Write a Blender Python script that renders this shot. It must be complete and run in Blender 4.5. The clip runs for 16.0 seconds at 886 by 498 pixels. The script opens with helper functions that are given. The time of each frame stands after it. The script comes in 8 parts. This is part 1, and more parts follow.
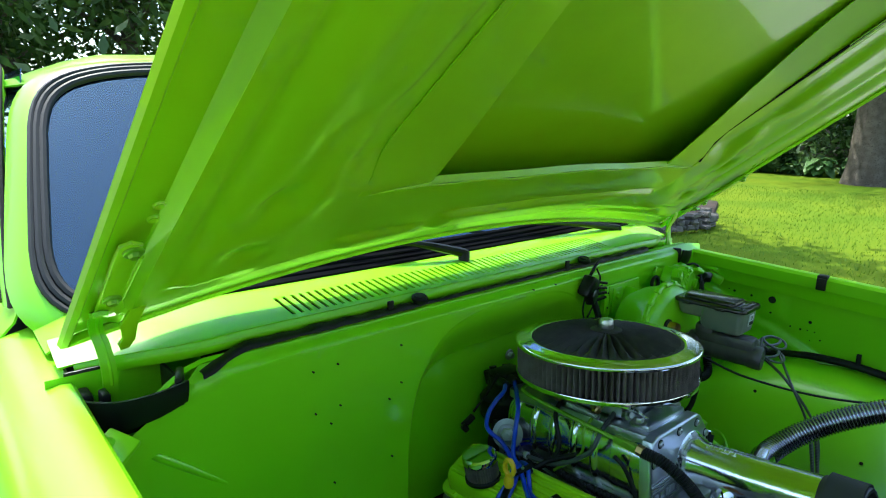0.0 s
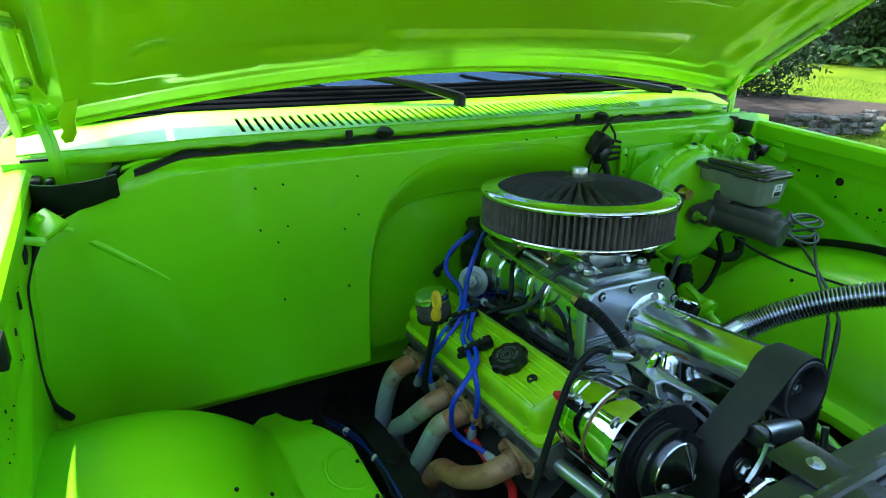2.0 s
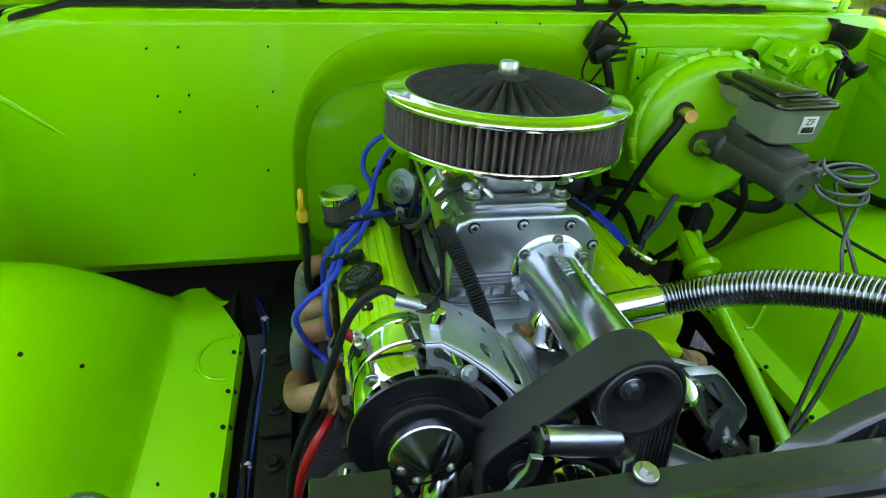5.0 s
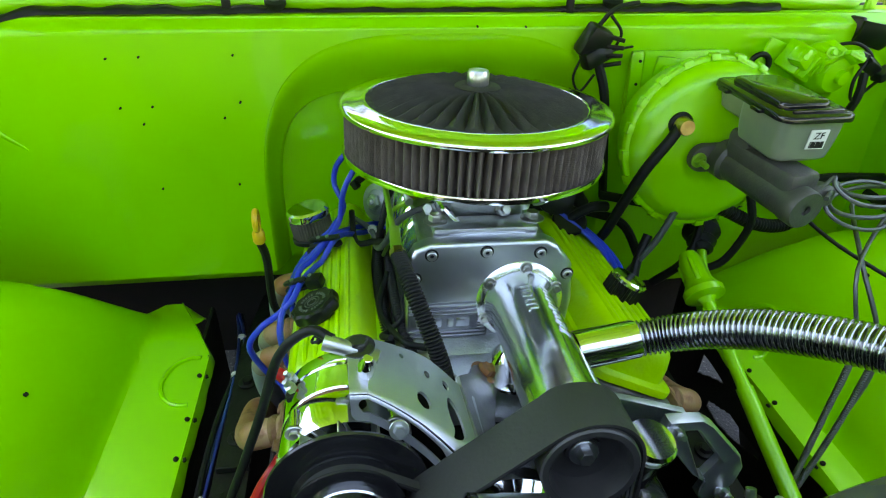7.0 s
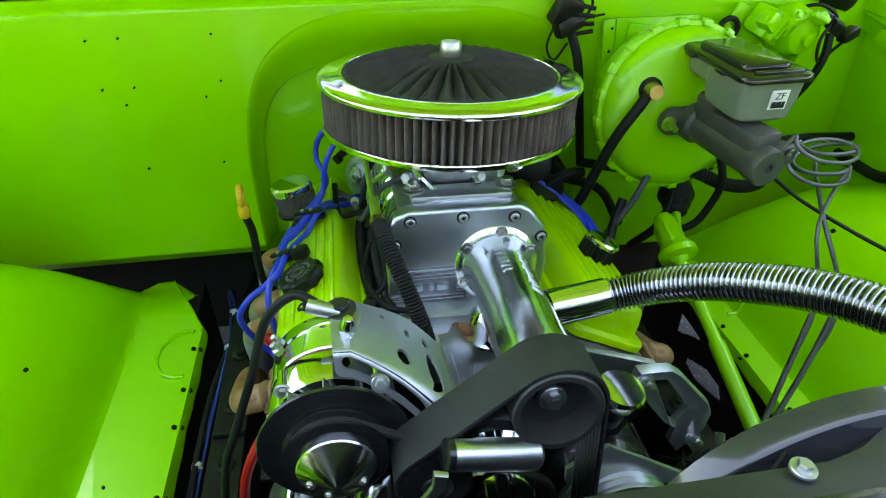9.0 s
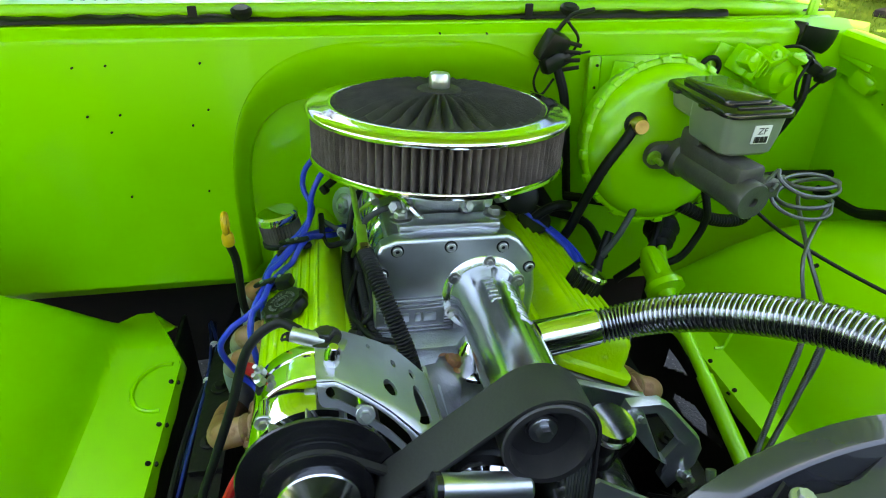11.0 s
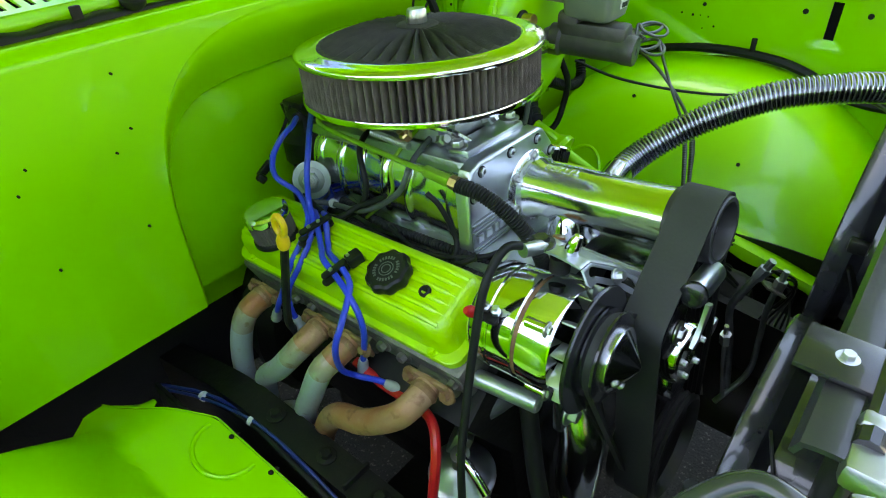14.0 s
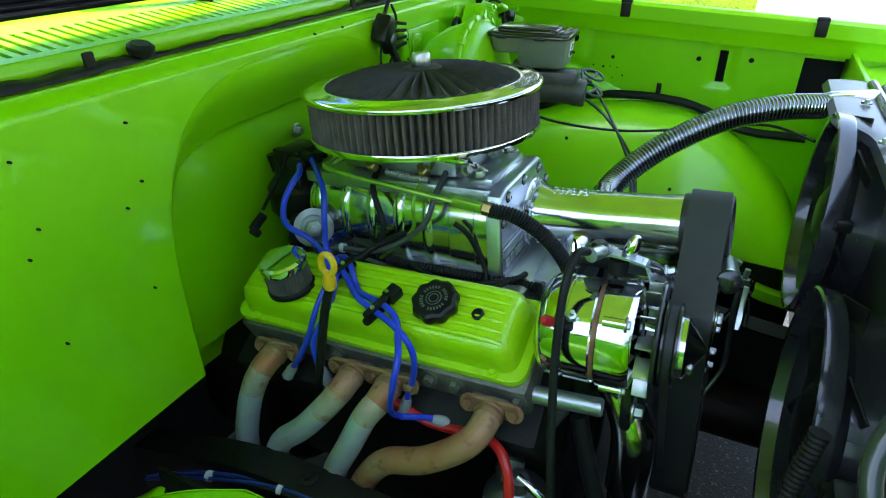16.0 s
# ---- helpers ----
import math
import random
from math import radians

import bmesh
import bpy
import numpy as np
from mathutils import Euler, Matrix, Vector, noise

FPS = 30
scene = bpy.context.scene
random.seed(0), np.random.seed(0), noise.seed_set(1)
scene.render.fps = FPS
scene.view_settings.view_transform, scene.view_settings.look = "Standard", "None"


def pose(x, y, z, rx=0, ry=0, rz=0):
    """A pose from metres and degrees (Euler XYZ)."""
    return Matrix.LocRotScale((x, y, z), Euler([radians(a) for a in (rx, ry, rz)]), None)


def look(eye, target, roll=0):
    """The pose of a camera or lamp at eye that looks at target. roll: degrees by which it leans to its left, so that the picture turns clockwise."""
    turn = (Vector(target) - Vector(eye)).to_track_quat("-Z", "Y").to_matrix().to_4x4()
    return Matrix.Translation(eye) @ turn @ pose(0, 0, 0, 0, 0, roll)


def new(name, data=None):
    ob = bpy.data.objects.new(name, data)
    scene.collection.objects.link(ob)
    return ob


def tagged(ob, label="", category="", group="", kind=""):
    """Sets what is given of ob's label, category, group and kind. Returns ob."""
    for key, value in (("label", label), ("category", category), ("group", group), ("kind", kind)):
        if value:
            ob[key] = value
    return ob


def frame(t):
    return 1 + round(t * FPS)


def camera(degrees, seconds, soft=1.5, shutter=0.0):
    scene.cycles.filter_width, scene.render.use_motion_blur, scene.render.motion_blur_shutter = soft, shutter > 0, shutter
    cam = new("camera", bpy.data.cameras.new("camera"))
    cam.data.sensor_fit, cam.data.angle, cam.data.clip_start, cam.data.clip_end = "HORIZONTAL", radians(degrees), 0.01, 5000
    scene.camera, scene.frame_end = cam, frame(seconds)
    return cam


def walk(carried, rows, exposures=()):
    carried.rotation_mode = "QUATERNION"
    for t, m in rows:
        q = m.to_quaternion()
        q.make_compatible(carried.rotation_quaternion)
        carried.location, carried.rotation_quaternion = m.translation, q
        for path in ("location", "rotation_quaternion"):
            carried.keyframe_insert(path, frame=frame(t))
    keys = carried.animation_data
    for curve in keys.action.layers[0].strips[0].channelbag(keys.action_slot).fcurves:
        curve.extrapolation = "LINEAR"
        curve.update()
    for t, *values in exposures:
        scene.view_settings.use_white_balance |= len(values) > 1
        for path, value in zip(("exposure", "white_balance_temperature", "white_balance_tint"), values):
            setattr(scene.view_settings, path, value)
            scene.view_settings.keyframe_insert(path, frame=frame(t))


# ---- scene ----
cam = camera(72.8, 16.0, soft=1.1)
PATH = [
    (0, (-1.009, -0.632, 1.419), (0.294, 0.83, 1.01), 0.7),
    (0.5, (-0.985, -0.647, 1.356), (0.303, 0.819, 0.92), 1.4),
    (1, (-0.937, -0.696, 1.331), (0.234, 0.833, 0.792), 1.8),
    (1.5, (-0.847, -0.792, 1.303), (0.107, 0.824, 0.613), 1.4),
    (2, (-0.733, -0.816, 1.301), (0.169, 0.807, 0.557), 1.6),
    (2.5, (-0.594, -0.816, 1.284), (0.248, 0.776, 0.415), 2.3),
    (3, (-0.479, -0.818, 1.283), (0.133, 0.854, 0.372), 2.1),
    (3.5, (-0.386, -0.83, 1.284), (-0.077, 0.901, 0.331), 2.2),
    (4, (-0.355, -0.788, 1.28), (-0.042, 0.911, 0.272), 1.8),
    (4.5, (-0.338, -0.812, 1.266), (0.009, 0.854, 0.215), 3.0),
    (4.7, (-0.305, -0.829, 1.267), (0.066, 0.822, 0.201), 3.2),
    (6.8, (-0.144, -0.771, 1.265), (0.098, 0.891, 0.178), 1.4),
    (7, (-0.144, -0.764, 1.264), (0.107, 0.9, 0.182), 1.5),
    (7.5, (-0.145, -0.769, 1.255), (0.1, 0.909, 0.194), 1.2),
    (8, (-0.13, -0.774, 1.256), (0.114, 0.895, 0.182), 0.5),
    (8.5, (-0.128, -0.793, 1.268), (0.131, 0.84, 0.144), 0.6),
    (9, (-0.13, -0.8, 1.271), (0.137, 0.817, 0.125), 0.1),
    (9.2, (-0.129, -0.806, 1.264), (0.135, 0.822, 0.133), -0.3),
    (11.3, (-0.134, -0.793, 1.258), (0.2, 0.882, 0.217), 1.7),
    (11.5, (-0.129, -0.786, 1.258), (0.21, 0.868, 0.185), 1.7),
    (12, (-0.136, -0.763, 1.269), (0.242, 0.807, 0.09), 2.5),
    (12.5, (-0.29, -0.742, 1.281), (0.261, 0.757, 0.078), 2.9),
    (13, (-0.446, -0.692, 1.23), (0.433, 0.61, -0.007), 1.4),
    (13.5, (-0.565, -0.614, 1.215), (0.503, 0.56, -0.001), 0.3),
    (14, (-0.641, -0.597, 1.259), (0.569, 0.479, 0.085), -2.7),
    (14.5, (-0.751, -0.563, 1.279), (0.546, 0.452, 0.145), -3.1),
    (15, (-0.809, -0.581, 1.286), (0.524, 0.434, 0.194), -4.1),
    (15.5, (-0.811, -0.566, 1.251), (0.63, 0.363, 0.221), -1.5),
    (16, (-0.808, -0.427, 1.224), (0.75, 0.348, 0.237), -0.7),
]
walk(cam, [(t, look(eye, target, roll)) for t, eye, target, roll in PATH], exposures=[(0, 1.9, 6050, 1), (1.5, 2.3, 6000, -5), (2.5, 2.55, 6400, -2), (3.5, 2.82, 7000, 2), (4.5, 3.05, 7700, 7), (9, 3.25, 7900, 9), (13, 3.3, 8000, 10), (14.5, 3.25, 7600, 10), (16, 2.8, 6700, 8)])

# ---- world, sun ----
SUN = Vector((-0.05, 0.42, 0.90)).normalized()
world = bpy.data.worlds.new("sky")
scene.world = world
world.use_nodes = True
wn = world.node_tree.nodes
sky = wn.new("ShaderNodeTexSky")
sky.sky_type = "NISHITA"
sky.sun_disc = False
sky.dust_density, sky.ozone_density = 2.0, 0.6
sky.sun_elevation = math.asin(SUN.z)
sky.sun_rotation = math.atan2(SUN.x, SUN.y)
wn["Background"].inputs["Strength"].default_value = 0.15
world.node_tree.links.new(sky.outputs[0], wn["Background"].inputs["Color"])
sun_data = bpy.data.lights.new("sun", "SUN")
sun_data.energy, sun_data.angle, sun_data.color = 2.0, radians(0.55), (1.0, 0.96, 0.90)
sun = new("sun", sun_data)
sun.matrix_world = look(SUN * 30, (0, 0, 0))


# ---- materials ----
def material(name, color, rough=0.5, metal=0.0, coat=0.0, color2=None, scale=8.0, amount=0.5, bump=0.0, bump_scale=60.0,
             fine=None, rough_var=0.0, detail=6.0, spec=0.5, lo=0.35, hi=0.65):
    """A principled material: a base colour that drifts to color2 by noise, a second finer grain, and bump."""
    m = bpy.data.materials.new(name)
    m.use_nodes = True
    n, l = m.node_tree.nodes, m.node_tree.links
    b = n["Principled BSDF"]
    b.inputs["Roughness"].default_value = rough
    b.inputs["Metallic"].default_value = metal
    b.inputs["Specular IOR Level"].default_value = spec
    b.inputs["Coat Weight"].default_value = coat
    b.inputs["Coat Roughness"].default_value = 0.04
    b.inputs["Base Color"].default_value = (*color, 1)
    tc = n.new("ShaderNodeNewGeometry")
    if color2:
        t = n.new("ShaderNodeTexNoise")
        t.inputs["Scale"].default_value, t.inputs["Detail"].default_value = scale, detail
        l.new(tc.outputs["Position"], t.inputs["Vector"])
        r = n.new("ShaderNodeMapRange")
        r.inputs["From Min"].default_value, r.inputs["From Max"].default_value = lo, hi
        r.inputs["To Max"].default_value = amount
        l.new(t.outputs["Fac"], r.inputs["Value"])
        x = n.new("ShaderNodeMix")
        x.data_type = "RGBA"
        x.inputs["A"].default_value, x.inputs["B"].default_value = (*color, 1), (*color2, 1)
        l.new(r.outputs["Result"], x.inputs["Factor"])
        out = x.outputs["Result"]
        if fine:
            t2 = n.new("ShaderNodeTexNoise")
            t2.inputs["Scale"].default_value, t2.inputs["Detail"].default_value = fine[0], 4
            l.new(tc.outputs["Position"], t2.inputs["Vector"])
            r2 = n.new("ShaderNodeMapRange")
            r2.inputs["From Min"].default_value, r2.inputs["From Max"].default_value = fine[2], fine[2] + 0.12
            r2.inputs["To Max"].default_value = fine[3]
            l.new(t2.outputs["Fac"], r2.inputs["Value"])
            x2 = n.new("ShaderNodeMix")
            x2.data_type = "RGBA"
            x2.inputs["B"].default_value = (*fine[1], 1)
            l.new(out, x2.inputs["A"])
            l.new(r2.outputs["Result"], x2.inputs["Factor"])
            out = x2.outputs["Result"]
        l.new(out, b.inputs["Base Color"])
        if rough_var:
            rv = n.new("ShaderNodeMapRange")
            rv.inputs["To Min"].default_value, rv.inputs["To Max"].default_value = max(0.02, rough - rough_var), rough + rough_var
            l.new(t.outputs["Fac"], rv.inputs["Value"])
            l.new(rv.outputs["Result"], b.inputs["Roughness"])
    if bump:
        t3 = n.new("ShaderNodeTexNoise")
        t3.inputs["Scale"].default_value, t3.inputs["Detail"].default_value = bump_scale, 5
        l.new(tc.outputs["Position"], t3.inputs["Vector"])
        bp = n.new("ShaderNodeBump")
        bp.inputs["Strength"].default_value, bp.inputs["Distance"].default_value = bump, 0.004
        l.new(t3.outputs["Fac"], bp.inputs["Height"])
        l.new(bp.outputs["Normal"], b.inputs["Normal"])
    return m


def leafy(name, c1, c2, rough=0.5, trans=0.35):
    """Foliage: each leaf its own tint, some light let through."""
    m = bpy.data.materials.new(name)
    m.use_nodes = True
    n, l = m.node_tree.nodes, m.node_tree.links
    b = n["Principled BSDF"]
    g = n.new("ShaderNodeNewGeometry")
    ramp = n.new("ShaderNodeMix")
    ramp.data_type = "RGBA"
    ramp.inputs["A"].default_value, ramp.inputs["B"].default_value = (*c1, 1), (*c2, 1)
    l.new(g.outputs["Random Per Island"], ramp.inputs["Factor"])
    l.new(ramp.outputs["Result"], b.inputs["Base Color"])
    b.inputs["Roughness"].default_value = rough
    tr = n.new("ShaderNodeBsdfTranslucent")
    l.new(ramp.outputs["Result"], tr.inputs["Color"])
    mix = n.new("ShaderNodeMixShader")
    mix.inputs[0].default_value = trans
    l.new(b.outputs[0], mix.inputs[1])
    l.new(tr.outputs[0], mix.inputs[2])
    l.new(mix.outputs[0], n["Material Output"].inputs["Surface"])
    return m


LIME = (0.262, 0.69, 0.003)
PAINT = material("lime_paint", LIME, 0.33, 0, 0.38, (0.245, 0.655, 0.003), 5, 0.8, 0.05, 14, (420, (0.26, 0.66, 0.03), 0.66, 0.25), 0.05)
# Same lime made yellower: light bounced onto the raised hood is in this colour.
PAINT_BOUNCE_LIT = material("lime_paint_bounce_lit", (0.40, 0.69, 0.003), 0.34, 0, 0.5, (0.36, 0.63, 0.003), 6, 0.8, 0.08, 22, (300, (0.28, 0.6, 0.03), 0.66, 0.3), 0.06)
PAINT_CAST = material("lime_engine_paint", (0.42, 0.72, 0.004), 0.36, 0, 0.5, (0.36, 0.64, 0.004), 18, 0.8, 0.25, 160, (520, (0.36, 0.7, 0.05), 0.64, 0.4), 0.08)
CHROME = material("chrome", (0.78, 0.79, 0.80), 0.09, 1, 0, (0.70, 0.71, 0.72), 30, 0.6, 0.02, 40, None, 0.03)
POLISHED = material("polished_aluminium", (0.82, 0.83, 0.85), 0.16, 1, 0, (0.74, 0.75, 0.77), 14, 0.8, 0.06, 90, None, 0.07)
BRUSHED = material("satin_aluminium", (0.64, 0.65, 0.69), 0.34, 1, 0, (0.52, 0.53, 0.57), 20, 0.8, 0.05, 160, None, 0.08)
FLEX = material("satin_flex_hose", (0.48, 0.48, 0.50), 0.15, 1, 0, (0.27, 0.27, 0.28), 30, 0.7, 0.03, 80, None, 0.05)
CAST = material("cast_aluminium", (0.58, 0.59, 0.61), 0.34, 1, 0, (0.38, 0.39, 0.41), 26, 0.8, 0.3, 260, None, 0.1)
ZINC = material("zinc_steel", (0.60, 0.61, 0.62), 0.36, 1, 0, (0.42, 0.42, 0.42), 35, 0.7, 0.06, 120, None, 0.1)
BOLT = material("plated_bolt", (0.50, 0.50, 0.48), 0.3, 1, 0, (0.33, 0.32, 0.30), 90, 0.8)
GLOSSBLACK = material("gloss_black_plastic", (0.008, 0.008, 0.009), 0.10, 0, 0.0, (0.012, 0.012, 0.013), 18, 0.8, 0.03, 60, None, 0.04)
PULLEY = material("worn_black_pulley", (0.034, 0.033, 0.032), 0.42, 0.3, 0, (0.05, 0.048, 0.046), 24, 0.8, 0.08, 150, None, 0.1)
RUBBER = material("black_rubber", (0.008, 0.008, 0.008), 0.5, 0, 0, (0.014, 0.014, 0.014), 30, 0.7, 0.1, 200, None, 0.1, spec=0.22)
BELT = material("belt_rubber", (0.02, 0.0195, 0.018), 0.6, 0, 0, (0.03, 0.029, 0.027), 20, 0.8, 0.12, 240, None, 0.1)
PLASTIC = material("black_plastic", (0.006, 0.006, 0.006), 0.34, 0, 0, (0.011, 0.011, 0.011), 22, 0.8, 0.08, 160, None, 0.1, spec=0.25)
SHROUDM = material("shroud_plastic", (0.016, 0.0165, 0.017), 0.38, 0, 0.12, (0.026, 0.026, 0.028), 9, 0.8, 0.08, 90, None, 0.10, spec=0.4)
BARREL = material("glossy_barrel_plastic", (0.020, 0.021, 0.025), 0.22, 0, 0.7, (0.030, 0.031, 0.035), 9, 0.8, 0.04, 60, None, 0.06, spec=0.5)
BLACKM = material("black_metal", (0.013, 0.013, 0.014), 0.24, 0.2, 0.4, (0.022, 0.022, 0.022), 16, 0.8, 0.03, 90, None, 0.06)
DARK = material("grimy_black_steel", (0.006, 0.006, 0.0055), 0.55, 0.1, 0, (0.016, 0.014, 0.012), 9, 0.7, 0.3, 70, (160, (0.05, 0.045, 0.038), 0.67, 0.6), 0.15, spec=0.25)
IRON = material("grey_cast_iron", (0.13, 0.125, 0.12), 0.5, 0.6, 0, (0.25, 0.22, 0.19), 24, 0.8, 0.5, 180, None, 0.12)
HEADER = material("heat_blued_header", (0.52, 0.53, 0.62), 0.44, 0.4, 0, (0.46, 0.44, 0.47), 9, 0.8, 0.18, 130, (60, (0.30, 0.16, 0.08), 0.63, 0.5), 0.12)
TOPPLATE = material("satin_black_plate", (0.022, 0.022, 0.024), 0.36, 0.25, 0.3, (0.034, 0.034, 0.036), 9, 0.8, 0.05, 90, None, 0.08)
DULLALU = material("dull_cast_alloy", (0.52, 0.53, 0.57), 0.34, 0.85, 0, (0.42, 0.43, 0.47), 18, 0.8, 0.08, 180, None, 0.1)
HEADER_RUSTY = material("rusted_header", (0.36, 0.13, 0.05), 0.55, 0.3, 0, (0.44, 0.25, 0.16), 14, 0.9, 0.25, 130, (48, (0.17, 0.065, 0.03), 0.56, 0.8), 0.12)
RUST = material("rusty_flange", (0.22, 0.10, 0.05), 0.65, 0.3, 0, (0.34, 0.19, 0.10), 45, 0.9, 0.5, 220)
FILTER = material("filter_gauze", (0.125, 0.100, 0.090), 0.9, 0, 0, (0.06, 0.045, 0.04), 40, 0.8, 0.3, 500)
FILTER_TOP = material("filter_top_gauze", (0.042, 0.036, 0.034), 0.8, 0, 0, (0.024, 0.021, 0.02), 40, 0.8, 0.3, 500)
BLUE = material("blue_silicone", (0.014, 0.05, 0.62), 0.35, 0, 0.1, (0.012, 0.035, 0.48), 30, 0.7)
RED = material("red_cable", (0.62, 0.015, 0.018), 0.35, 0, 0.1, (0.48, 0.01, 0.015), 30, 0.7)
YELLOW = material("yellow_plastic", (0.78, 0.47, 0.015), 0.35, 0, 0.1, (0.66, 0.34, 0.01), 60, 0.8)
WHITE = material("white_plastic", (0.66, 0.66, 0.64), 0.4, 0, 0, (0.52, 0.52, 0.5), 50, 0.7)
MARKING = material("worn_moulded_marking", (0.11, 0.115, 0.11), 0.5, 0, 0, (0.07, 0.07, 0.07), 90, 0.8)
GREYBOOT = material("grey_ceramic_boot", (0.30, 0.31, 0.33), 0.5, 0, 0, (0.42, 0.42, 0.42), 50, 0.7)
MCCAST = material("anodised_master_cylinder", (0.075, 0.068, 0.064), 0.40, 0.35, 0, (0.105, 0.095, 0.09), 40, 0.8, 0.15, 260)
BADGE = material("grey_cast_badge", (0.30, 0.30, 0.32), 0.42, 0.9, 0, (0.22, 0.22, 0.24), 40, 0.8, 0.2, 260)
CAPM = material("dull_cap_metal", (0.40, 0.41, 0.42), 0.42, 0.9, 0, (0.30, 0.31, 0.32), 45, 0.8, 0.06, 160, None, 0.1)
SMOOTHCAST = material("machined_cast_aluminium", (0.46, 0.47, 0.49), 0.38, 1, 0, (0.38, 0.39, 0.41), 18, 0.8, 0.05, 160, None, 0.1)
NYLON = material("translucent_nylon", (0.23, 0.235, 0.145), 0.3, 0, 0.1, (0.13, 0.165, 0.135), 7, 0.9, 0.03, 60)
BRASS = material("brass", (0.62, 0.42, 0.18), 0.3, 1, 0, (0.42, 0.26, 0.1), 60, 0.8)
COPPERBOLT = material("copper_brown_bolt", (0.36, 0.15, 0.06), 0.4, 0.5, 0, (0.22, 0.09, 0.04), 120, 0.8)
LINE = material("steel_brake_line", (0.15, 0.153, 0.15), 0.38, 0.7, 0, (0.09, 0.09, 0.09), 40, 0.8)
LINEGREEN = material("painted_fuel_line", (0.20, 0.40, 0.02), 0.3, 0.5, 0.2, (0.3, 0.5, 0.05), 40, 0.8)
HOSE = material("heater_hose", (0.05, 0.055, 0.055), 0.45, 0, 0, (0.08, 0.085, 0.085), 30, 0.8, 0.1, 180)
CLEARHOSE = material("dusty_vinyl_hose", (0.018, 0.022, 0.018), 0.2, 0, 0.2, (0.034, 0.040, 0.033), 14, 0.8, 0.05, 60)
# HOLE and VOID put the shade of holes, gaps and cavities into colour.
HOLE = material("black_hole", (0.004, 0.004, 0.004), 0.9)
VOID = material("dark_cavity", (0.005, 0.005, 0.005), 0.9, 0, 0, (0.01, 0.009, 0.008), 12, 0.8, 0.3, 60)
GASKET = material("window_rubber", (0.008, 0.0085, 0.010), 0.5, 0, 0.0, (0.014, 0.015, 0.017), 14, 0.7, 0.05, 90, spec=0.35)
TRIM = material("matte_cowl_trim", (0.006, 0.006, 0.007), 0.85, 0, 0, (0.011, 0.011, 0.012), 14, 0.8, 0.1, 90, spec=0.0)
NAVY = material("navy_wire_insulation", (0.012, 0.03, 0.20), 0.4, 0, 0.1, (0.010, 0.022, 0.13), 30, 0.7)
HEADER_TAN = material("straw_tinted_header", (0.48, 0.42, 0.40), 0.46, 0.4, 0, (0.42, 0.24, 0.15), 16, 0.9, 0.2, 130, (60, (0.26, 0.12, 0.05), 0.58, 0.7), 0.12)
LABEL = material("white_label", (0.75, 0.75, 0.72), 0.5, 0, 0, (0.68, 0.68, 0.65), 60, 0.6)
INK = material("black_ink", (0.01, 0.01, 0.01), 0.5)
SEAT = material("dark_seat_cloth", (0.03, 0.032, 0.036), 0.85, 0, 0, (0.05, 0.05, 0.055), 20, 0.7, 0.3, 200)
ASPHALT = material("asphalt", (0.042, 0.043, 0.048), 0.85, 0, 0, (0.065, 0.066, 0.072), 1.3, 0.8, 0.9, 160, (150, (0.34, 0.33, 0.32), 0.60, 0.8))
CONCRETE = material("concrete_pavement", (0.46, 0.44, 0.41), 0.85, 0, 0, (0.36, 0.345, 0.32), 2.2, 0.8, 0.5, 120, (150, (0.28, 0.27, 0.25), 0.6, 0.5))
SOIL = material("bark_mulch", (0.026, 0.016, 0.012), 0.9, 0, 0, (0.065, 0.040, 0.03), 10, 0.9, 1.0, 40, (26, (0.11, 0.075, 0.058), 0.60, 0.7))
STONE = material("field_stone", (0.15, 0.135, 0.115), 0.8, 0, 0, (0.08, 0.07, 0.06), 9, 0.9, 0.7, 40, (40, (0.30, 0.27, 0.24), 0.58, 0.6))
GRASS = material("lawn_turf", (0.085, 0.16, 0.006), 0.95, 0, 0, (0.15, 0.21, 0.009), 0.7, 0.9, 1.0, 55, (38, (0.17, 0.20, 0.014), 0.53, 0.6), spec=0.1)
BARK = material("tree_bark", (0.085, 0.065, 0.05), 0.9, 0, 0, (0.14, 0.115, 0.09), 6, 0.9, 1.0, 24, (30, (0.04, 0.03, 0.025), 0.55, 0.7))
BRICKRED = material("red_brick", (0.30, 0.10, 0.065), 0.8, 0, 0, (0.22, 0.075, 0.05), 7, 0.8, 0.4, 60)
VINYL = material("white_vinyl_fence", (0.72, 0.72, 0.70), 0.5, 0, 0, (0.62, 0.62, 0.60), 1.5, 0.7)
OLDWOOD = material("weathered_fence_wood", (0.16, 0.13, 0.105), 0.85, 0, 0, (0.24, 0.21, 0.18), 5, 0.9, 0.5, 40)
CARBLACK = material("black_car_paint", (0.008, 0.008, 0.01), 0.12, 0, 0.9, (0.012, 0.012, 0.014), 4, 0.7)
HEADLAMP = material("headlamp_lens", (0.6, 0.62, 0.64), 0.08, 0.2, 0.8, (0.45, 0.46, 0.48), 12, 0.7)
AMBER = material("amber_lens", (0.7, 0.3, 0.01), 0.2, 0, 0.4, (0.6, 0.24, 0.01), 20, 0.6)
LEAF = leafy("tree_leaf", (0.028, 0.075, 0.012), (0.075, 0.15, 0.022))
LEAF_PALE = leafy("pale_tree_leaf", (0.06, 0.12, 0.03), (0.13, 0.21, 0.06))
HOSTA = leafy("hosta_leaf", (0.09, 0.20, 0.05), (0.17, 0.30, 0.09), 0.4, 0.3)
NEEDLE = leafy("conifer_needle", (0.02, 0.055, 0.016), (0.05, 0.10, 0.03), 0.6, 0.15)
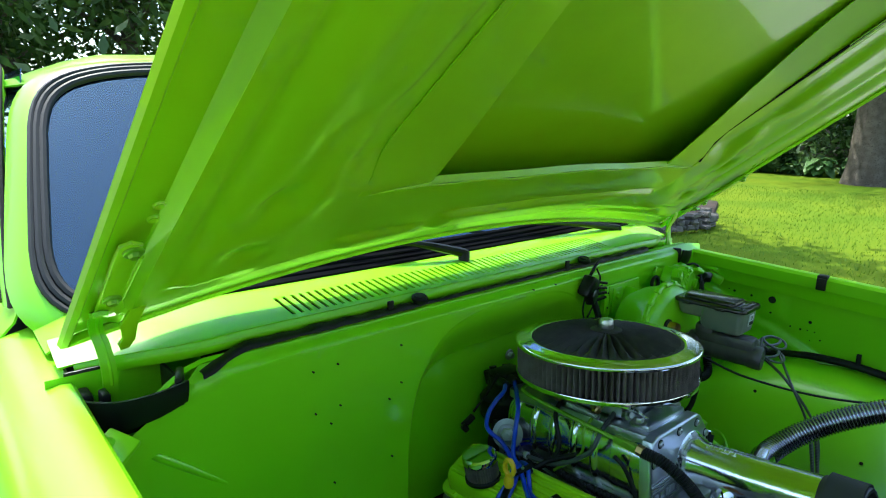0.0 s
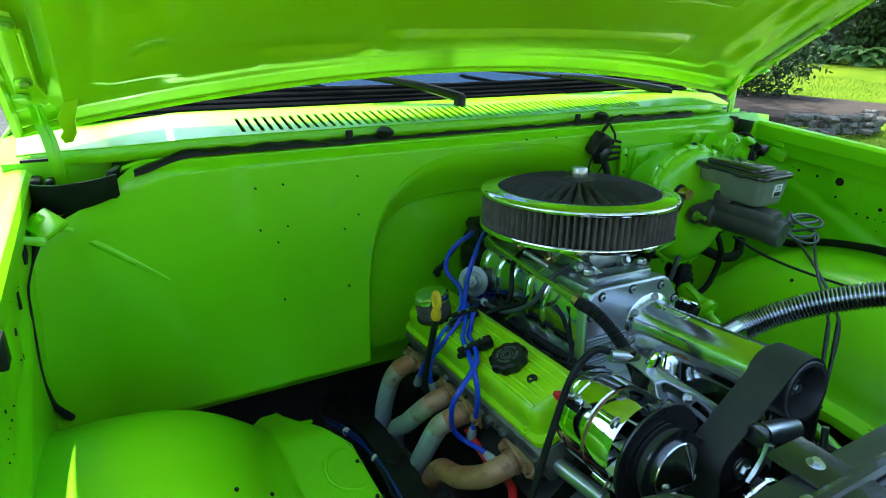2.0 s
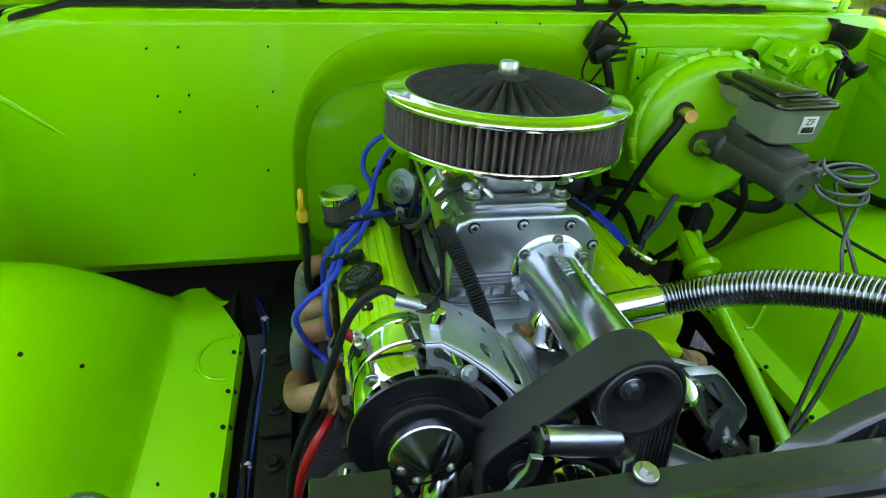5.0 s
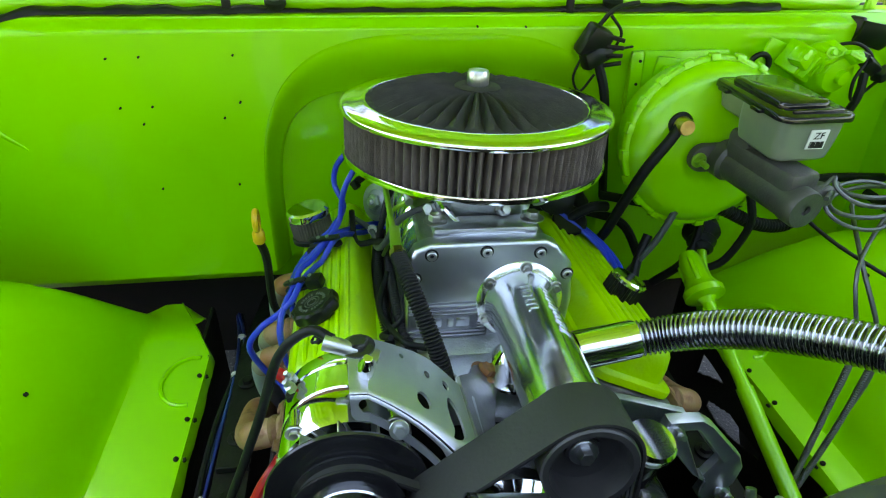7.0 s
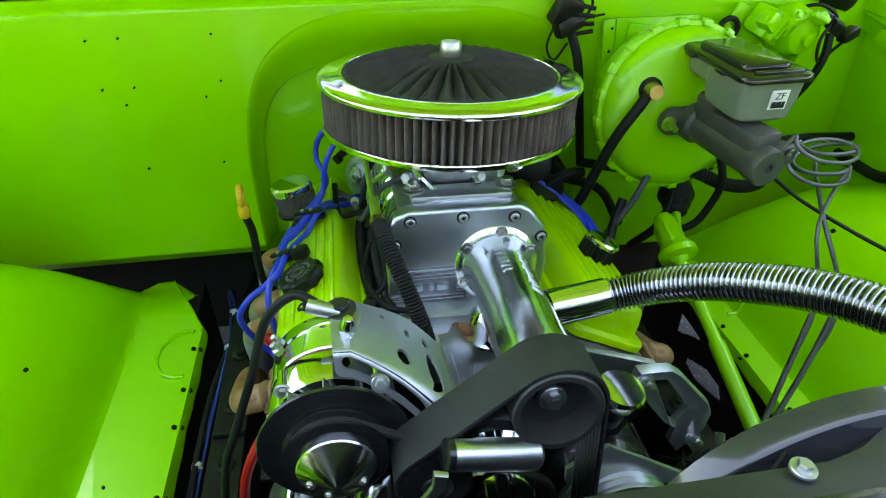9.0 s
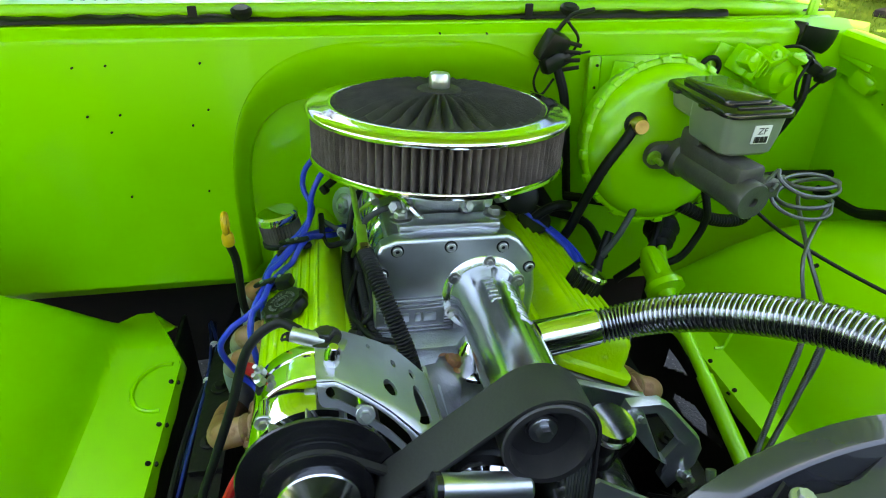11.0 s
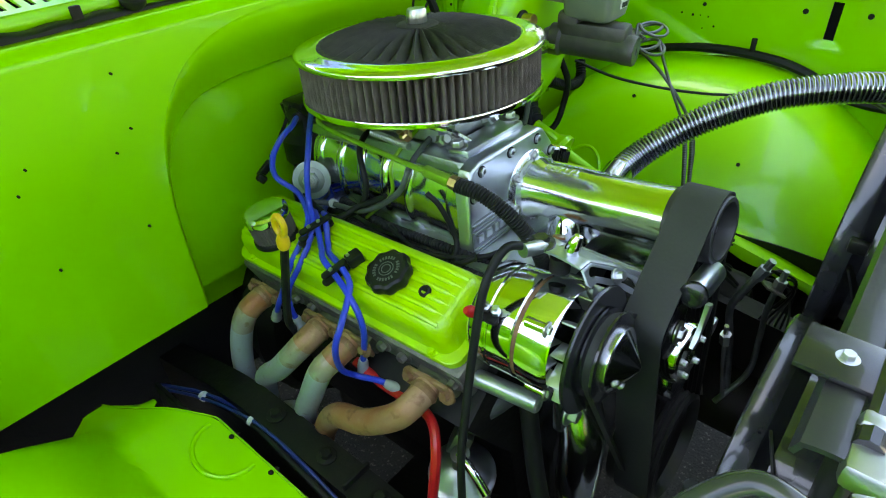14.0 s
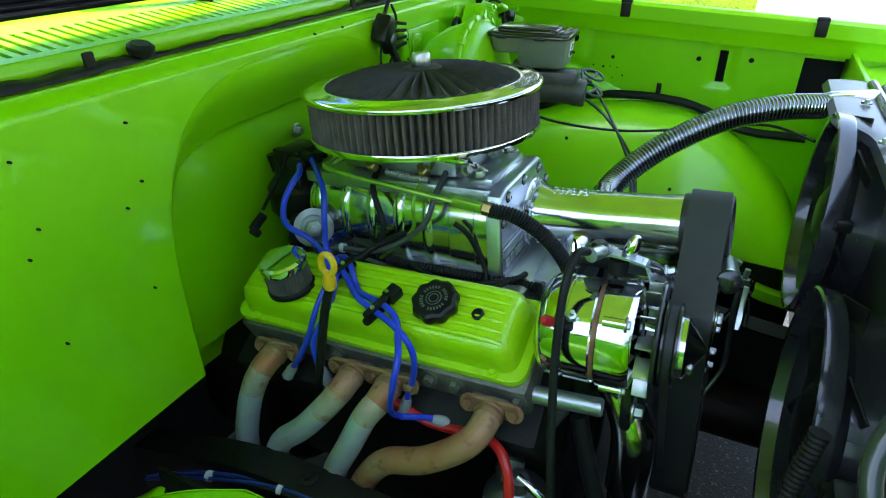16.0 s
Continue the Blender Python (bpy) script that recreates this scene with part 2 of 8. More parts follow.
BLADE = leafy("grass_blade", (0.095, 0.20, 0.008), (0.18, 0.28, 0.015), 0.7, 0.3)
GOLDLEAF = leafy("golden_leaf", (0.28, 0.30, 0.03), (0.42, 0.40, 0.05), 0.5, 0.3)


def glass_material(name, tint, alpha):
    m = bpy.data.materials.new(name)
    m.use_nodes = True
    n, l = m.node_tree.nodes, m.node_tree.links
    b = n["Principled BSDF"]
    b.inputs["Base Color"].default_value = (*tint, 1)
    b.inputs["Roughness"].default_value = 0.02
    b.inputs["Specular IOR Level"].default_value = 0.9
    tr = n.new("ShaderNodeBsdfTransparent")
    tr.inputs["Color"].default_value = (0.72, 0.78, 0.80, 1)
    mix = n.new("ShaderNodeMixShader")
    mix.inputs[0].default_value = alpha
    gl = n.new("ShaderNodeBsdfGlossy")
    gl.inputs["Roughness"].default_value = 0.02
    # Blue sky reflection is put into the glossy colour.
    gl.inputs["Color"].default_value = (0.40, 0.68, 1.0, 1)
    fr = n.new("ShaderNodeFresnel")
    fr.inputs["IOR"].default_value = 2.1
    mix2 = n.new("ShaderNodeMixShader")
    l.new(fr.outputs[0], mix2.inputs[0])
    l.new(tr.outputs[0], mix.inputs[1])
    l.new(b.outputs[0], mix.inputs[2])
    l.new(mix.outputs[0], mix2.inputs[1])
    l.new(gl.outputs[0], mix2.inputs[2])
    l.new(mix2.outputs[0], n["Material Output"].inputs["Surface"])
    return m


GLASS = glass_material("sky_tinted_glass", (0.02, 0.03, 0.035), 0.25)


# ---- mesh helpers ----
def root_of(ob):
    while ob.parent:
        ob = ob.parent
    return ob


def thing(name, loc, label, category, group="", kind=""):
    """An Empty at the base of a thing, to carry its parts."""
    ob = new(name)
    ob.empty_display_size = 0.05
    ob.location = loc
    return tagged(ob, label, category, group, kind)


def finish(name, bm, mat, angle=35):
    me = bpy.data.meshes.new(name)
    bmesh.ops.recalc_face_normals(bm, faces=bm.faces)
    bm.to_mesh(me)
    bm.free()
    me.shade_smooth()
    me.set_sharp_from_angle(angle=radians(angle))
    me.materials.append(mat)
    return me


def part(name, bm, mat, parent, label="", M=None, angle=35):
    """One bmesh in place coordinates (or M's own) as one mesh object under a thing or a part."""
    if M is not None:
        bm.transform(M)
    bm.transform(Matrix.Translation(-Vector(root_of(parent).location)))
    ob = new(name, finish(name, bm, mat, angle))
    ob.parent = parent
    return tagged(ob, label)


def single(name, bm, mat, label, category, group="", kind="", M=None, angle=35):
    """A thing that is one mesh, its origin at its base."""
    if M is not None:
        bm.transform(M)
    lo = Vector((min(v.co.x for v in bm.verts), min(v.co.y for v in bm.verts), min(v.co.z for v in bm.verts)))
    hi = Vector((max(v.co.x for v in bm.verts), max(v.co.y for v in bm.verts), 0))
    base = Vector(((lo.x + hi.x) / 2, (lo.y + hi.y) / 2, lo.z))
    bm.transform(Matrix.Translation(-base))
    ob = new(name, finish(name, bm, mat, angle))
    ob.location = base
    return tagged(ob, label, category, group, kind)


def axis_frame(p, d):
    d = Vector(d).normalized()
    return Matrix.Translation(p) @ d.to_track_quat("Z", "Y").to_matrix().to_4x4()


def lathe(bm, prof, p, d, n=32, wob=None):
    """A turned body: prof is (radius, height) along d from p; wob(angle, r, h) may change the radius."""
    F = axis_frame(p, d)
    rings = []
    for r, h in prof:
        if r < 1e-5:
            rings.append([bm.verts.new(F @ Vector((0, 0, h)))])
            continue
        ring = []
        for i in range(n):
            a = 2 * math.pi * i / n
            rr = wob(a, r, h) if wob else r
            ring.append(bm.verts.new(F @ Vector((rr * math.cos(a), rr * math.sin(a), h))))
        rings.append(ring)
    for A, B in zip(rings, rings[1:]):
        if len(A) == 1 and len(B) == 1:
            continue
        for i in range(n):
            j = (i + 1) % n
            if len(A) == 1:
                bm.faces.new((A[0], B[i], B[j]))
            elif len(B) == 1:
                bm.faces.new((A[i], A[j], B[0]))
            else:
                bm.faces.new((A[i], A[j], B[j], B[i]))
    for ring, flip in ((rings[0], True), (rings[-1], False)):
        if len(ring) > 2:
            bm.faces.new(ring[::-1] if flip else ring)
    return bm


def turned(prof, p, d, n=32, wob=None):
    return lathe(bmesh.new(), prof, p, d, n, wob)


def spline(pts, res=8):
    pts = [Vector(p) for p in pts]
    if len(pts) == 2:
        return [pts[0].lerp(pts[1], i / res) for i in range(res + 1)]
    P = [pts[0] * 2 - pts[1]] + pts + [pts[-1] * 2 - pts[-2]]
    out = []
    for i in range(1, len(P) - 2):
        a, b, c, d = P[i - 1:i + 3]
        for k in range(res):
            t = k / res
            out.append(0.5 * ((2 * b) + (c - a) * t + (2 * a - 5 * b + 4 * c - d) * t * t + (3 * b - a - 3 * c + d) * t ** 3))
    out.append(pts[-1])
    return out


def resample(path, step):
    out, carry = [path[0].copy()], 0.0
    for a, b in zip(path, path[1:]):
        L = (b - a).length
        s = step - carry
        while s <= L:
            out.append(a.lerp(b, s / L))
            s += step
        carry = L - (s - step)
    return out


def sweep(bm, path, radius, n=10, cap=True):
    """A round section carried along a path; radius is a number or a function of the index."""
    rings, prev = [], None
    for i, p in enumerate(path):
        d = (path[min(i + 1, len(path) - 1)] - path[max(i - 1, 0)]).normalized()
        if prev is None:
            u = d.orthogonal().normalized()
        else:
            u = (prev - d * prev.dot(d)).normalized()
        prev = u
        v = d.cross(u)
        r = radius(i) if callable(radius) else radius
        rings.append([bm.verts.new(p + (u * math.cos(2 * math.pi * k / n) + v * math.sin(2 * math.pi * k / n)) * r) for k in range(n)])
    for A, B in zip(rings, rings[1:]):
        for k in range(n):
            j = (k + 1) % n
            bm.faces.new((A[k], A[j], B[j], B[k]))
    if cap:
        bm.faces.new(rings[0][::-1])
        bm.faces.new(rings[-1])
    return bm


def tube(pts, r, n=10, res=8):
    return sweep(bmesh.new(), spline(pts, res), r, n)


def corrugated(pts, r, depth, pitch, n=16):
    """A flexible hose with rings: the radius swings between r and r - depth."""
    path = resample(spline(pts, 24), pitch / 6)
    wave = (0.0, 0.12, 0.5, 1.0, 0.5, 0.12)
    return sweep(bmesh.new(), path, lambda i: r - depth * wave[i % 6], n)


def block(bm, c, size, bevel=0.0, rot=(0, 0, 0), seg=2):
    M = pose(*c, *rot) @ Matrix.Diagonal((*size, 1))
    vs = bmesh.ops.create_cube(bm, size=1, matrix=M)["verts"]
    if bevel:
        es = list({e for v in vs for e in v.link_edges})
        bmesh.ops.bevel(bm, geom=es, offset=bevel, segments=seg, affect="EDGES", profile=0.5)
    return bm


def boxed(c, size, bevel=0.0, rot=(0, 0, 0), seg=2):
    return block(bmesh.new(), c, size, bevel, rot, seg)


def prism(bm, outline, M, h, bevel=0.0, seg=2):
    """An outline in the xy plane of M, raised by h along its z."""
    vs = [bm.verts.new(M @ Vector((x, y, 0))) for x, y in outline]
    f = bm.faces.new(vs)
    ret = bmesh.ops.extrude_face_region(bm, geom=[f])
    top = [v for v in ret["geom"] if isinstance(v, bmesh.types.BMVert)]
    d = (M.to_3x3() @ Vector((0, 0, h)))
    for v in top:
        v.co += d
    if bevel:
        tops = set(top)
        es = [e for v in top for e in v.link_edges if e.verts[0] in tops and e.verts[1] in tops]
        bmesh.ops.bevel(bm, geom=list(set(es)), offset=bevel, segments=seg, affect="EDGES", profile=0.5)
    return bm


def plate_of(outline, M, h, bevel=0.0, seg=2):
    return prism(bmesh.new(), outline, M, h, bevel, seg)


def round_rect(w, h, r, n=5, cx=0.0, cy=0.0):
    out = []
    for sx, sy, a0 in ((1, 1, 0), (-1, 1, 90), (-1, -1, 180), (1, -1, 270)):
        for i in range(n + 1):
            a = radians(a0 + 90 * i / n)
            out.append((cx + sx * (w / 2 - r) + r * math.cos(a), cy + sy * (h / 2 - r) + r * math.sin(a)))
    return out


def sheet(f, us, vs, thick=0.0, keep=None):
    """A skin over f(u, v); keep(u, v) leaves openings where it is false; thick gives it two sides."""
    bm = bmesh.new()
    g = [[bm.verts.new(f(u, v)) for v in vs] for u in us]
    for i in range(len(us) - 1):
        for j in range(len(vs) - 1):
            if keep and not keep((us[i] + us[i + 1]) / 2, (vs[j] + vs[j + 1]) / 2):
                continue
            bm.faces.new((g[i][j], g[i + 1][j], g[i + 1][j + 1], g[i][j + 1]))
    loose = [v for v in bm.verts if not v.link_faces]
    bmesh.ops.delete(bm, geom=loose, context="VERTS")
    bmesh.ops.recalc_face_normals(bm, faces=bm.faces)
    if thick:
        bmesh.ops.solidify(bm, geom=bm.faces[:], thickness=thick)
    return bm


def steps(a, b, n):
    return [a + (b - a) * i / n for i in range(n + 1)]


def smooth(a, b, x):
    t = min(1, max(0, (x - a) / (b - a)))
    return t * t * (3 - 2 * t)


def bolt_mesh(bm, p, d, r=0.006, h=0.005, washer=1.7):
    """A hexagon head on a washer."""
    lathe(bm, [(r * washer, -0.001), (r * washer, 0.001), (r * washer * 0.92, 0.0018)], p, d, 18)
    lathe(bm, [(r, 0.0015), (r, h * 0.8), (r * 0.86, h), (0, h)], p, d, 6)
    return bm


def bolt_part(p, d, parent, r=0.006, h=0.005, mat=None, name="bolt", label="", M=None):
    return part(name, bolt_mesh(bmesh.new(), p, d, r, h), mat or BOLT, parent, label, M)


def hole_part(p, d, parent, r=0.004, name="bolt_hole"):
    """A small drilled hole: a dark plug sunk behind a thin rolled edge."""
    return part(name, turned([(r, -0.004), (r, 0.0012), (r * 0.75, 0.0014), (0, 0.0006)], p, d, 12), HOLE, parent)

# ---- ground and distance ----
def ground():
    xs = [-400, -60, -30] + steps(-20, 30, 50) + [60, 400]
    ys = [-400, -60, -30] + steps(-20, 40, 60) + [90, 400]
    bm = sheet(lambda u, v: Vector((u, v, 0.03 * noise.noise(Vector((u * 0.23, v * 0.23, 0))) - 0.035)), xs, ys)
    return single("ground", bm, GRASS, "sunlit mown green lawn around the driveway", "lawn", kind="structure")


ground()
single("driveway", boxed((-0.9, 14, -0.04), (7.0, 60, 0.1), 0.01), ASPHALT, "dark grey speckled asphalt driveway under the truck", "driveway", kind="structure")
single("pavement", boxed((13.0, -6.6, -0.045), (20.0, 12.4, 0.09), 0.01), CONCRETE, "pale sunlit concrete street apron beyond the lawn", "pavement", kind="structure")
single("road", boxed((12.0, -9.2, 0.003), (8.0, 5.0, 0.02), 0.004), ASPHALT, "blue-grey asphalt patch beside the pale concrete", "road", kind="structure")


def leaf_cloud(bm, centre, radii, count, size, rng, flat=0.5):
    """Many small leaves about clump centres inside an uneven ellipsoid."""
    c = Vector(centre)
    clumps = []
    while len(clumps) < max(6, count // 60):
        p = Vector([rng.uniform(-1, 1) for _ in range(3)])
        if 0.25 < p.length < 1.0:
            clumps.append((p, rng.uniform(0.16, 0.34)))
    for i in range(count):
        q, s = clumps[i % len(clumps)]
        o = q + Vector([rng.gauss(0, s * 0.6) for _ in range(3)])
        p = c + Vector((o.x * radii[0], o.y * radii[1], o.z * radii[2]))
        n = Vector([rng.gauss(0, 1) for _ in range(3)]) + Vector((0, 0, flat))
        n.normalize()
        u = n.orthogonal().normalized()
        u.rotate(Matrix.Rotation(rng.uniform(0, 6.3), 3, n))
        w = n.cross(u)
        k = size * rng.uniform(0.6, 1.3)
        bm.faces.new([bm.verts.new(p + u * k * a + w * k * b) for a, b in ((-1, 0), (0, -0.42), (1, 0), (0, 0.42))])


def tree(x, y, h, crown_r, seed, leaf, label, count=8000, trunk_r=0.28, low=0.26, size=0.17):
    rng = random.Random(seed)
    t = thing("tree", (x, y, 0), label, "tree", "garden trees")
    bm = bmesh.new()
    top = Vector((x + rng.uniform(-0.5, 0.5), y + rng.uniform(-0.5, 0.5), h * 0.72))
    path = spline([(x, y, -0.1), (x + rng.uniform(-0.15, 0.15), y, h * 0.25), (x, y + rng.uniform(-0.3, 0.3), h * 0.5), top], 6)
    sweep(bm, path, lambda i: trunk_r * (1.35 - 1.15 * min(1, i / (len(path) - 1)) if i else 1.6), 12)
    for k in range(9):
        a = 2.4 * k + rng.uniform(-0.4, 0.4)
        z0 = h * (low + 0.045 * k)
        b = Vector((x, y, z0))
        e = b + Vector((math.cos(a), math.sin(a), 0.55)) * crown_r * rng.uniform(0.55, 0.9)
        m = b.lerp(e, 0.5) + Vector((0, 0, 0.25))
        pp = spline([b, m, e], 4)
        sweep(bm, pp, lambda i: trunk_r * 0.42 * (1.05 - i / len(pp)), 7)
    part("trunk", bm, BARK, t)
    bm = bmesh.new()
    leaf_cloud(bm, (x, y, h * 0.66), (crown_r, crown_r, h * 0.45), count, size, rng)
    ob = part("crown", bm, leaf, t)
    tagged(ob, "", "", "", "stuff")


TREES = [  # x, y, height, crown radius, pale
    (1.2, 20, 10, 3.8, 0), (4.4, 19, 11, 4.0, 1), (7.6, 22, 11, 4.2, 0), (2.5, 28, 13, 4.6, 0), (-3.5, 31, 12, 4.5, 0), (10.5, 27, 12, 4.2, 0), (-9, 28, 11, 4.5, 0),
    (3.1, 10.6, 12.5, 4.6, 0),
    (17, 22, 12, 4.6, 0), (23, 14, 12, 4.8, 0), (25.5, 8.5, 13, 5.0, 0), (26, 3.5, 13, 5.0, 0), (21, 18, 9, 3.8, 1),
    # The tree at (4.4, 6.4) is hidden, added to shade the near lawn.
    (-14, 18, 11, 4.2, 0), (4.4, 6.4, 9.5, 2.7, 0),
    # Unseen trees behind the camera, added to block low sky light.
    (-18, -11, 10, 4.6, 0), (-12, -14, 11, 4.8, 1), (-6.5, -15.5, 10, 4.6, 0), (-0.5, -16, 11, 4.8, 0), (5.5, -15.5, 10, 4.6, 1), (11.5, -14, 11, 4.8, 0),
]
for k, (x, y, h, r, pale) in enumerate(TREES):
    tree(x, y, h, r, 40 + k, LEAF_PALE if pale else LEAF, "tall broadleaf tree with dense pale green crown" if pale else "tall broadleaf tree with dense dark green crown")
tree(18.0, 3.8, 15, 5.5, 91, LEAF, "old broadleaf tree with a thick pale trunk behind hostas", 9000, 0.42, 0.42)


def shrub(x, y, r, h, seed, leaf, name, label, count=2200, size=0.07):
    rng = random.Random(seed)
    t = thing(name, (x, y, 0), label, "shrub")
    bm = bmesh.new()
    for k in range(7):
        a = k * 0.9
        sweep(bm, spline([(x, y, -0.05), (x + 0.25 * r * math.cos(a), y + 0.25 * r * math.sin(a), h * 0.4), (x + 0.6 * r * math.cos(a), y + 0.6 * r * math.sin(a), h * 0.8)], 3), 0.018, 5)
    part("stem", bm, BARK, t)
    bm = bmesh.new()
    leaf_cloud(bm, (x, y, h * 0.5), (r, r, h * 0.52), count, size, rng, 0.2)
    tagged(part("foliage", bm, leaf, t), kind="stuff")


for k in range(16):
    shrub(21.5 + 1.2 * math.sin(k * 1.7) - max(0, k - 9) * 1.0, -3 + 1.55 * k, 1.3, 3.0 + 0.8 * math.sin(k * 2.3), 200 + k, LEAF if k % 3 else LEAF_PALE, "shrub", "dense leafy garden shrub in shade", 2600, 0.13)
shrub(9.1, 6.4, 1.15, 1.55, 300, NEEDLE, "conifer_shrub", "spreading dark green conifer shrub in a mulch bed", 5200, 0.06)
shrub(8.0, 7.1, 0.9, 1.3, 301, NEEDLE, "conifer_shrub", "spreading dark green conifer shrub in a mulch bed", 3800, 0.06)


def hosta(x, y, r, seed, z=0.0, count=46, leaf=None, label="hosta clump with broad ribbed green leaves"):
    """Broad pointed leaves arching from one crown."""
    rng = random.Random(seed)
    bm = bmesh.new()
    for i in range(count):
        a = rng.uniform(0, 6.283)
        el = rng.uniform(0.15, 1.15)
        L = r * rng.uniform(0.45, 0.75)
        w = L * 0.42
        d = Vector((math.cos(a), math.sin(a), 0))
        sd = Vector((-d.y, d.x, 0))
        base = Vector((x, y, z + 0.1)) + d * r * 0.25 * rng.random() + Vector((0, 0, r * 0.55 * el))
        rows = []
        for j in range(5):
            q = j / 4
            c = base + d * L * q + Vector((0, 0, L * (0.5 * el * q - 0.75 * q * q)))
            ww = w * (math.sin(math.pi * min(1, q * 0.93 + 0.05)) ** 0.7)
            rows.append([bm.verts.new(c + sd * ww * s + Vector((0, 0, 0.18 * ww * abs(s)))) for s in (-1, 0, 1)])
        for A, B in zip(rows, rows[1:]):
            for k in (0, 1):
                bm.faces.new((A[k], A[k + 1], B[k + 1], B[k]))
    return single("hosta", bm, leaf or HOSTA, label, "plant", "hosta border")


for k in range(30):
    hosta(20.2 + 0.4 * math.sin(k * 2.1) - max(0, k - 17) * 0.45, -2.4 + 0.72 * k, 0.62, 500 + k, 0.0, 60)
for k, (x, y) in enumerate(((-2.95, 4.95), (-3.25, 5.45), (-3.5, 5.95), (-3.8, 6.45), (-4.1, 7.0), (-2.75, 5.6), (-3.1, 6.2), (-3.5, 6.9), (-3.9, 5.7), (-4.4, 6.3), (-3.6, 5.2))):
    hosta(x, y, 0.55, 540 + k, 0.0, 80)
for k in range(7):
    hosta(-6.0 + 0.9 * k, 34.6, 0.6, 560 + k, 0, 40, GOLDLEAF, "low golden-leaved plant along the white fence")

# back fences
def fence(name, x0, x1, y, h, mat, label, dx, dy, panel, post_w):
    t = thing(name, (x0, y, 0), label, "fence")
    n = max(1, int(round(((x1 - x0) ** 2) ** 0.5 / panel)))
    for i in range(n + 1):
        px, py = x0 + dx * panel * i, y + dy * panel * i
        part("post", boxed((px, py, h / 2 + 0.04), (post_w, post_w, h + 0.12), 0.01), mat, t)
        part("post_cap", turned([(post_w * 0.8, 0), (post_w * 0.8, 0.03), (0.01, 0.1), (0, 0.1)], (px, py, h + 0.1), (0, 0, 1), 4), mat, t)
        if i < n:
            mx, my = px + dx * panel / 2, py + dy * panel / 2
            sx, sy = abs(dx) * (panel - post_w) or 0.04, abs(dy) * (panel - post_w) or 0.04
            part("panel", boxed((mx, my, h / 2 + 0.02), (sx, sy, h - 0.12), 0.004), mat, t)
            part("rail", boxed((mx, my, h - 0.02), (max(sx, 0.07), max(sy, 0.07), 0.09), 0.006), mat, t)
    return t


fence("white_fence", -12, 8, 36, 1.8, VINYL, "white vinyl privacy fence with capped posts", 1, 0, 2.0, 0.13)
fence("wood_fence", 23.4, 45.4, -4, 1.7, OLDWOOD, "weathered grey wooden fence behind the shrubs", 0, 1, 2.2, 0.12)

# mulch bed with stacked field stones
single("mulch_bed", boxed((8.5, 5.2, -0.02), (3.0, 3.0, 0.14), 0.06, (0, 0, 22)), SOIL, "red-brown bark mulch bed behind stones", "flower bed", kind="structure")
rng = random.Random(77)
wallt = thing("stone_edging", (8.0, 3.6, 0), "low stacked grey-brown field stone edging", "stone wall")
for row in range(3):
    for i in range(16):
        a = i / 15
        sx, sy = 6.45 + 1.5 * a, 3.75 - 0.55 * math.sin(a * 2.2 + 0.3) + 0.03 * row
        w = rng.uniform(0.07, 0.17)
        bm = boxed((sx + rng.uniform(-0.05, 0.05) + 0.1 * (row % 2), sy + rng.uniform(-0.04, 0.04), 0.04 + 0.075 * row), (w, rng.uniform(0.08, 0.2), rng.uniform(0.05, 0.08)), 0.02, (rng.uniform(-5, 5), rng.uniform(-5, 5), rng.uniform(-25, 25)))
        for v in bm.verts:
            v.co += Vector([rng.uniform(-0.012, 0.012) for _ in range(3)])
        part("stone", bm, STONE, wallt)


def grass_blades():
    rng = random.Random(9)
    verts, faces = [], []
    for i in range(26000):
        x, y = rng.uniform(3.4, 15), rng.uniform(-0.6, 10)
        a, h, b = rng.uniform(0, 6.283), rng.uniform(0.02, 0.05), rng.uniform(-0.03, 0.03)
        c, s = math.cos(a) * 0.006, math.sin(a) * 0.006
        z = -0.03
        k = len(verts)
        verts += [(x - c, y - s, z), (x + c, y + s, z), (x + b, y + b, z + h)]
        faces.append((k, k + 1, k + 2))
    me = bpy.data.meshes.new("grass")
    me.from_pydata(verts, [], faces)
    me.materials.append(BLADE)
    tagged(new("grass", me), "short mown lawn grass blades in sun and shade", "grass", kind="stuff")


grass_blades()


